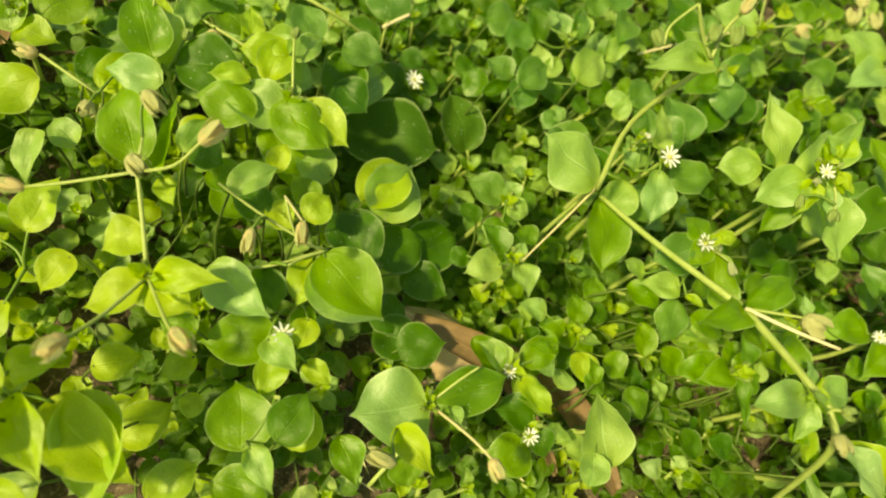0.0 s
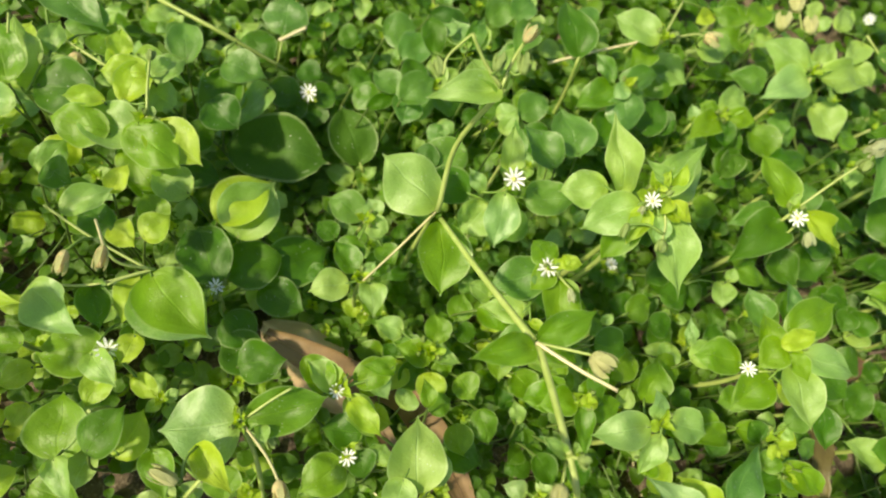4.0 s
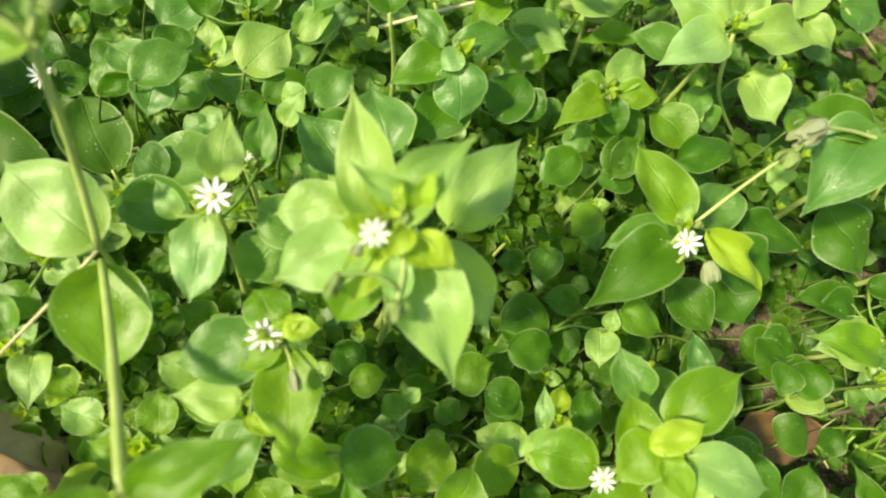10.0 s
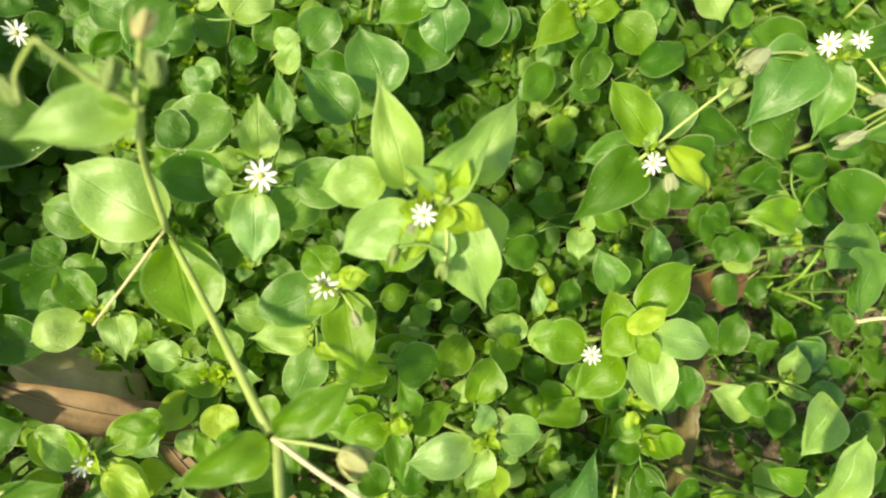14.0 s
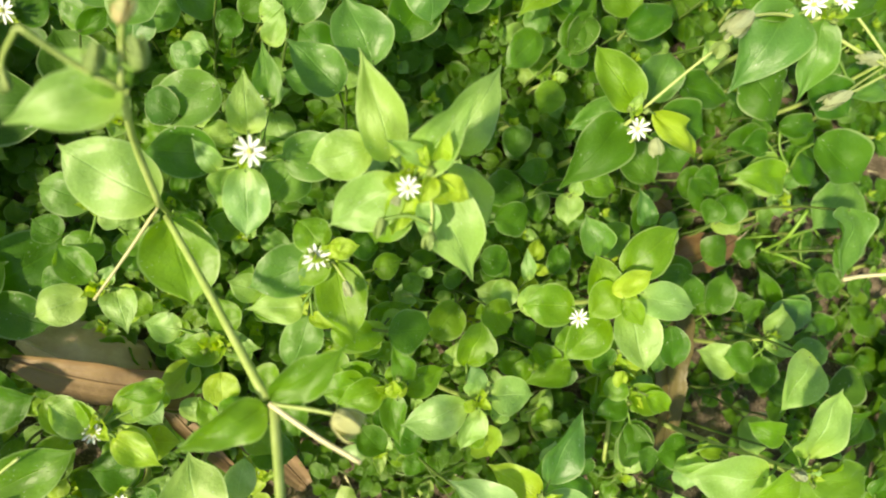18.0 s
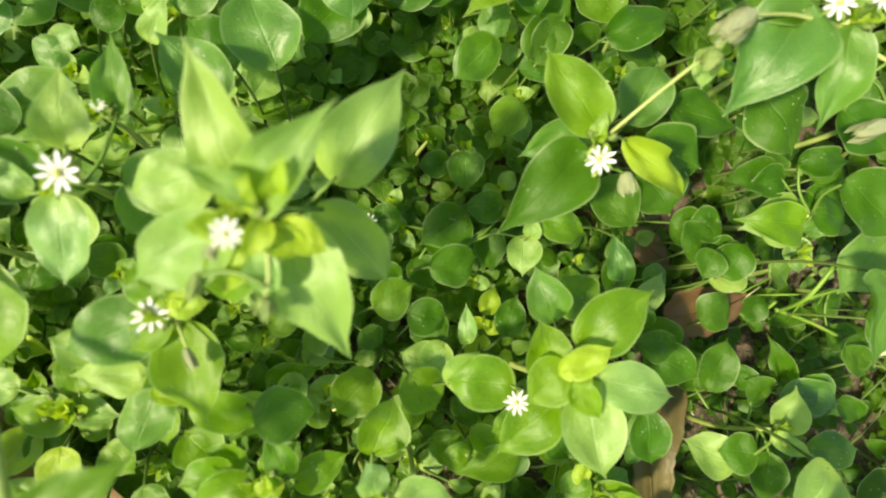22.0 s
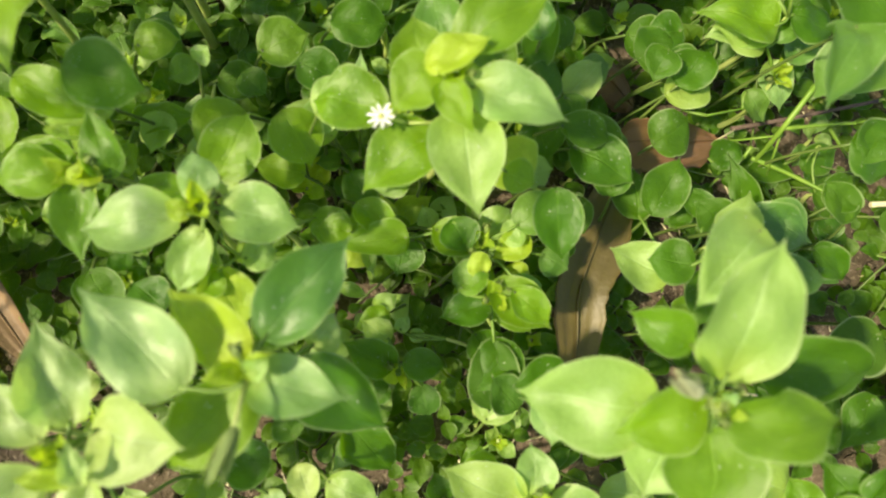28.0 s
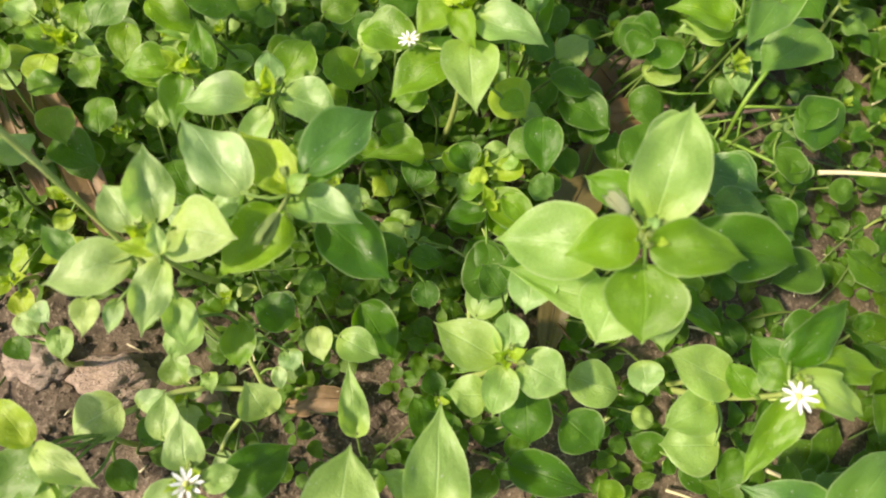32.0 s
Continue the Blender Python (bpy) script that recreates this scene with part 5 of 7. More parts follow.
leaf(p, 273.8, -32.1, 32.0, 16.3, 15.8, -81, -14, 6, 2)
leaf(p, 287.9, -26.3, 28.0, 17.0, 14.0, -7, -7, 4)
leaf(p, 259.2, -19.6, 32.0, 10.5, 11.3, -154, 0, -2)
leaf(p, 310.9, -18.0, 24.0, 10.3, 11.0, -73, 0, 11)
leaf(p, 288.2, -38.0, 24.0, 14.3, 15.5, -35, -8, 5, 2)
leaf(p, 264.0, -5.7, 34.0, 10.7, 10.1, 139, 11, -7, 3)
leaf(p, 273.5, -52.9, 20.0, 27.2, 12.8, -10, -4, -0, 2)

p = plant("large pointed chickweed leaf over soil", 262, -58, 256.4, -61.6, 38.0)
leaf(p, 251.5, -67.4, 44.0, 28.4, 17.3, 94, -3, -2, 1)
leaf(p, 248.7, -63.5, 36.0, 14.0, 9.1, 158, -3, 1, 1)
leaf(p, 228.5, -77.3, 46.0, 25.2, 19.6, 91, -5, 1, 1)
leaf(p, 262.4, -73.1, 38.0, 12.4, 8.4, 76, -3, -5, 1)
leaf(p, 278.7, -75.9, 16.0, 12.6, 15.2, 98, -4, -5, 2)

p = plant("chickweed top with white flower and dull upper leaves", 332, -21, 333.0, -25.9, 63.0)
leaf(p, 331.1, -19.0, 64.0, 25.1, 9.9, 49, 5, -10, 2)
leaf(p, 332.9, -21.3, 65.0, 24.0, 9.6, -21, -12, 12, 1)
leaf(p, 332.9, -28.2, 62.0, 23.6, 10.1, -113, -20, 15, 5)
leaf(p, 355.6, -58.8, 46.0, 31.5, 17.3, 55, 0, -16, 6)
leaf(p, 358.6, -56.3, 40.0, 25.8, 17.1, 166, 0, -3, 6)
flower(p, 331.4, -27.2, 67.0, 9.6, -169, 18)
leaf(p, 331.5, -24.0, 62.0, 7.9, 8.6, 141, -15, -12)
leaf(p, 333.7, -22.2, 60.0, 13.5, 11.4, 128, -9, -14, 2)
leaf(p, 345.0, -15.8, 54.0, 22.8, 10.5, 1, -10, 4)
leaf(p, 331.4, -26.3, 48.0, 10.1, 9.1, 121, -11, -14)

p = plant("chickweed with worn pale-edged leaves", 330, -22, 328.7, -26.2, 36.0)
leaf(p, 331.3, -23.1, 38.0, 22.1, 15.2, 163, 10, -7)
leaf(p, 327.4, -28.8, 36.0, 18.2, 12.7, -152, 6, 4)
leaf(p, 334.0, -40.0, 26.0, 17.2, 17.3, -175, -10, 0)
leaf(p, 344.9, -40.5, 20.0, 14.0, 9.2, -116, -8, 12, 2)
leaf(p, 310.5, -33.3, 20.0, 8.7, 7.0, -16, -13, 5)

p = plant("small chickweed shoot with flower above bare soil", 185, -70, 187.8, -66.4, 34.0)
leaf(p, 187.3, -64.4, 36.0, 14.4, 10.5, 109, 0, 7, 1)
leaf(p, 192.2, -67.2, 36.0, 9.4, 7.4, 26, -7, 0, 1)
leaf(p, 186.6, -69.7, 34.0, 11.3, 9.0, -152, 8, -1, 1)
leaf(p, 190.9, -70.7, 34.0, 16.0, 5.0, -38, -3, -7)
leaf(p, 176.0, -58.7, 26.0, 12.9, 8.9, 97, -0, 8)
leaf(p, 195.6, -70.9, 20.0, 21.1, 15.3, 49, -6, 2, 2)
flower(p, 188.4, -67.6, 37.0, 10.2, 26, 9)

p = plant("pale chickweed leaves on trailing stem", 159, -64, 159.9, -59.9, 22.0)
leaf(p, 160.5, -51.3, 22.0, 14.2, 15.2, -136, 8, -6, 1)
leaf(p, 149.1, -64.6, 36.0, 20.7, 7.9, -20, 6, -7, 1)
leaf(p, 147.4, -63.4, 36.0, 15.9, 8.8, 142, 0, 10, 4)
leaf(p, 149.4, -65.7, 34.0, 17.3, 14.3, -125, 0, -9, 6)
leaf(p, 154.4, -72.9, 34.0, 15.2, 10.8, -113, -8, -10, 1)
leaf(p, 153.3, -71.7, 33.0, 9.7, 5.0, -73, -18, -14, 1)
leaf(p, 134.7, -66.3, 20.0, 7.9, 8.5, 44, 15, 8, 2)
leaf(p, 152.5, -77.5, 18.0, 10.6, 10.5, 163, 0, 7, 2)
stalk(p, 1.0, 0, (158.4, -55.5, 18.0), (173.5, -45.0, 8.0), (196.4, -41.6, 4.0), (219.2, -38.3, 2.0))
stalk(p, 0.8, 0, (196.4, -41.6, 4.0), (190.7, -32.4, 12.0), (190.0, -25.4, 24.0))
stalk(p, 0.8, 0, (196.4, -41.6, 4.0), (188.7, -54.8, 4.0), (186.4, -62.0, 2.0))
leaf(p, 200.3, -49.0, 14.0, 13.8, 12.5, 128, 36, 5)
leaf(p, 228.5, -50.9, 28.0, 21.1, 8.4, 106, 11, 1, 1)
leaf(p, 190.3, -24.3, 26.0, 13.1, 10.1, -90, -9, -6)
leaf(p, 204.9, -20.8, 30.0, 12.8, 11.9, 175, 0, -3, 2)
leaf(p, 218.7, -24.5, 30.0, 13.9, 10.2, -21, 0, 2)
leaf(p, 211.1, -22.3, 24.0, 10.4, 8.1, -65, 0, -2)
leaf(p, 203.6, -29.6, 20.0, 7.0, 7.5, -65, 0, -3, 1)
leaf(p, 180.1, -39.1, 12.0, 7.4, 5.1, -65, 16, -7, 1)
leaf(p, 206.7, -40.1, 2.0, 15.8, 7.0, -27, -7, -1)
leaf(p, 176.4, -37.9, 12.0, 4.3, 4.4, -105, 28, -9, 1)
leaf(p, 210.6, -14.0, 34.0, 7.5, 8.1, 126, 0, 0, 2)
leaf(p, 180.3, -26.1, 40.0, 13.0, 10.1, -103, -18, -9)
leaf(p, 222.9, -12.8, 20.0, 22.1, 14.0, -48, -27, 2, 2)
leaf(p, 199.2, -34.4, 8.0, 7.3, 5.1, -64, 0, -4, 1)

p = plant("small shaded chickweed shoot", 233, 6, 234.6, 0.8, 22.0)
leaf(p, 233.7, 2.4, 24.0, 15.4, 9.9, 160, 7, 1, 2)
leaf(p, 235.7, 4.0, 26.0, 11.1, 8.5, -9, 0, -1, 2)
leaf(p, 232.8, -3.8, 20.0, 6.0, 6.5, -164, 0, 3, 2)
leaf(p, 240.9, -2.0, 20.0, 9.4, 9.0, -76, -12, 2, 3)
leaf(p, 253.6, 11.9, 26.0, 14.1, 10.5, -43, -25, 4, 2)
leaf(p, 231.9, 9.4, 22.0, 9.0, 7.3, 148, 0, -0, 1)

p = plant("shaded chickweed with small round leaves", 251, 29, 253.4, 35.2, 30.0)
leaf(p, 245.2, 39.9, 34.0, 9.7, 10.5, -58, -12, 6, 2)
leaf(p, 258.9, 36.8, 32.0, 6.8, 7.4, 21, 17, 2, 1)
leaf(p, 252.2, 29.2, 30.0, 6.5, 7.0, -134, 0, 1)
leaf(p, 262.7, 26.9, 30.0, 13.0, 12.1, -65, -9, 7)
leaf(p, 270.1, 33.3, 30.0, 8.8, 9.5, -26, -13, 7)
leaf(p, 262.0, 39.6, 34.0, 13.5, 11.0, 39, 8, -0)
leaf(p, 247.5, 22.0, 24.0, 9.1, 9.8, -54, -13, 4, 2)
leaf(p, 234.6, 36.0, 26.0, 10.8, 11.7, -102, -11, 1, 2)
leaf(p, 220.0, 35.9, 30.0, 8.5, 8.6, 174, 0, -4)
leaf(p, 283.6, 64.9, 26.0, 15.3, 15.9, -24, -15, 12, 2)
leaf(p, 280.2, 84.4, 30.0, 7.9, 8.6, 18, 15, 8)
leaf(p, 267.7, 70.2, 30.0, 12.7, 13.7, -67, -18, 10, 2)
leaf(p, 281.1, 51.5, 20.0, 11.8, 9.7, -68, -10, 10, 2)

p = plant("chickweed with long petioled leaf by a hairy stem", 334, 86, 339.6, 89.9, 28.0)
stalk(p, 0.5, 3, (342.6, 92.0, 24.0), (336.8, 95.7, 30.0), (332.2, 98.0, 34.0))
leaf(p, 332.8, 98.1, 34.0, 18.1, 12.2, 174, 6, -14, 1)
leaf(p, 336.2, 98.0, 34.0, 11.4, 12.3, 82, 10, -14)
leaf(p, 339.4, 96.1, 26.0, 15.9, 9.4, -62, -15, 19, 1)
leaf(p, 308.9, 89.3, 26.0, 14.3, 11.5, 10, -8, 10)
leaf(p, 346.8, 96.9, 26.0, 11.4, 9.9, 58, 0, -8)
leaf(p, 311.6, 58.7, 14.0, 16.4, 11.9, -42, -7, 13)
leaf(p, 320.7, 52.4, 14.0, 9.2, 8.5, -143, -13, 3)
leaf(p, 365.4, 60.6, 24.0, 9.7, 10.2, -95, -24, 19)
leaf(p, 355.8, 94.0, 48.0, 25.4, 20.3, -134, -5, 5)
leaf(p, 363.6, 74.1, 40.0, 14.9, 11.6, -127, 0, 11)
leaf(p, 348.5, 39.9, 30.0, 16.5, 9.5, -32, -14, 14, 2)
leaf(p, 358.7, 16.9, 40.0, 17.0, 15.0, -152, -7, 9, 3)
leaf(p, 367.4, 36.0, 16.0, 10.5, 6.7, -157, 0, 4)
leaf(p, 307.9, 19.0, 30.0, 7.5, 7.2, 59, 16, -11)
stalk(p, 0.85, 3, (346.4, 85.5, 36.0), (341.7, 74.9, 28.0), (344.8, 69.7, 10.0))
stalk(p, 0.6, 3, (341.7, 74.9, 28.0), (359.1, 77.9, 28.0), (373.6, 79.3, 30.0))
stalk(p, 0.75, 3, (343.0, 70.9, 12.0), (354.9, 65.8, 14.0), (364.9, 59.3, 18.0))
stalk(p, 0.6, 3, (341.7, 73.8, 14.0), (341.2, 68.6, 6.0))
stalk(p, 0.5, 3, (360.7, 77.7, 24.0), (373.1, 72.3, 16.0))

p = plant("chickweed beneath the big rosette", 206, 33, 202.2, 34.3, 40.0)
leaf(p, 276.6, 61.9, 34.0, 18.7, 14.0, -30, 5, 9)
leaf(p, 259.7, 23.7, 26.0, 14.3, 12.4, -48, 5, 4, 5)
leaf(p, 256.9, 28.4, 28.0, 12.2, 8.9, -145, -5, 3, 5)
leaf(p, 241.4, 38.2, 30.0, 13.5, 10.6, -24, 2, 3, 5)
leaf(p, 266.0, 36.9, 32.0, 11.0, 8.5, -154, -7, 2, 4)
leaf(p, 258.8, -11.1, 20.0, 19.9, 13.0, 70, -4, -7, 1)
leaf(p, 231.4, 16.4, 16.0, 10.3, 7.0, -152, -0, 3, 5)
leaf(p, 210.4, 40.1, 24.0, 12.0, 10.4, -27, -2, 1)
# kind 2 paints the shade under the rosette onto these low blades
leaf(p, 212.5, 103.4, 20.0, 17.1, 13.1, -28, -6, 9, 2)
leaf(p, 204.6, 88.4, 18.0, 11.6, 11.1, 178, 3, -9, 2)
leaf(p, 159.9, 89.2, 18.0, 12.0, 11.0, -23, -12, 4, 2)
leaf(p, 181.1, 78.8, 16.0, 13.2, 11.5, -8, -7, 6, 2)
leaf(p, 202.5, 61.7, 40.0, 14.2, 13.6, -52, -16, 2)
leaf(p, 192.5, 62.2, 36.0, 14.4, 14.3, -139, 0, -10)
leaf(p, 162.9, 57.2, 38.0, 11.1, 9.5, -132, -10, -13)
leaf(p, 144.5, 50.8, 36.0, 12.4, 13.0, -52, -9, -6)
leaf(p, 171.6, 63.2, 28.0, 11.0, 8.5, -102, -10, -10, 1)
leaf(p, 190.7, 73.9, 32.0, 7.5, 8.1, -39, -15, 4, 2)
leaf(p, 165.4, 77.6, 34.0, 10.6, 9.3, 14, 0, 12)
leaf(p, 194.3, 80.4, 32.0, 13.6, 12.4, 26, 0, 12)
leaf(p, 204.3, 78.4, 32.0, 12.5, 11.7, -19, -9, 9, 2)
leaf(p, 211.9, 91.2, 30.0, 15.1, 13.2, 5, -8, 13, 2)
leaf(p, 149.6, 33.4, 24.0, 9.7, 7.2, 99, 12, 11, 1)
leaf(p, 198.0, 26.9, 34.0, 5.7, 6.2, 138, 0, 1)
leaf(p, 162.2, 27.2, 24.0, 5.7, 6.1, -46, -21, -5, 2)
leaf(p, 193.3, 22.7, 46.0, 8.4, 9.0, -141, 0, -5)
leaf(p, 211.2, 59.6, 48.0, 12.1, 11.0, 35, 10, 9, 1)
leaf(p, 232.4, 48.7, 46.0, 10.0, 10.8, -154, -12, -6)
leaf(p, 254.0, 56.7, 44.0, 13.3, 14.4, -39, -18, 10)
leaf(p, 273.4, 74.8, 36.0, 8.0, 8.6, -59, -15, 12, 2)
leaf(p, 270.5, 97.7, 34.0, 10.4, 11.2, -71, -23, 11, 2)

p = plant("shaded chickweed behind the flowers", 118, 190, 120.6, 195.1, 30.0)
leaf(p, 106.1, 194.5, 30.0, 19.4, 12.5, 100, 12, 2, 2)
leaf(p, 102.9, 220.3, 25.0, 20.8, 9.7, 1, 0, 18, 3)
leaf(p, 108.6, 204.6, 32.0, 11.0, 7.1, 39, 5, 17, 1)
leaf(p, 124.5, 197.2, 34.0, 16.3, 9.4, 76, 14, 7, 1)
leaf(p, 137.2, 188.0, 35.0, 19.2, 10.3, 51, 6, 12, 1)
leaf(p, 130.4, 213.8, 36.0, 17.4, 13.9, 55, 7, 13)
leaf(p, 136.2, 180.9, 32.0, 10.1, 6.7, 32, 0, 14)
leaf(p, 144.1, 176.5, 32.0, 11.4, 9.9, -14, 0, 15)
leaf(p, 137.5, 154.0, 36.0, 13.3, 8.0, 62, 27, 8, 1)
leaf(p, 91.4, 171.3, 30.0, 14.1, 12.5, 149, 0, -9)
leaf(p, 79.0, 162.0, 26.0, 18.3, 6.4, 31, 0, 16, 2)
leaf(p, 122.1, 161.4, 28.0, 10.6, 9.4, 40, 0, 13, 2)
leaf(p, 110.7, 159.3, 28.0, 8.4, 8.4, -32, 0, 9)
stalk(p, 0.5, 0, (121.5, 194.7, 24.0), (120.5, 196.1, 32.0), (119.7, 196.5, 36.0))
leaf(p, 119.6, 196.8, 34.0, 7.7, 4.0, -107, 31, -12, 1)
leaf(p, 120.0, 196.9, 34.0, 6.3, 3.7, -23, 72, 63, 1)

p = plant("chickweed leaves with green pods at the back", 241, 210, 234.9, 211.1, 48.0)
leaf(p, 209.6, 206.0, 40.0, 22.2, 14.5, -23, -5, 19)
leaf(p, 255.5, 209.7, 38.0, 22.7, 10.6, -161, 0, -13)
leaf(p, 252.2, 223.1, 54.0, 19.6, 10.1, 152, 6, -23)
leaf(p, 255.4, 214.5, 52.0, 19.8, 11.5, 162, 6, -22)
pod(p, 251.3, 216.5, 58.0, 6.4, 3.0, 64, 39, 0)
pod(p, 249.6, 218.5, 56.0, 4.4, 2.6, 83, 64, 0)
pod(p, 222.7, 206.1, 50.0, 11.2, 5.5, 5, 0, 0)
pod(p, 233.6, 204.8, 48.0, 8.1, 5.1, 9, 0, 0)
stalk(p, 0.3, 0, (254.7, 218.6, 30.0), (248.4, 217.9, 40.0))
stalk(p, 0.3, 0, (258.5, 217.9, 30.0), (253.5, 218.8, 42.0))
leaf(p, 276.0, 174.8, 36.0, 9.9, 6.7, 74, 24, -10, 1)
leaf(p, 246.8, 151.7, 34.0, 18.4, 11.5, 59, 6, -4, 3)
leaf(p, 231.5, 168.6, 34.0, 10.6, 11.5, -46, 0, 17)
leaf(p, 243.4, 175.2, 34.0, 19.2, 18.2, -34, 0, 18, 2)
leaf(p, 316.6, 179.9, 36.0, 13.3, 10.8, 46, 0, -3)

# the hollow's shade is painted with kind 2 on most blades
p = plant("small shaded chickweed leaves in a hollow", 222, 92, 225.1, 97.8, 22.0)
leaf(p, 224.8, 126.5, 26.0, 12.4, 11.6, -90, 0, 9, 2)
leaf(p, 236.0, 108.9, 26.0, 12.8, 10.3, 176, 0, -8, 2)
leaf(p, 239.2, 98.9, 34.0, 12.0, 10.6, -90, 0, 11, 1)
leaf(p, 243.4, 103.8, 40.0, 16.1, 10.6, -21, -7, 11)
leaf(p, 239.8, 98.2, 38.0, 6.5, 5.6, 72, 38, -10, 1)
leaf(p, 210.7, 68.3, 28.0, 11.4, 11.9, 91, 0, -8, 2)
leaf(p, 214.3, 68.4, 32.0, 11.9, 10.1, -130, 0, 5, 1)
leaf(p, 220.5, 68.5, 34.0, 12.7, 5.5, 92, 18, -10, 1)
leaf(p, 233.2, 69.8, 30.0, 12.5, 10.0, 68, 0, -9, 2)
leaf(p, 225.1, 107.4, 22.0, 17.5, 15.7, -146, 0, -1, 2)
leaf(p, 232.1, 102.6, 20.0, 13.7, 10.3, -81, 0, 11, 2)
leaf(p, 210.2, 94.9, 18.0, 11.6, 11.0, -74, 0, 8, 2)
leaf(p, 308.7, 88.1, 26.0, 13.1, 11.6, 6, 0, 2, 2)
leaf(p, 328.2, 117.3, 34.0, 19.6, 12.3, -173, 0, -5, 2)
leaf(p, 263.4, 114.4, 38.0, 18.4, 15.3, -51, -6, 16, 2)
stalk(p, 0.5, 0, (220.0, 107.1, 22.0), (223.5, 101.2, 14.0), (227.1, 93.4, 2.0))

p = plant("tiny pale chickweed leaves in the sun", 178, 51, 182.9, 54.9, 16.0)
leaf(p, 164.6, 57.9, 20.0, 10.0, 7.7, 46, 12, -4, 1)
leaf(p, 174.8, 64.8, 18.0, 11.0, 8.7, 34, 10, -4, 1)
leaf(p, 176.1, 54.4, 18.0, 11.9, 7.5, 31, 10, -5, 1)
leaf(p, 174.0, 55.4, 18.0, 8.3, 6.1, -63, 0, 3, 1)
leaf(p, 190.1, 49.8, 20.0, 13.7, 8.7, 103, 17, -6)
leaf(p, 163.9, 46.8, 30.0, 9.0, 7.7, 52, 26, -6)
leaf(p, 214.0, 60.3, 30.0, 14.6, 12.6, 148, 8, -3, 1)
leaf(p, 207.5, 49.8, 30.0, 13.1, 10.3, 176, 0, 3)
leaf(p, 209.8, 60.4, 28.0, 11.3, 8.5, -161, 10, 5)
leaf(p, 171.3, 36.6, 40.0, 15.6, 9.6, 23, 0, -7)
leaf(p, 189.4, 42.3, 32.0, 8.6, 7.5, 69, 28, -9, 1)
leaf(p, 149.3, 55.7, 36.0, 17.1, 7.7, -10, 0, -2, 1)
leaf(p, 221.1, 43.3, 30.0, 14.7, 8.7, -35, 0, 3)
leaf(p, 234.4, 34.9, 32.0, 19.4, 10.3, -169, 0, 7)
leaf(p, 125.5, 26.1, 20.0, 13.8, 13.1, -68, -8, -4, 2)
leaf(p, 180.7, 49.7, 14.0, 8.4, 8.4, -157, 0, 5)
leaf(p, 192.3, 63.2, 12.0, 7.9, 8.5, 50, 0, -6, 2)
leaf(p, 219.0, 52.5, 24.0, 11.8, 9.9, -54, -10, 6, 2)
leaf(p, 157.3, 22.5, 24.0, 13.6, 11.2, -57, -8, -2, 2)
leaf(p, 176.1, 14.2, 26.0, 10.2, 11.0, 137, 0, 2, 2)
leaf(p, 172.8, 9.2, 20.0, 8.9, 9.6, -51, 0, -2, 2)

p = plant("chickweed leaves beside the strap-shaped dead leaf", 259, 17, 256.7, 20.9, 34.0)
leaf(p, 255.9, 24.1, 36.0, 18.7, 12.1, -34, -3, 3)
leaf(p, 247.6, 22.8, 34.0, 9.7, 9.2, 42, 12, -13)
leaf(p, 255.9, 19.6, 32.0, 13.3, 9.6, -158, -9, 11, 2)
leaf(p, 258.0, 10.4, 30.0, 19.2, 13.4, -85, -12, 13, 3)
leaf(p, 295.0, -7.2, 18.0, 14.5, 9.5, -19, 0, -3)
leaf(p, 312.1, 3.5, 28.0, 18.4, 14.2, -71, -6, 15, 1)
leaf(p, 290.3, 51.2, 28.0, 15.0, 10.3, 100, 8, -16, 2)
leaf(p, 302.8, 47.5, 26.0, 17.8, 12.9, 64, 6, -17, 2)
leaf(p, 298.0, -11.3, 46.0, 39.8, 12.3, 165, 3, 5, 1)
leaf(p, 330.8, 47.0, 28.0, 20.6, 7.3, 116, 11, -17)
leaf(p, 320.8, 44.0, 30.0, 10.4, 11.2, 139, 11, -11, 2)
leaf(p, 360.8, 49.2, 30.0, 14.3, 10.4, 132, 8, -15)

p = plant("shaded chickweed under the tall flower stalks", 174, 67, 179.8, 67.0, 24.0)
leaf(p, 148.8, 59.4, 42.0, 11.3, 7.9, -11, -10, 5, 1)
leaf(p, 164.3, 58.7, 62.0, 14.8, 13.8, -1, -16, 9, 2)
leaf(p, 189.3, 63.8, 20.0, 6.7, 5.6, 28, 0, 10, 1)
stalk(p, 0.5, 0, (178.5, 67.5, 16.0), (179.8, 71.5, 28.0), (180.9, 73.7, 36.0))
stalk(p, 0.5, 0, (179.5, 67.6, 16.0), (183.1, 71.9, 28.0))
leaf(p, 224.5, 34.0, 14.0, 8.4, 4.2, -74, 0, 1, 1)
leaf(p, 217.4, 23.4, 12.0, 8.8, 4.1, -19, 0, 1, 1)
leaf(p, 227.9, 17.3, 14.0, 7.3, 5.9, 39, 16, 0, 1)
leaf(p, 219.9, 37.4, 28.0, 10.9, 7.9, 21, 0, 4)
leaf(p, 180.2, 73.9, 36.0, 7.6, 7.7, -146, -15, -13)
leaf(p, 180.8, 74.0, 36.0, 5.9, 5.0, 40, 43, 17, 1)
leaf(p, 234.2, 11.7, 18.0, 5.1, 3.9, 55, 23, -1, 1)
leaf(p, 237.3, 11.1, 18.0, 5.6, 3.9, -13, 0, 0, 1)
stalk(p, 0.9, 0, (253.7, 10.4, 22.0), (256.5, -2.2, 12.0), (260.1, -17.2, 0.0))
stalk(p, 0.5, 0, (247.1, 10.1, 20.0), (266.4, 5.7, 12.0), (277.2, 6.1, 12.0))
stalk(p, 0.4, 0, (256.5, 16.5, 26.0), (267.4, 4.3, 8.0))

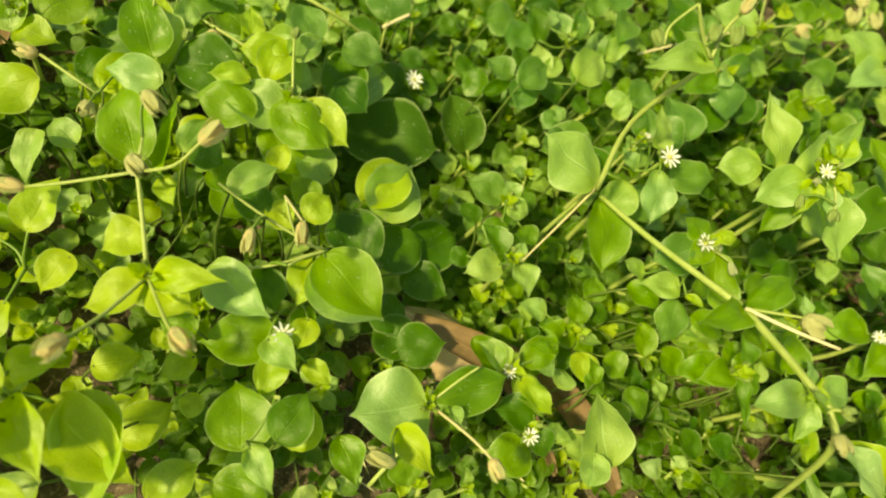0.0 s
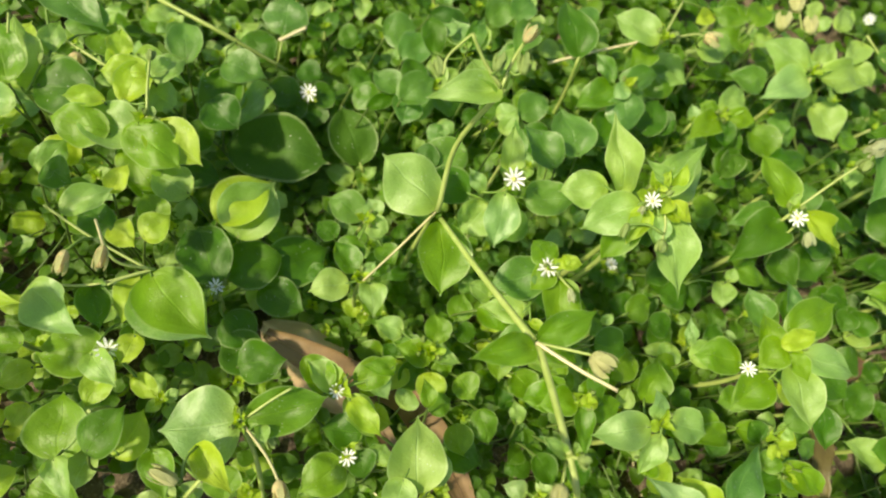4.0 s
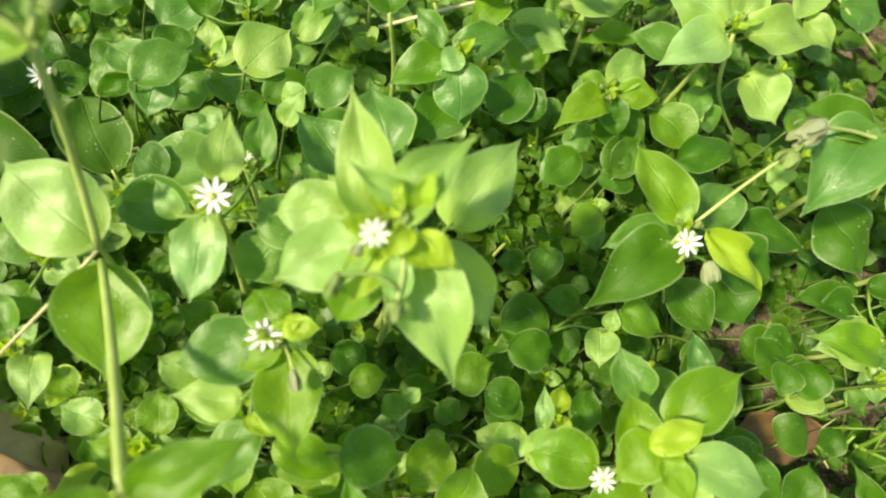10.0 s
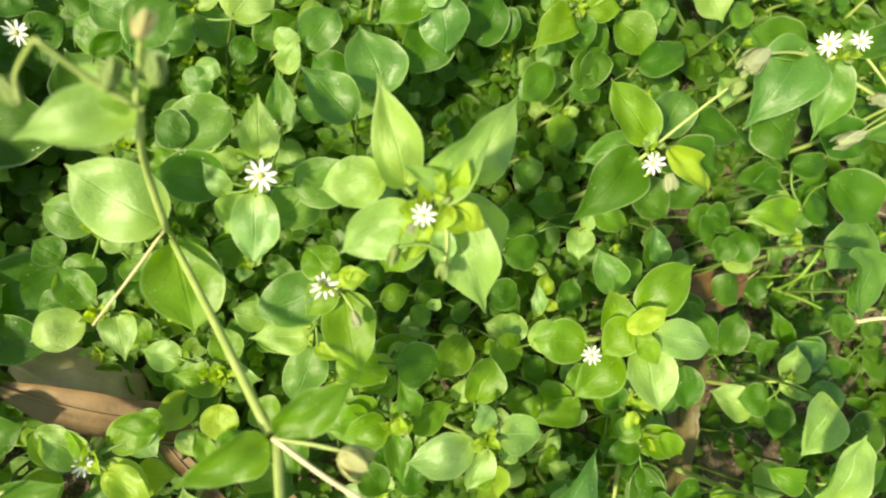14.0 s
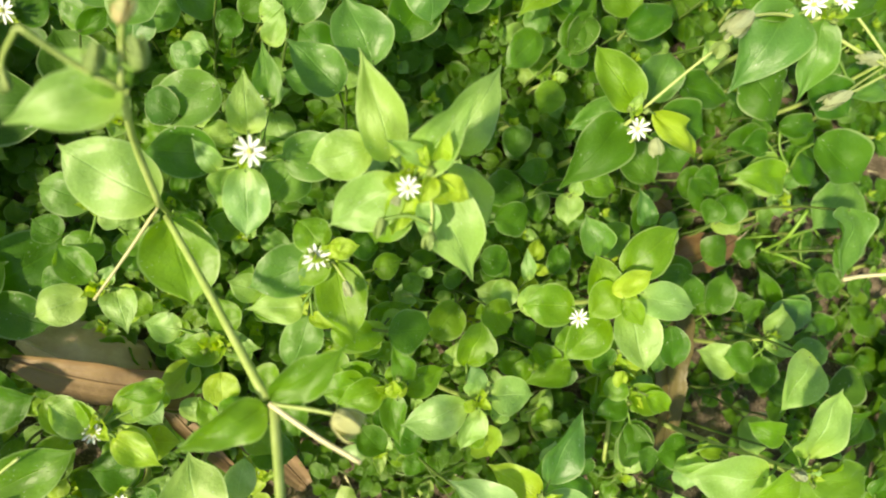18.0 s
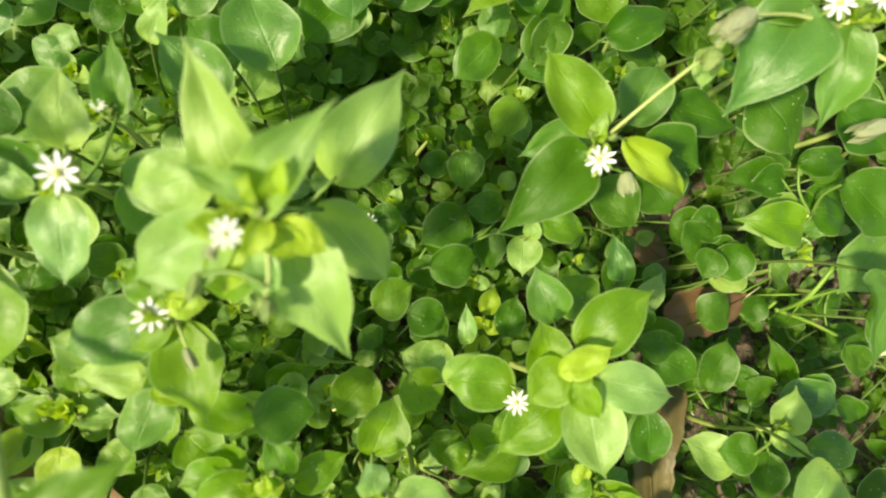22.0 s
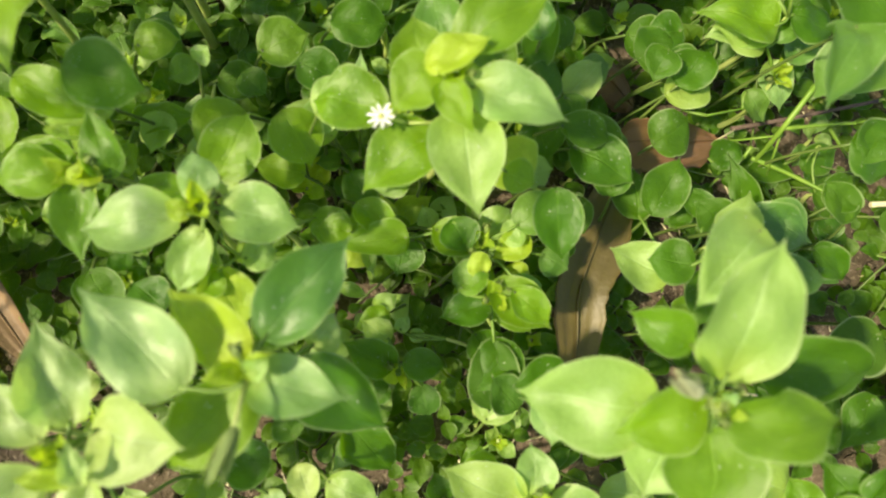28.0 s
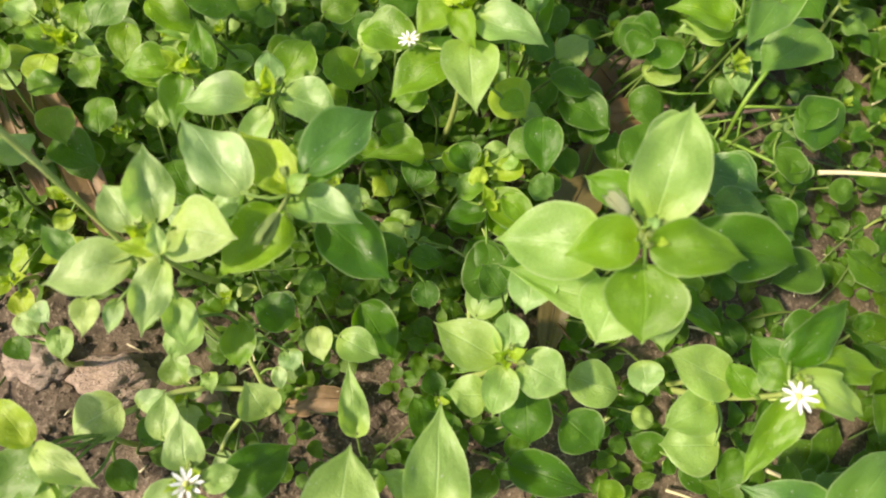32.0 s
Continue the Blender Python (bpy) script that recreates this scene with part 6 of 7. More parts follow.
p = plant("mixed weed leaves at the back of the bed", 9, 170, 12.4, 163.7, 28.0)
leaf(p, -16.3, 147.3, 34.0, 27.3, 8.2, 99, 8, 8, 1)
leaf(p, 17.7, 169.2, 26.0, 31.2, 18.2, -88, -7, -6, 2)
leaf(p, 35.7, 168.0, 20.0, 24.7, 11.9, -115, -5, -11, 1)
leaf(p, 48.5, 212.1, 20.0, 11.8, 6.2, 28, 10, 18, 1)
leaf(p, -11.3, 159.1, 40.0, 22.5, 9.4, -24, -5, 10, 1)
leaf(p, -4.3, 144.8, 38.0, 12.0, 13.0, -21, -10, 9, 1)
leaf(p, -17.3, 137.9, 36.0, 9.0, 7.8, 40, 0, 17, 1)
leaf(p, -4.0, 116.9, 30.0, 17.0, 12.0, -59, -14, -3)
leaf(p, -33.3, 106.5, 36.0, 15.5, 11.1, 65, 0, 16, 1)
leaf(p, 92.1, 162.2, 36.0, 20.1, 14.6, 43, 0, 11)
leaf(p, 97.0, 167.9, 30.0, 13.2, 14.3, -106, -9, -4)
leaf(p, 21.6, 200.0, 12.0, 17.1, 17.5, -45, -7, 8, 2)
leaf(p, 46.1, 189.0, 8.0, 11.8, 12.8, -21, 0, 14, 2)
leaf(p, 35.3, 177.1, 8.0, 14.6, 15.8, -22, -8, 12, 2)
leaf(p, 71.1, 178.7, 16.0, 12.6, 13.6, 41, 0, 13, 2)
leaf(p, 62.1, 207.7, 14.0, 10.9, 11.8, -5, 0, 17, 2)
leaf(p, 82.4, 168.9, 20.0, 13.0, 13.3, 148, 0, -13)
leaf(p, 83.5, 204.2, 24.0, 16.9, 18.2, 24, 0, 17)
leaf(p, 92.5, 191.6, 26.0, 18.4, 15.4, 50, 6, 11)

p = plant("sunlit chickweed with many yellowish-green leaves", -60, 67, -55.3, 66.3, 34.0)
leaf(p, -5.8, 123.8, 44.0, 23.7, 17.8, -25, -5, 13, 5)
leaf(p, -12.1, 121.8, 44.0, 20.2, 15.1, 176, 0, -14)
leaf(p, -14.8, 132.5, 46.0, 14.1, 7.6, -179, -0, -15, 4)
leaf(p, -2.8, 146.7, 46.0, 17.8, 13.5, -174, -4, -16, 4)
leaf(p, -45.5, 132.7, 48.0, 24.7, 16.4, 111, 15, -2, 5)
leaf(p, -24.7, 101.5, 34.0, 13.3, 12.6, -17, -4, 11)
leaf(p, -3.5, 96.9, 48.0, 11.1, 7.7, 75, 12, 1, 4)
leaf(p, -10.7, 90.1, 30.0, 15.8, 14.6, 148, 5, -9, 5)
leaf(p, 8.5, 83.6, 44.0, 11.6, 11.9, 46, 9, 4, 4)
leaf(p, -3.4, 88.4, 40.0, 11.2, 10.1, -37, -5, 9, 4)

p = plant("pale chickweed leaves at the edge of the carpet", -97, 95, -100.4, 96.4, 26.0)
leaf(p, -99.7, 128.1, 34.0, 11.7, 8.9, -160, -10, -16, 1)
leaf(p, -112.9, 106.8, 28.0, 12.7, 6.8, 81, 0, 12, 1)
leaf(p, -112.8, 110.3, 26.0, 9.6, 6.8, -124, -0, -15, 1)
leaf(p, -110.5, 87.0, 28.0, 19.2, 9.3, -71, -6, -7, 1)
leaf(p, -89.8, 76.2, 28.0, 15.0, 9.7, -142, 0, -12, 1)
leaf(p, -78.8, 79.4, 26.0, 13.9, 8.4, 178, 0, -8)
leaf(p, -106.0, 55.9, 24.0, 14.2, 11.7, -15, 0, 3, 2)
leaf(p, -98.2, 90.2, 22.0, 9.7, 8.8, -15, 0, 7)
leaf(p, -111.3, 139.0, 28.0, 9.3, 9.6, 174, 0, -13, 4)
leaf(p, -96.0, 120.2, 26.0, 9.7, 7.1, -122, 0, -14)
leaf(p, -109.3, 105.5, 22.0, 9.8, 7.3, -105, 0, -12, 1)
leaf(p, -84.6, 56.3, 20.0, 8.6, 8.4, -110, 0, -9, 2)
leaf(p, -122.6, 132.4, 26.0, 9.3, 8.9, 135, 12, -2, 1)
leaf(p, -127.5, 151.9, 28.0, 8.7, 8.1, 53, 0, 18, 1)

p = plant("tall chickweed with upright leaves behind the pods", -36, 133, -41.8, 133.1, 42.0)
leaf(p, -92.0, 142.3, 36.0, 21.5, 12.8, 105, 5, 4, 1)
leaf(p, -104.6, 149.0, 30.0, 10.7, 9.2, -158, 0, -17, 4)
leaf(p, -44.1, 134.9, 42.0, 30.6, 18.8, 107, 4, -1, 1)
leaf(p, -60.1, 122.5, 40.0, 18.4, 11.6, 59, 6, 11, 4)
leaf(p, -9.7, 135.1, 44.0, 19.4, 12.8, 71, 6, 4, 4)
leaf(p, -2.7, 145.7, 46.0, 16.2, 10.7, 42, 0, 11, 1)
leaf(p, -30.8, 139.9, 40.0, 18.3, 11.4, 71, 0, 7, 2)
leaf(p, -38.9, 151.6, 42.0, 14.4, 8.8, 91, 8, 2, 1)
leaf(p, -68.7, 129.1, 34.0, 15.0, 11.3, 61, 8, 12, 2)
leaf(p, -29.6, 106.6, 40.0, 11.4, 12.3, -24, 0, 11, 2)
stalk(p, 0.6, 0, (1.0, 120.4, 40.0), (-1.0, 137.1, 48.0), (-1.9, 149.3, 52.0))
pod(p, -1.9, 148.8, 52.0, 4.7, 4.6, 86, 25, 3)
pod(p, -37.4, 142.3, 48.0, 4.5, 4.5, 71, 26, 3)

p = plant("shaded chickweed leaves below the tall stalks", 6, 56, 8.7, 57.2, 36.0)
leaf(p, 13.7, 67.2, 46.0, 27.4, 23.4, -41, -4, 9, 1)
leaf(p, 22.9, 93.8, 30.0, 25.5, 19.4, -65, 0, 9, 2)
leaf(p, -15.7, 87.2, 50.0, 17.1, 9.5, 37, 7, 8, 1)
leaf(p, -3.3, 87.3, 40.0, 13.1, 12.6, 161, 0, -10, 2)
leaf(p, 6.6, 14.4, 40.0, 16.3, 14.2, 56, 7, -2, 2)
leaf(p, -0.4, 12.1, 44.0, 14.3, 8.0, -59, 0, 2, 1)
leaf(p, -17.6, 27.8, 30.0, 7.6, 7.5, -108, 0, -1)
leaf(p, -42.8, 24.1, 50.0, 30.3, 16.6, -73, -4, -3, 5)
leaf(p, -51.3, 2.6, 40.0, 16.7, 9.4, -157, -0, -1, 1)
leaf(p, -67.5, 7.3, 48.0, 17.9, 17.6, -139, -0, -5, 1)
leaf(p, 0.3, 43.7, 40.0, 14.3, 10.0, -44, 0, 5, 1)
leaf(p, 12.6, 50.9, 40.0, 10.2, 9.4, -106, -0, 2)
leaf(p, -19.7, 45.0, 40.0, 11.0, 8.8, 168, 0, -5)
leaf(p, -36.0, 16.0, 40.0, 8.2, 8.9, -126, 0, -3, 1)

p = plant("young chickweed leaves at the foot of the stones", 134, -40, 140.0, -38.9, 20.0)
leaf(p, 139.4, -32.9, 24.0, 9.7, 7.5, -74, -12, -12, 1)
leaf(p, 165.3, -51.4, 20.0, 9.0, 6.8, 40, 13, 6, 1)
leaf(p, 166.3, -60.8, 14.0, 10.7, 9.3, 50, 11, 6, 2)
leaf(p, 129.6, -31.8, 28.0, 8.2, 6.9, -27, 0, -5, 1)
leaf(p, 134.1, -28.2, 30.0, 7.0, 6.0, -34, 0, -6)
leaf(p, 127.7, -37.9, 24.0, 7.9, 6.7, -46, -15, -9, 2)
leaf(p, 159.5, -68.1, 12.0, 10.5, 8.4, -43, -11, -9, 2)

p = plant("shaded round chickweed leaves between the big tops", 277, 52, 279.9, 47.1, 30.0)
leaf(p, 256.0, 76.5, 40.0, 13.3, 14.3, 133, 9, -13)
leaf(p, 264.2, 73.1, 38.0, 10.8, 11.1, 54, 11, 6, 2)
leaf(p, 274.6, 75.7, 34.0, 14.2, 10.7, 48, 8, 7, 1)
leaf(p, 278.2, 70.2, 30.0, 16.9, 14.5, -39, -7, 15)
leaf(p, 263.7, 53.4, 32.0, 8.7, 9.3, 17, 0, 12, 1)
leaf(p, 255.0, 37.5, 28.0, 10.7, 10.4, 44, 0, 6, 1)
leaf(p, 248.8, 29.3, 26.0, 9.7, 10.3, 47, 0, 6, 1)
leaf(p, 261.8, 29.5, 26.0, 7.8, 8.4, -39, 0, 10)
leaf(p, 275.0, 34.6, 24.0, 7.3, 7.9, 43, 0, 4, 2)
leaf(p, 298.4, 92.8, 26.0, 14.3, 15.4, 31, 0, 11, 2)
leaf(p, 307.1, 82.9, 26.0, 15.7, 13.4, 24, 0, 11, 1)
leaf(p, 305.2, 68.9, 22.0, 13.8, 14.9, 35, 8, 7, 2)
leaf(p, 324.0, 45.1, 34.0, 20.5, 15.6, -13, 0, 14)
leaf(p, 353.7, 52.1, 30.0, 13.0, 11.8, 50, 0, -4)
leaf(p, 353.3, 67.9, 40.0, 19.4, 18.6, -11, -6, 17, 2)
leaf(p, 376.2, 52.2, 24.0, 8.6, 9.3, -19, 0, 16, 2)
leaf(p, 356.0, 0.4, 40.0, 16.9, 11.9, -120, -14, 11, 2)

p = plant("low chickweed with an open white flower beside the dark plantain leaf", 56, 175, 51.9, 175.4, 4.0)
flower(p, 52.1, 176.0, 9.0, 10.0, -77, 17)
leaf(p, 50.3, 174.1, 4.0, 13.8, 14.7, -145, -8, -14, 2)
leaf(p, 54.4, 175.9, 4.0, 13.0, 14.0, 33, 0, 14, 2)
leaf(p, 55.9, 174.3, 2.0, 10.7, 11.6, -83, -22, -1, 2)

p = plant("low chickweed shoot with a small white flower in the shade", 189, 102, 194.9, 104.7, 15.0)
flower(p, 194.7, 106.0, 20.0, 7.0, -109, 4)
leaf(p, 196.2, 104.6, 15.0, 10.3, 10.7, -76, 0, 2, 2)
leaf(p, 193.5, 104.7, 15.0, 9.2, 10.0, -164, -6, -3, 2)
leaf(p, 197.1, 106.5, 15.0, 9.4, 10.2, 16, 6, 3, 2)

p = plant("slim chickweed shoot with a half-closed white flower", 129, 125, 131.8, 128.5, 56.0)
flower(p, 132.9, 128.6, 61.0, 3.7, -53, 9)
leaf(p, 130.9, 128.6, 54.0, 5.1, 5.5, 160, 23, -4)
leaf(p, 132.3, 128.6, 54.0, 6.7, 6.2, 26, 17, 8, 1)

p = plant("small chickweed sprig with a tiny white flower", -75, 140, -71.3, 135.8, 25.0)
flower(p, -70.4, 134.6, 30.0, 5.0, -67, 17)
leaf(p, -72.1, 134.8, 25.0, 6.6, 7.1, 177, 0, -14)
leaf(p, -70.0, 135.3, 25.0, 7.0, 7.6, -6, 0, 13, 1)

p = plant("chickweed with hairy buds on long stalks", 360, 133, 364.1, 138.8, 62.0)
stalk(p, 0.45, 0, (364.1, 138.4, 62.0), (353.3, 139.2, 64.0), (348.4, 138.9, 65.0))
pod(p, 353.8, 138.9, 64.0, 8.4, 5.1, -179, 7, 4)
stalk(p, 0.6, 0, (353.2, 161.6, 58.0), (359.2, 150.1, 60.0), (364.1, 138.8, 62.0))
stalk(p, 0.45, 0, (367.8, 138.3, 60.0), (351.5, 131.2, 62.0), (339.6, 125.8, 64.0))
pod(p, 339.9, 125.3, 64.0, 11.7, 5.6, -160, 10, 4)
pod(p, 364.4, 130.5, 58.0, 7.1, 7.0, -73, -16, 4)
pod(p, 335.0, 118.3, 36.0, 3.3, 3.4, -43, 18, 3)
leaf(p, 336.9, 113.9, 40.0, 12.8, 11.1, 25, 9, -2)
leaf(p, 338.7, 111.0, 36.0, 15.5, 12.9, -41, -7, 15)
leaf(p, 335.5, 103.7, 34.0, 20.0, 16.0, -172, -6, -2, 1)
leaf(p, 334.5, 125.2, 30.0, 8.6, 9.2, -124, 0, 10)
leaf(p, 312.1, 103.0, 26.0, 12.4, 12.8, -163, -9, 0, 2)
leaf(p, 343.4, 95.4, 24.0, 8.2, 7.7, -100, -14, 16)
leaf(p, 307.4, 94.2, 26.0, 11.3, 11.6, -26, 0, 9)
leaf(p, 361.2, 149.6, 40.0, 14.8, 15.9, -117, -16, 12, 2)
leaf(p, 378.9, 142.8, 44.0, 19.4, 8.4, -162, -6, -2)

p = plant("chickweed stalks beside the reddish dead leaf", 370, 77, 365.1, 75.9, 14.0)
leaf(p, 334.7, 88.4, 22.0, 12.4, 8.1, -46, -19, 19)
leaf(p, 362.1, 69.3, 10.0, 13.5, 10.7, 36, 9, -4, 2)
leaf(p, 330.8, 68.5, 10.0, 11.5, 10.6, 42, 10, -4, 2)
leaf(p, 351.8, 105.8, 20.0, 12.5, 8.2, -67, -19, 20, 2)
leaf(p, 297.8, 103.3, 20.0, 13.2, 14.3, -18, 0, 15, 2)
leaf(p, 311.4, 85.9, 18.0, 12.3, 10.9, 48, 9, -2)
leaf(p, 306.3, 59.2, 10.0, 8.0, 8.6, -22, 0, 10, 2)
leaf(p, 314.4, 48.8, 12.0, 11.0, 9.6, 33, 0, -3)
leaf(p, 357.2, 56.3, 8.0, 5.8, 6.3, 44, 0, -8, 2)
leaf(p, 364.2, 61.5, 12.0, 14.8, 11.7, -24, -8, 14)
leaf(p, 357.8, 71.4, 8.0, 20.3, 10.9, -163, 6, -2, 2)
stalk(p, 0.35, 3, (320.5, 78.3, 24.0), (337.8, 84.1, 20.0), (357.4, 91.0, 12.0))
stalk(p, 0.25, 2, (337.4, 79.6, 12.0), (316.7, 66.1, 8.0), (313.0, 61.2, 4.0))
stalk(p, 0.35, 3, (343.3, 75.7, 26.0), (351.0, 63.8, 6.0))
stalk(p, 0.4, 3, (347.8, 76.1, 20.0), (336.7, 76.5, 10.0))

p = plant("cluster of young yellowish leaves inside the large pale top", 174, 96, 168.0, 97.4, 99.0)
leaf(p, 166.3, 95.0, 97.0, 13.1, 8.1, -112, -32, -1, 4)
leaf(p, 169.7, 95.5, 100.0, 9.7, 5.7, -26, -18, 10, 4)
leaf(p, 167.2, 98.8, 103.0, 7.4, 4.7, 68, 43, 1, 4)
leaf(p, 164.4, 96.2, 101.0, 6.3, 4.5, 179, 28, -11, 4)
leaf(p, 169.3, 92.2, 99.0, 9.7, 6.0, -77, -24, 6, 1)
pod(p, 162.9, 93.2, 101.0, 2.9, 2.8, -116, 0, 4)
pod(p, 170.0, 97.3, 103.0, 2.9, 2.6, 53, 43, 3)

# ---- smaller plants that fill the carpet ----
FILL = random.Random(23)


def bare(x, y):
    """How open the soil lies: 0 under the carpet, 1 where it shows."""
    b = 0.78 * math.exp(-((x - 0.22) ** 2 / 0.075 ** 2 + (y + 0.062) ** 2 / 0.034 ** 2))
    if y < 0.0 and x < 0.17:
        b = max(b, min(1, -y * 40) * min(1, (x + 0.02) * 30))
    b = max(b, 0.4 * math.exp(-((x - 0.285) ** 2 / 0.03 ** 2 + (y - 0.03) ** 2 / 0.05 ** 2)))
    b = max(b, 0.40 * math.exp(-((x - 0.352) ** 2 / 0.042 ** 2 + (y - 0.062) ** 2 / 0.050 ** 2)))
    b = max(b, 0.92 * math.exp(-((x - 0.310) ** 2 / 0.022 ** 2 + (y - 0.068) ** 2 / 0.016 ** 2)))
    return max(b, 0.7 * math.exp(-((x - 0.055) ** 2 / 0.03 ** 2 + (y - 0.045) ** 2 / 0.03 ** 2)))


def canopy(x, y):
    """Height of the small plants' tops above the soil, in millimetres."""
    return 24 + 12 * noise.noise((x * 13, y * 13, 3.0)) + 15 * min(1, max(0, (y - 0.11) * 9)) - 8 * min(1, max(0, (0.03 - y) * 18)) - 13 * min(1, max(0, (x - 0.265) * 25)) * min(1, max(0, (0.14 - y) * 25))


def sprig(x, y, top, size, label):
    """A small shoot: crossed pairs of leaves up a thin stem, the youngest on top."""
    tilt_az, tilt = FILL.uniform(0, 360), FILL.uniform(0, 0.45)
    dx, dy = math.cos(radians(tilt_az)) * tilt * top, math.sin(radians(tilt_az)) * tilt * top
    z0 = ground_height(x, y) / MM
    cx, cy, cz = x / MM + dx, y / MM + dy, z0 + top
    g = plant(label, x / MM, y / MM, cx, cy, cz, "small chickweed shoots")
    pairs = 3 if top > 18 else 2
    az = FILL.uniform(0, 180)
    # tint by place: sunlight painted in on the left, shade on the right
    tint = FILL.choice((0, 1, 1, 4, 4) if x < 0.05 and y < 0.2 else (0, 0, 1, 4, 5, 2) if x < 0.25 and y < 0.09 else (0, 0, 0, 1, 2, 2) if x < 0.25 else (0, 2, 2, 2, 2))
    for k in range(pairs):
        f = 1 - 0.34 * k * FILL.uniform(0.7, 1.2)
        px, py, pz = x / MM + dx * f, y / MM + dy * f, z0 + top * f
        ln = size * (0.62, 1.0, 0.95)[k] * FILL.uniform(0.85, 1.15)
        for s in (0, 180):
            a = az + 90 * k + s + FILL.uniform(-18, 18)
            el = FILL.uniform(-4, 26) - 5 * k + (16 if k == 0 else 0)
            out = 0.12 * ln if k == 0 else 0.32 * ln
            bx, by = px + math.cos(radians(a)) * out, py + math.sin(radians(a)) * out
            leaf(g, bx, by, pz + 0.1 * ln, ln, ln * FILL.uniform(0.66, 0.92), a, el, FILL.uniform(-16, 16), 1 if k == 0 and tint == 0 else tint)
    if top > 13:
        for i in range(4):
            a = az + 45 + 90 * i + FILL.uniform(-20, 20)
            ln = FILL.uniform(2.6, 4.6)
            leaf(g, cx + 0.6 * math.cos(radians(a)), cy + 0.6 * math.sin(radians(a)), cz + 1.4, ln, ln * FILL.uniform(0.5, 0.66), a, FILL.uniform(40, 70), FILL.uniform(-15, 15), 4)
    return g


def crown_tips(g):
    """The growing point of a shoot: tiny upright leaves round a few green buds."""
    c = g.crown / MM
    az = FILL.uniform(0, 360)
    for i in range(4):
        a = az + 90 * i + FILL.uniform(-20, 20)
        ln = FILL.uniform(4.5, 7.5) if i % 2 else FILL.uniform(3.0, 5.0)
        leaf(g, c.x + 0.9 * math.cos(radians(a)), c.y + 0.9 * math.sin(radians(a)), c.z + 0.8, ln, ln * FILL.uniform(0.5, 0.65), a, FILL.uniform(38, 68), FILL.uniform(-15, 15), 4)
    for i in range(FILL.choice((1, 2, 2, 3))):
        a = az + 45 + 120 * i + FILL.uniform(-25, 25)
        ln = FILL.uniform(2.4, 3.8)
        pod(g, c.x + 2.4 * math.cos(radians(a)), c.y + 2.4 * math.sin(radians(a)), c.z + FILL.uniform(1.0, 3.0), ln, ln * 0.8, a, FILL.uniform(30, 75), 3)


for g in list(PLANTS):
    if sum((b - g.crown).length < 0.011 for b, _ in g.twigs) >= 3:
        crown_tips(g)

LABELS = ("small chickweed shoot with oval green leaves", "low chickweed shoot in the carpet of weeds", "young chickweed shoot with round leaves")
spots = []
tries = 0
while len(spots) < 320 and tries < 30000:
    tries += 1
    x, y = FILL.uniform(-0.13, 0.43), FILL.uniform(-0.09, 0.30)
    if FILL.random() < bare(x, y) or ((x - 0.15) / 0.29) ** 2 + ((y - 0.1) / 0.2) ** 2 > 1 or any((x - a) ** 2 + (y - b) ** 2 < 0.0145 ** 2 for a, b in spots):
        continue
    spots.append((x, y))
LANDMARKS = [b.copy() for g in PLANTS for b, _ in g.twigs] + [b for g in PLANTS for b in g.tips]
for x, y in spots:
    top = max(8, canopy(x, y) * FILL.uniform(0.55, 1.2))
    above = [b.z for b in LANDMARKS if (b.x - x) ** 2 + (b.y - y) ** 2 < 0.015 ** 2]
    if above:
        top = min(top, (min(above) - ground_height(x, y)) / MM - 6)
    if top < 6:
        continue
    sprig(x, y, top, FILL.uniform(8.5, 12.0) + 3.5 * min(1, max(0, (y - 0.06) * 9)), FILL.choice(LABELS))

grow_stems()


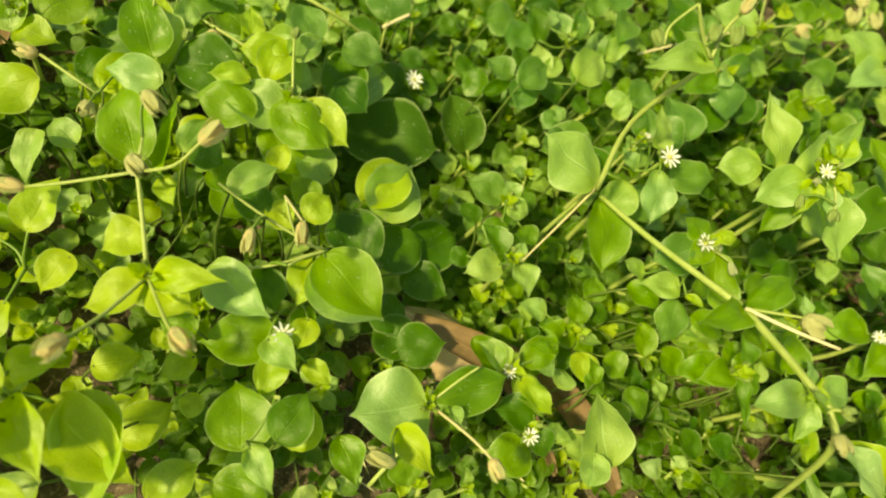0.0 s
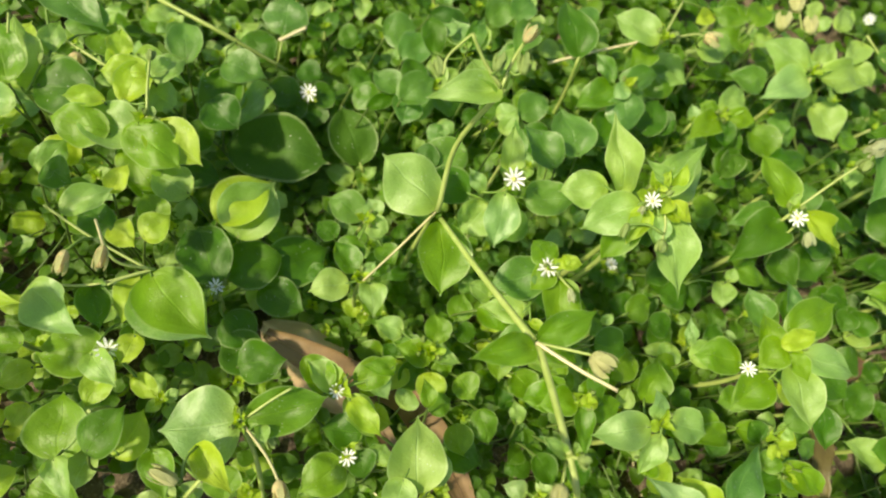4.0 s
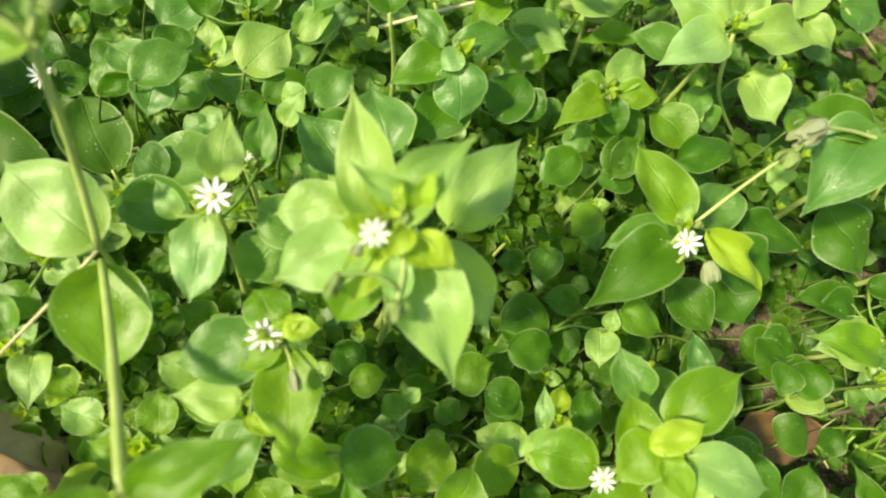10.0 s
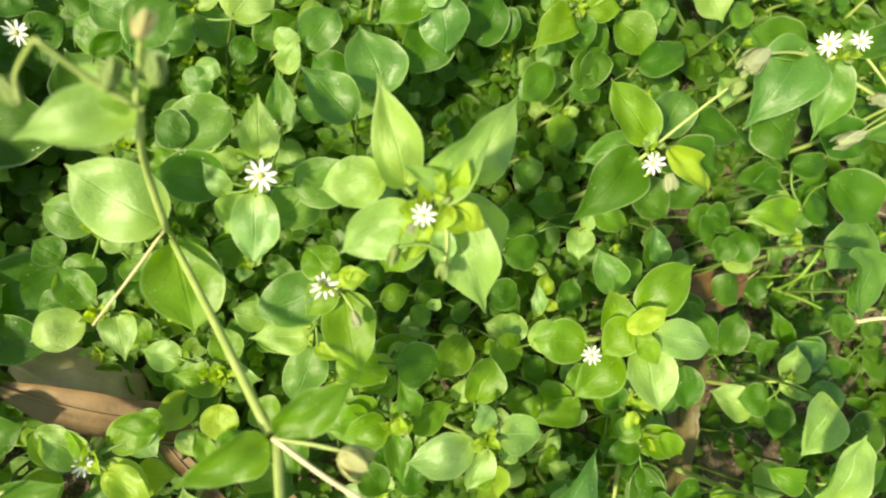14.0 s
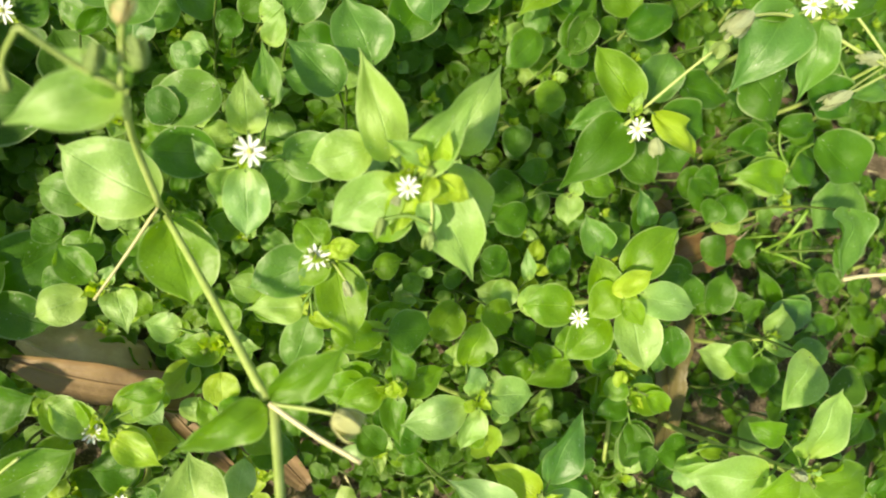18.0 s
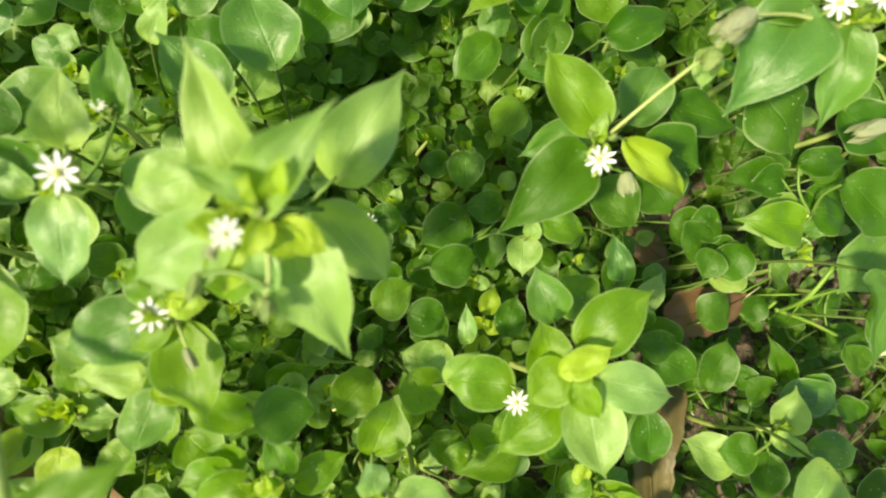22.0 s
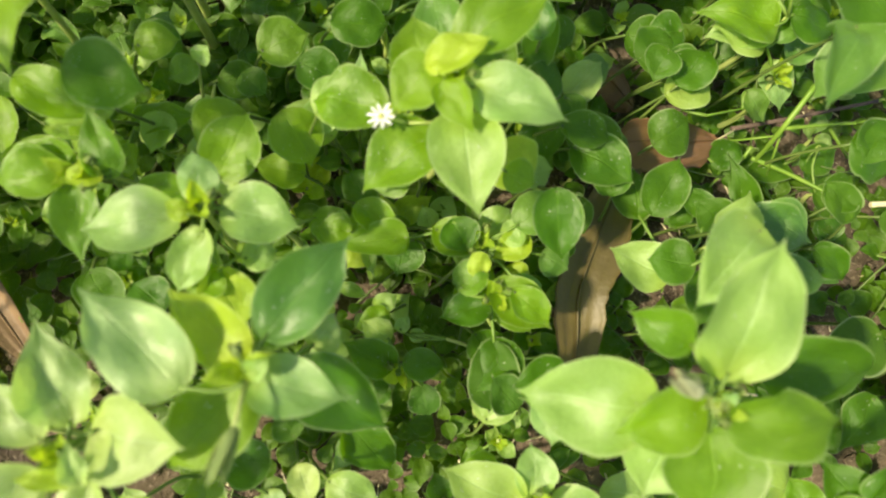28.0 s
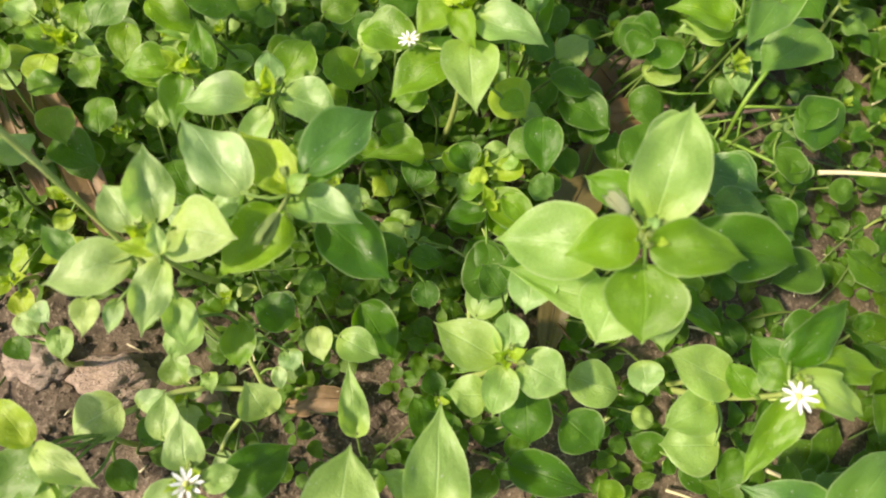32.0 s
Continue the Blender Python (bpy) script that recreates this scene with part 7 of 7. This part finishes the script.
# ---- what lies on the soil ----
def strip(name, label, category, material, width, lift, thick, *points):
    """A dry leaf or flake: a curled, tapering sheet with some thickness, along the points."""
    run = glide([Vector(p) * MM for p in points], 6)
    n = len(run)
    bm = bmesh.new()
    rs = random.Random(len(label))
    sheets = []
    for low in (0, 1):
        rows = []
        for i, p in enumerate(run):
            d = (run[min(i + 1, n - 1)] - run[max(i - 1, 0)]).normalized()
            s = d.cross(Vector((0, 0, 1))).normalized()
            up = s.cross(d)
            v = i / (n - 1)
            half = 0.5 * width * MM * min(1, (v + 0.03) ** 0.5 * (1.03 - v) ** 0.5 * 2.1)
            half *= 1 + 0.22 * noise.noise((6 * v, width, 2.0)) + 0.10 * noise.noise((21 * v, width, 5.0))
            row = []
            for j in range(15):
                u = j / 7 - 1
                q = p + s * (u * half) + up * (lift * half * u * u + 0.0004 * math.sin(7 * v + 3 * u) + width * 0.00002 * math.sin(13 * u + 2 * math.sin(5 * v)) * (0.6 + 0.6 * noise.noise((9 * v, 4 * u, width))) - low * thick * MM)
                row.append(bm.verts.new(q))
            rows.append(row)
        sheets.append(rows)
    for low, rows in enumerate(sheets):
        for a, b in zip(rows, rows[1:]):
            for j in range(14):
                q = (a[j], a[j + 1], b[j + 1], b[j])
                bm.faces.new(q if low else q[::-1]).smooth = True
    a, b = sheets
    for i in range(n - 1):
        bm.faces.new((a[i][0], a[i + 1][0], b[i + 1][0], b[i][0]))
        bm.faces.new((a[i + 1][14], a[i][14], b[i][14], b[i + 1][14]))
    for j in range(14):
        bm.faces.new((a[0][j + 1], a[0][j], b[0][j], b[0][j + 1]))
        bm.faces.new((a[-1][j], a[-1][j + 1], b[-1][j + 1], b[-1][j]))
    ob = tagged(new(name, done(bm, name, material)), label, category)
    rib = bmesh.new()
    tube(rib, [p + Vector((0, 0, 0.0003)) for p in run], min(0.0008, width * 0.00005), 0.00015, 6)
    part("midrib", done(rib, "midrib", material), ob)
    return ob


def stick(name, label, category, material, r0, r1, *points):
    bm = bmesh.new()
    tube(bm, glide([Vector(p) * MM for p in points], 6), r0 * MM, r1 * MM, 8)
    return tagged(new(name, done(bm, name, material)), label, category)


def pebble(name, label, material, x, y, sx, sy, sz, turn, seed):
    bm = bmesh.new()
    bmesh.ops.create_icosphere(bm, subdivisions=4, radius=0.5)
    for v in bm.verts:
        v.co *= 0.92 + 0.45 * noise.noise(v.co * 2.6 + Vector((seed, 0, 0))) + 0.24 * noise.noise(v.co * 7 + Vector((seed, 3, 0))) + 0.10 * noise.noise(v.co * 17 + Vector((seed, 6, 0)))
    for f in bm.faces:
        f.smooth = True
    ob = new(name, done(bm, name, material))
    z = ground_height(x * MM, y * MM)
    ob.matrix_basis = Matrix.Translation((x * MM, y * MM, z + sz * 0.1 * MM)) @ Matrix.Rotation(radians(turn), 4, "Z") @ Matrix.Diagonal((sx * MM, sy * MM, sz * MM, 1))
    return tagged(ob, label, "stone")


strip("dead_leaf", "curled dry brown leaf lying among the stems", "dead leaf", DRY_BROWN, 12.3, 0.5, 0.4, (51.4, 59.9, 20.0), (65.9, 53.3, 20.0), (83.6, 47.0, 18.0), (102.5, 42.3, 16.0), (115.9, 30.7, 14.0), (127.7, 14.8, 10.0), (137.2, 0.9, 6.0))
strip("dead_leaf", "rolled dry tan leaf with creased ridges", "dead leaf", DRY_TAN, 25.1, -1.05, 0.6, (49.2, 66.5, 8.0), (64.0, 58.0, 14.0), (76.8, 48.7, 14.0), (89.5, 34.9, 4.0))
strip("dead_leaf", "long strap-shaped olive-brown dead leaf", "dead leaf", DRY_OLIVE, 15.4, 0.25, 0.4, (302.0, 74.5, 12.0), (296.9, 55.8, 14.0), (290.0, 39.5, 17.0), (284.8, 24.4, 18.0), (285.3, 8.5, 15.0), (286.2, -15.1, 4.0))
strip("dead_leaf", "reddish-brown crumpled dead leaf", "dead leaf", DRY_RED, 17.0, -0.55, 0.5, (296.2, 70.8, 14.0), (303.8, 71.3, 18.0), (316.2, 72.4, 17.0), (333.3, 76.4, 10.0))
strip("dead_leaf", "dry brown leaf standing on its edge", "dead leaf", DRY_BROWN, 5.7, 0.3, 0.4, (85.1, 50.8, 8.0), (95.7, 34.0, 10.0), (105.6, 19.9, 8.0), (113.9, 7.2, 2.0))
strip("dead_leaf_scrap", "greyish-brown scrap of dead leaf", "dead leaf", DRY_BROWN, 9.5, -0.4, 0.4, (203.4, -46.2, 3.0), (213.2, -42.4, 7.0), (224.1, -41.0, 6.0))
strip("dead_leaf", "pale brown dead leaf far back in the weeds", "dead leaf", DRY_BROWN, 13.1, 0.3, 0.4, (-119.2, 167.0, 20.0), (-111.1, 160.2, 18.0), (-106.5, 154.3, 10.0))
strip("dead_leaf", "brown dead leaf half buried under leaves", "dead leaf", DRY_RED, 12.8, -0.3, 0.4, (291.6, 103.0, 4.0), (298.6, 95.1, 6.0), (309.1, 88.9, 0.0))
stick("dry_straw", "pale dry straw lying across the weeds", "straw", STRAW, 0.7, 0.5, (163.5, 204.8, 26.0), (187.9, 213.2, 32.0), (224.1, 225.1, 40.0))
stick("dry_straw", "broken piece of pale straw", "straw", STRAW, 0.9, 0.8, (35.7, 198.0, 14.0), (41.3, 201.4, 16.0), (47.3, 204.9, 18.0))
stick("dry_straw", "bleached straw lying low beside stems", "straw", STRAW, 0.9, 0.7, (368.9, 54.4, 28.0), (377.9, 55.1, 30.0), (392.7, 54.7, 34.0))
stick("dry_straw", "short bleached bit of straw", "straw", STRAW, 0.5, 0.4, (332.8, -1.7, 10.0), (337.7, -2.2, 11.0), (344.2, -2.7, 10.0))
stick("dry_root", "pale curved dry rootlet on the soil", "root", STRAW, 0.55, 0.35, (332.4, -55.6, -3.0), (340.0, -57.3, 0.0), (343.5, -61.1, 1.0), (342.8, -66.9, -1.0), (340.3, -74.7, -5.0))
stick("dry_straw", "white bleached straw under broad leaves", "straw", STRAW, 0.75, 0.6, (358.3, -44.8, 12.0), (363.9, -46.4, 13.0), (370.9, -48.6, 12.0))
stick("twig", "thin dark purplish twig", "twig", TWIG, 0.8, 0.6, (338.9, 81.4, 8.0), (358.8, 85.8, 12.0), (383.1, 91.4, 18.0))
stick("twig", "thin reddish twig beside a dead leaf", "twig", DRY_RED, 0.5, 0.3, (286.1, -4.5, 6.0), (290.9, -9.9, 8.0), (298.4, -16.2, 2.0))
pebble("stone", "rough pinkish-brown stone half sunk in the soil", STONE, 145.0, -45.0, 27.1, 19.0, 16, 20, 3)
pebble("stone", "small brown clod of earth", STONE, 179.2, -50.0, 11.1, 14.8, 6, 60, 5)
pebble("stone", "brown pebble in the soil", STONE, 120.3, -43.0, 20.0, 14.5, 11, 10, 8)


# ---- undergrowth too dense to count ----
def leaf_mass(name, label, count, seed, place):
    """Many small blades as one mesh."""
    rs = random.Random(seed)
    temps = [leaf_grid(*LEAF_SHAPES[i], seed=40 + i + 9 * j, nv=6, nu=4) for i in (0, 2, 3, 6, 7) for j in (0, 1)]
    temps = [(np.array(v), np.array(f), np.array(u)) for v, f, u in temps]
    vs, fs, us, base = [], [], [], 0
    for _ in range(count):
        spot = place(rs)
        if spot is None:
            continue
        x, y, z, size, pairs = spot
        az, lx, ly = rs.uniform(0, 180), rs.gauss(0, 0.2), rs.gauss(0, 0.2)
        for k in range(pairs):
            drop = k * size * rs.uniform(0.35, 0.6)
            for s in (0, 180):
                a = az + 90 * k + s + rs.uniform(-20, 20)
                ln = size * (0.66, 1.0, 0.95)[k] * rs.uniform(0.8, 1.15)
                out = ln * (0.08 if k == 0 else 0.3)
                at = Vector((x - lx * drop + out * math.cos(radians(a)), y - ly * drop + out * math.sin(radians(a)), z - drop))
                m = np.array(leaf_pose(at, ln, ln * rs.uniform(0.66, 0.95), a, rs.gauss(6, 10) + (10 if k == 0 else -3), rs.gauss(0, 11)))
                v, f, u = rs.choice(temps)
                vs.append(v @ m[:3, :3].T + m[:3, 3])
                fs.append(f + base)
                us.append(u)
                base += len(v)
    me = mesh_of(name, np.concatenate(vs).tolist(), np.concatenate(fs).tolist(), np.concatenate(us))
    me.materials.append(LEAF_MASS)
    return tagged(new(name, me), label, "weeds", kind="stuff")


def low_shoot(rs):
    x, y = rs.gauss(0.15, 0.16), rs.gauss(0.125, 0.12)
    if rs.random() < max(bare(x, y) * 0.96, 0.45 * min(1, max(0, (x - 0.23) * 18)) * min(1, max(0, (0.345 - x) * 40))):
        return None
    size = (rs.uniform(6.0, 11.5) + 2.5 * min(1, max(0, (y - 0.08) * 9))) * MM
    z = ground_height(x, y) + rs.uniform(4.0, max(6.0, canopy(x, y) * 0.8)) * MM
    return x, y, z, size, rs.choice((1, 2, 2, 3))


def far_shoot(rs):
    a = rs.uniform(0, 6.2832)
    edge = 1 + 0.45 * noise.noise((2.2 * math.cos(a), 2.2 * math.sin(a), 7.0)) + 0.5 * rs.random() ** 3
    r = 0.26 + 0.95 * edge * rs.random() ** 0.9
    x, y = 0.15 + r * math.cos(a), 0.11 + r * math.sin(a)
    return x, y, ground_height(x, y) + rs.uniform(12, 42) * MM, rs.uniform(11, 18 + 12 * min(1, r)) * MM, 3 if r < 0.5 else 2


leaf_mass("undergrowth", "dense undergrowth of tiny round chickweed leaves", 3700, 5, low_shoot)
leaf_mass("weed_carpet", "carpet of chickweed leaves spreading over the bed", 6400, 9, far_shoot)


def stem_mass():
    rs = random.Random(77)
    bm = bmesh.new()
    for _ in range(380):
        x, y = rs.gauss(0.18, 0.15), rs.gauss(0.08, 0.13)
        if (y < 0.0 and rs.random() < 0.8) or (y > 0.09 and rs.random() < 0.7):
            continue
        a, ln = rs.uniform(0, 6.2832), rs.uniform(0.015, 0.06)
        p = Vector((x, y, ground_height(x, y) + rs.uniform(0.0, 0.006)))
        q = Vector((x + ln * math.cos(a), y + ln * math.sin(a), 0))
        q.z = ground_height(q.x, q.y) + rs.uniform(0.002, 0.022)
        bow = Vector((rs.gauss(0, 0.004), rs.gauss(0, 0.004), rs.uniform(0.001, 0.008)))
        tube(bm, arc(p, q, bow, 6), rs.uniform(0.0003, 0.0007), 0.00025, 5)
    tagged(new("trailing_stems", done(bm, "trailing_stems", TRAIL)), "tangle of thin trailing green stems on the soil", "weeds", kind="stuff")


stem_mass()


def crumb_mass():
    rs = random.Random(78)
    base = bmesh.new()
    bmesh.ops.create_icosphere(base, subdivisions=1, radius=1.0)
    v0 = np.array([v.co for v in base.verts])
    f0 = np.array([[v.index for v in f.verts] for f in base.faces])
    base.free()
    vs, fs, n = [], [], 0
    for _ in range(3400):
        x, y = rs.gauss(0.20, 0.11), rs.gauss(-0.02, 0.07)
        r = 0.0004 + 0.0022 * rs.random() ** 3
        w = np.array([[rs.uniform(0.75, 1.25)] for _ in range(len(v0))])
        vs.append(v0 * w * (r * rs.uniform(0.8, 1.3), r, r * rs.uniform(0.6, 0.9)) + (x, y, ground_height(x, y) + r * 0.3))
        fs.append(f0 + n)
        n += len(v0)
    me = mesh_of("soil_crumbs", np.concatenate(vs).tolist(), np.concatenate(fs).tolist(), smooth=False)
    me.materials.append(SOIL)
    tagged(new("soil_crumbs", me), "loose crumbs of brown soil", "soil", kind="stuff")


crumb_mass()


def chaff_mass():
    """Small dry flakes and bits of straw caught low between the stems."""
    rs = random.Random(79)
    bm = bmesh.new()
    for _ in range(420):
        x, y = rs.gauss(0.22, 0.13), rs.gauss(0.05, 0.10)
        p = Vector((x, y, ground_height(x, y) + rs.uniform(0.001, 0.010)))
        a, ln = rs.uniform(0, 6.2832), rs.uniform(0.002, 0.008)
        d = Vector((math.cos(a), math.sin(a), rs.gauss(0, 0.35))) * ln
        tube(bm, [p, p + d * 0.5 + Vector((0, 0, rs.gauss(0, 0.0005))), p + d], rs.uniform(0.00015, 0.0005), 0.00012, 4)
    tagged(new("chaff", done(bm, "chaff", STRAW)), "pale dry chaff scattered between the stems", "plant litter", kind="stuff")


chaff_mass()
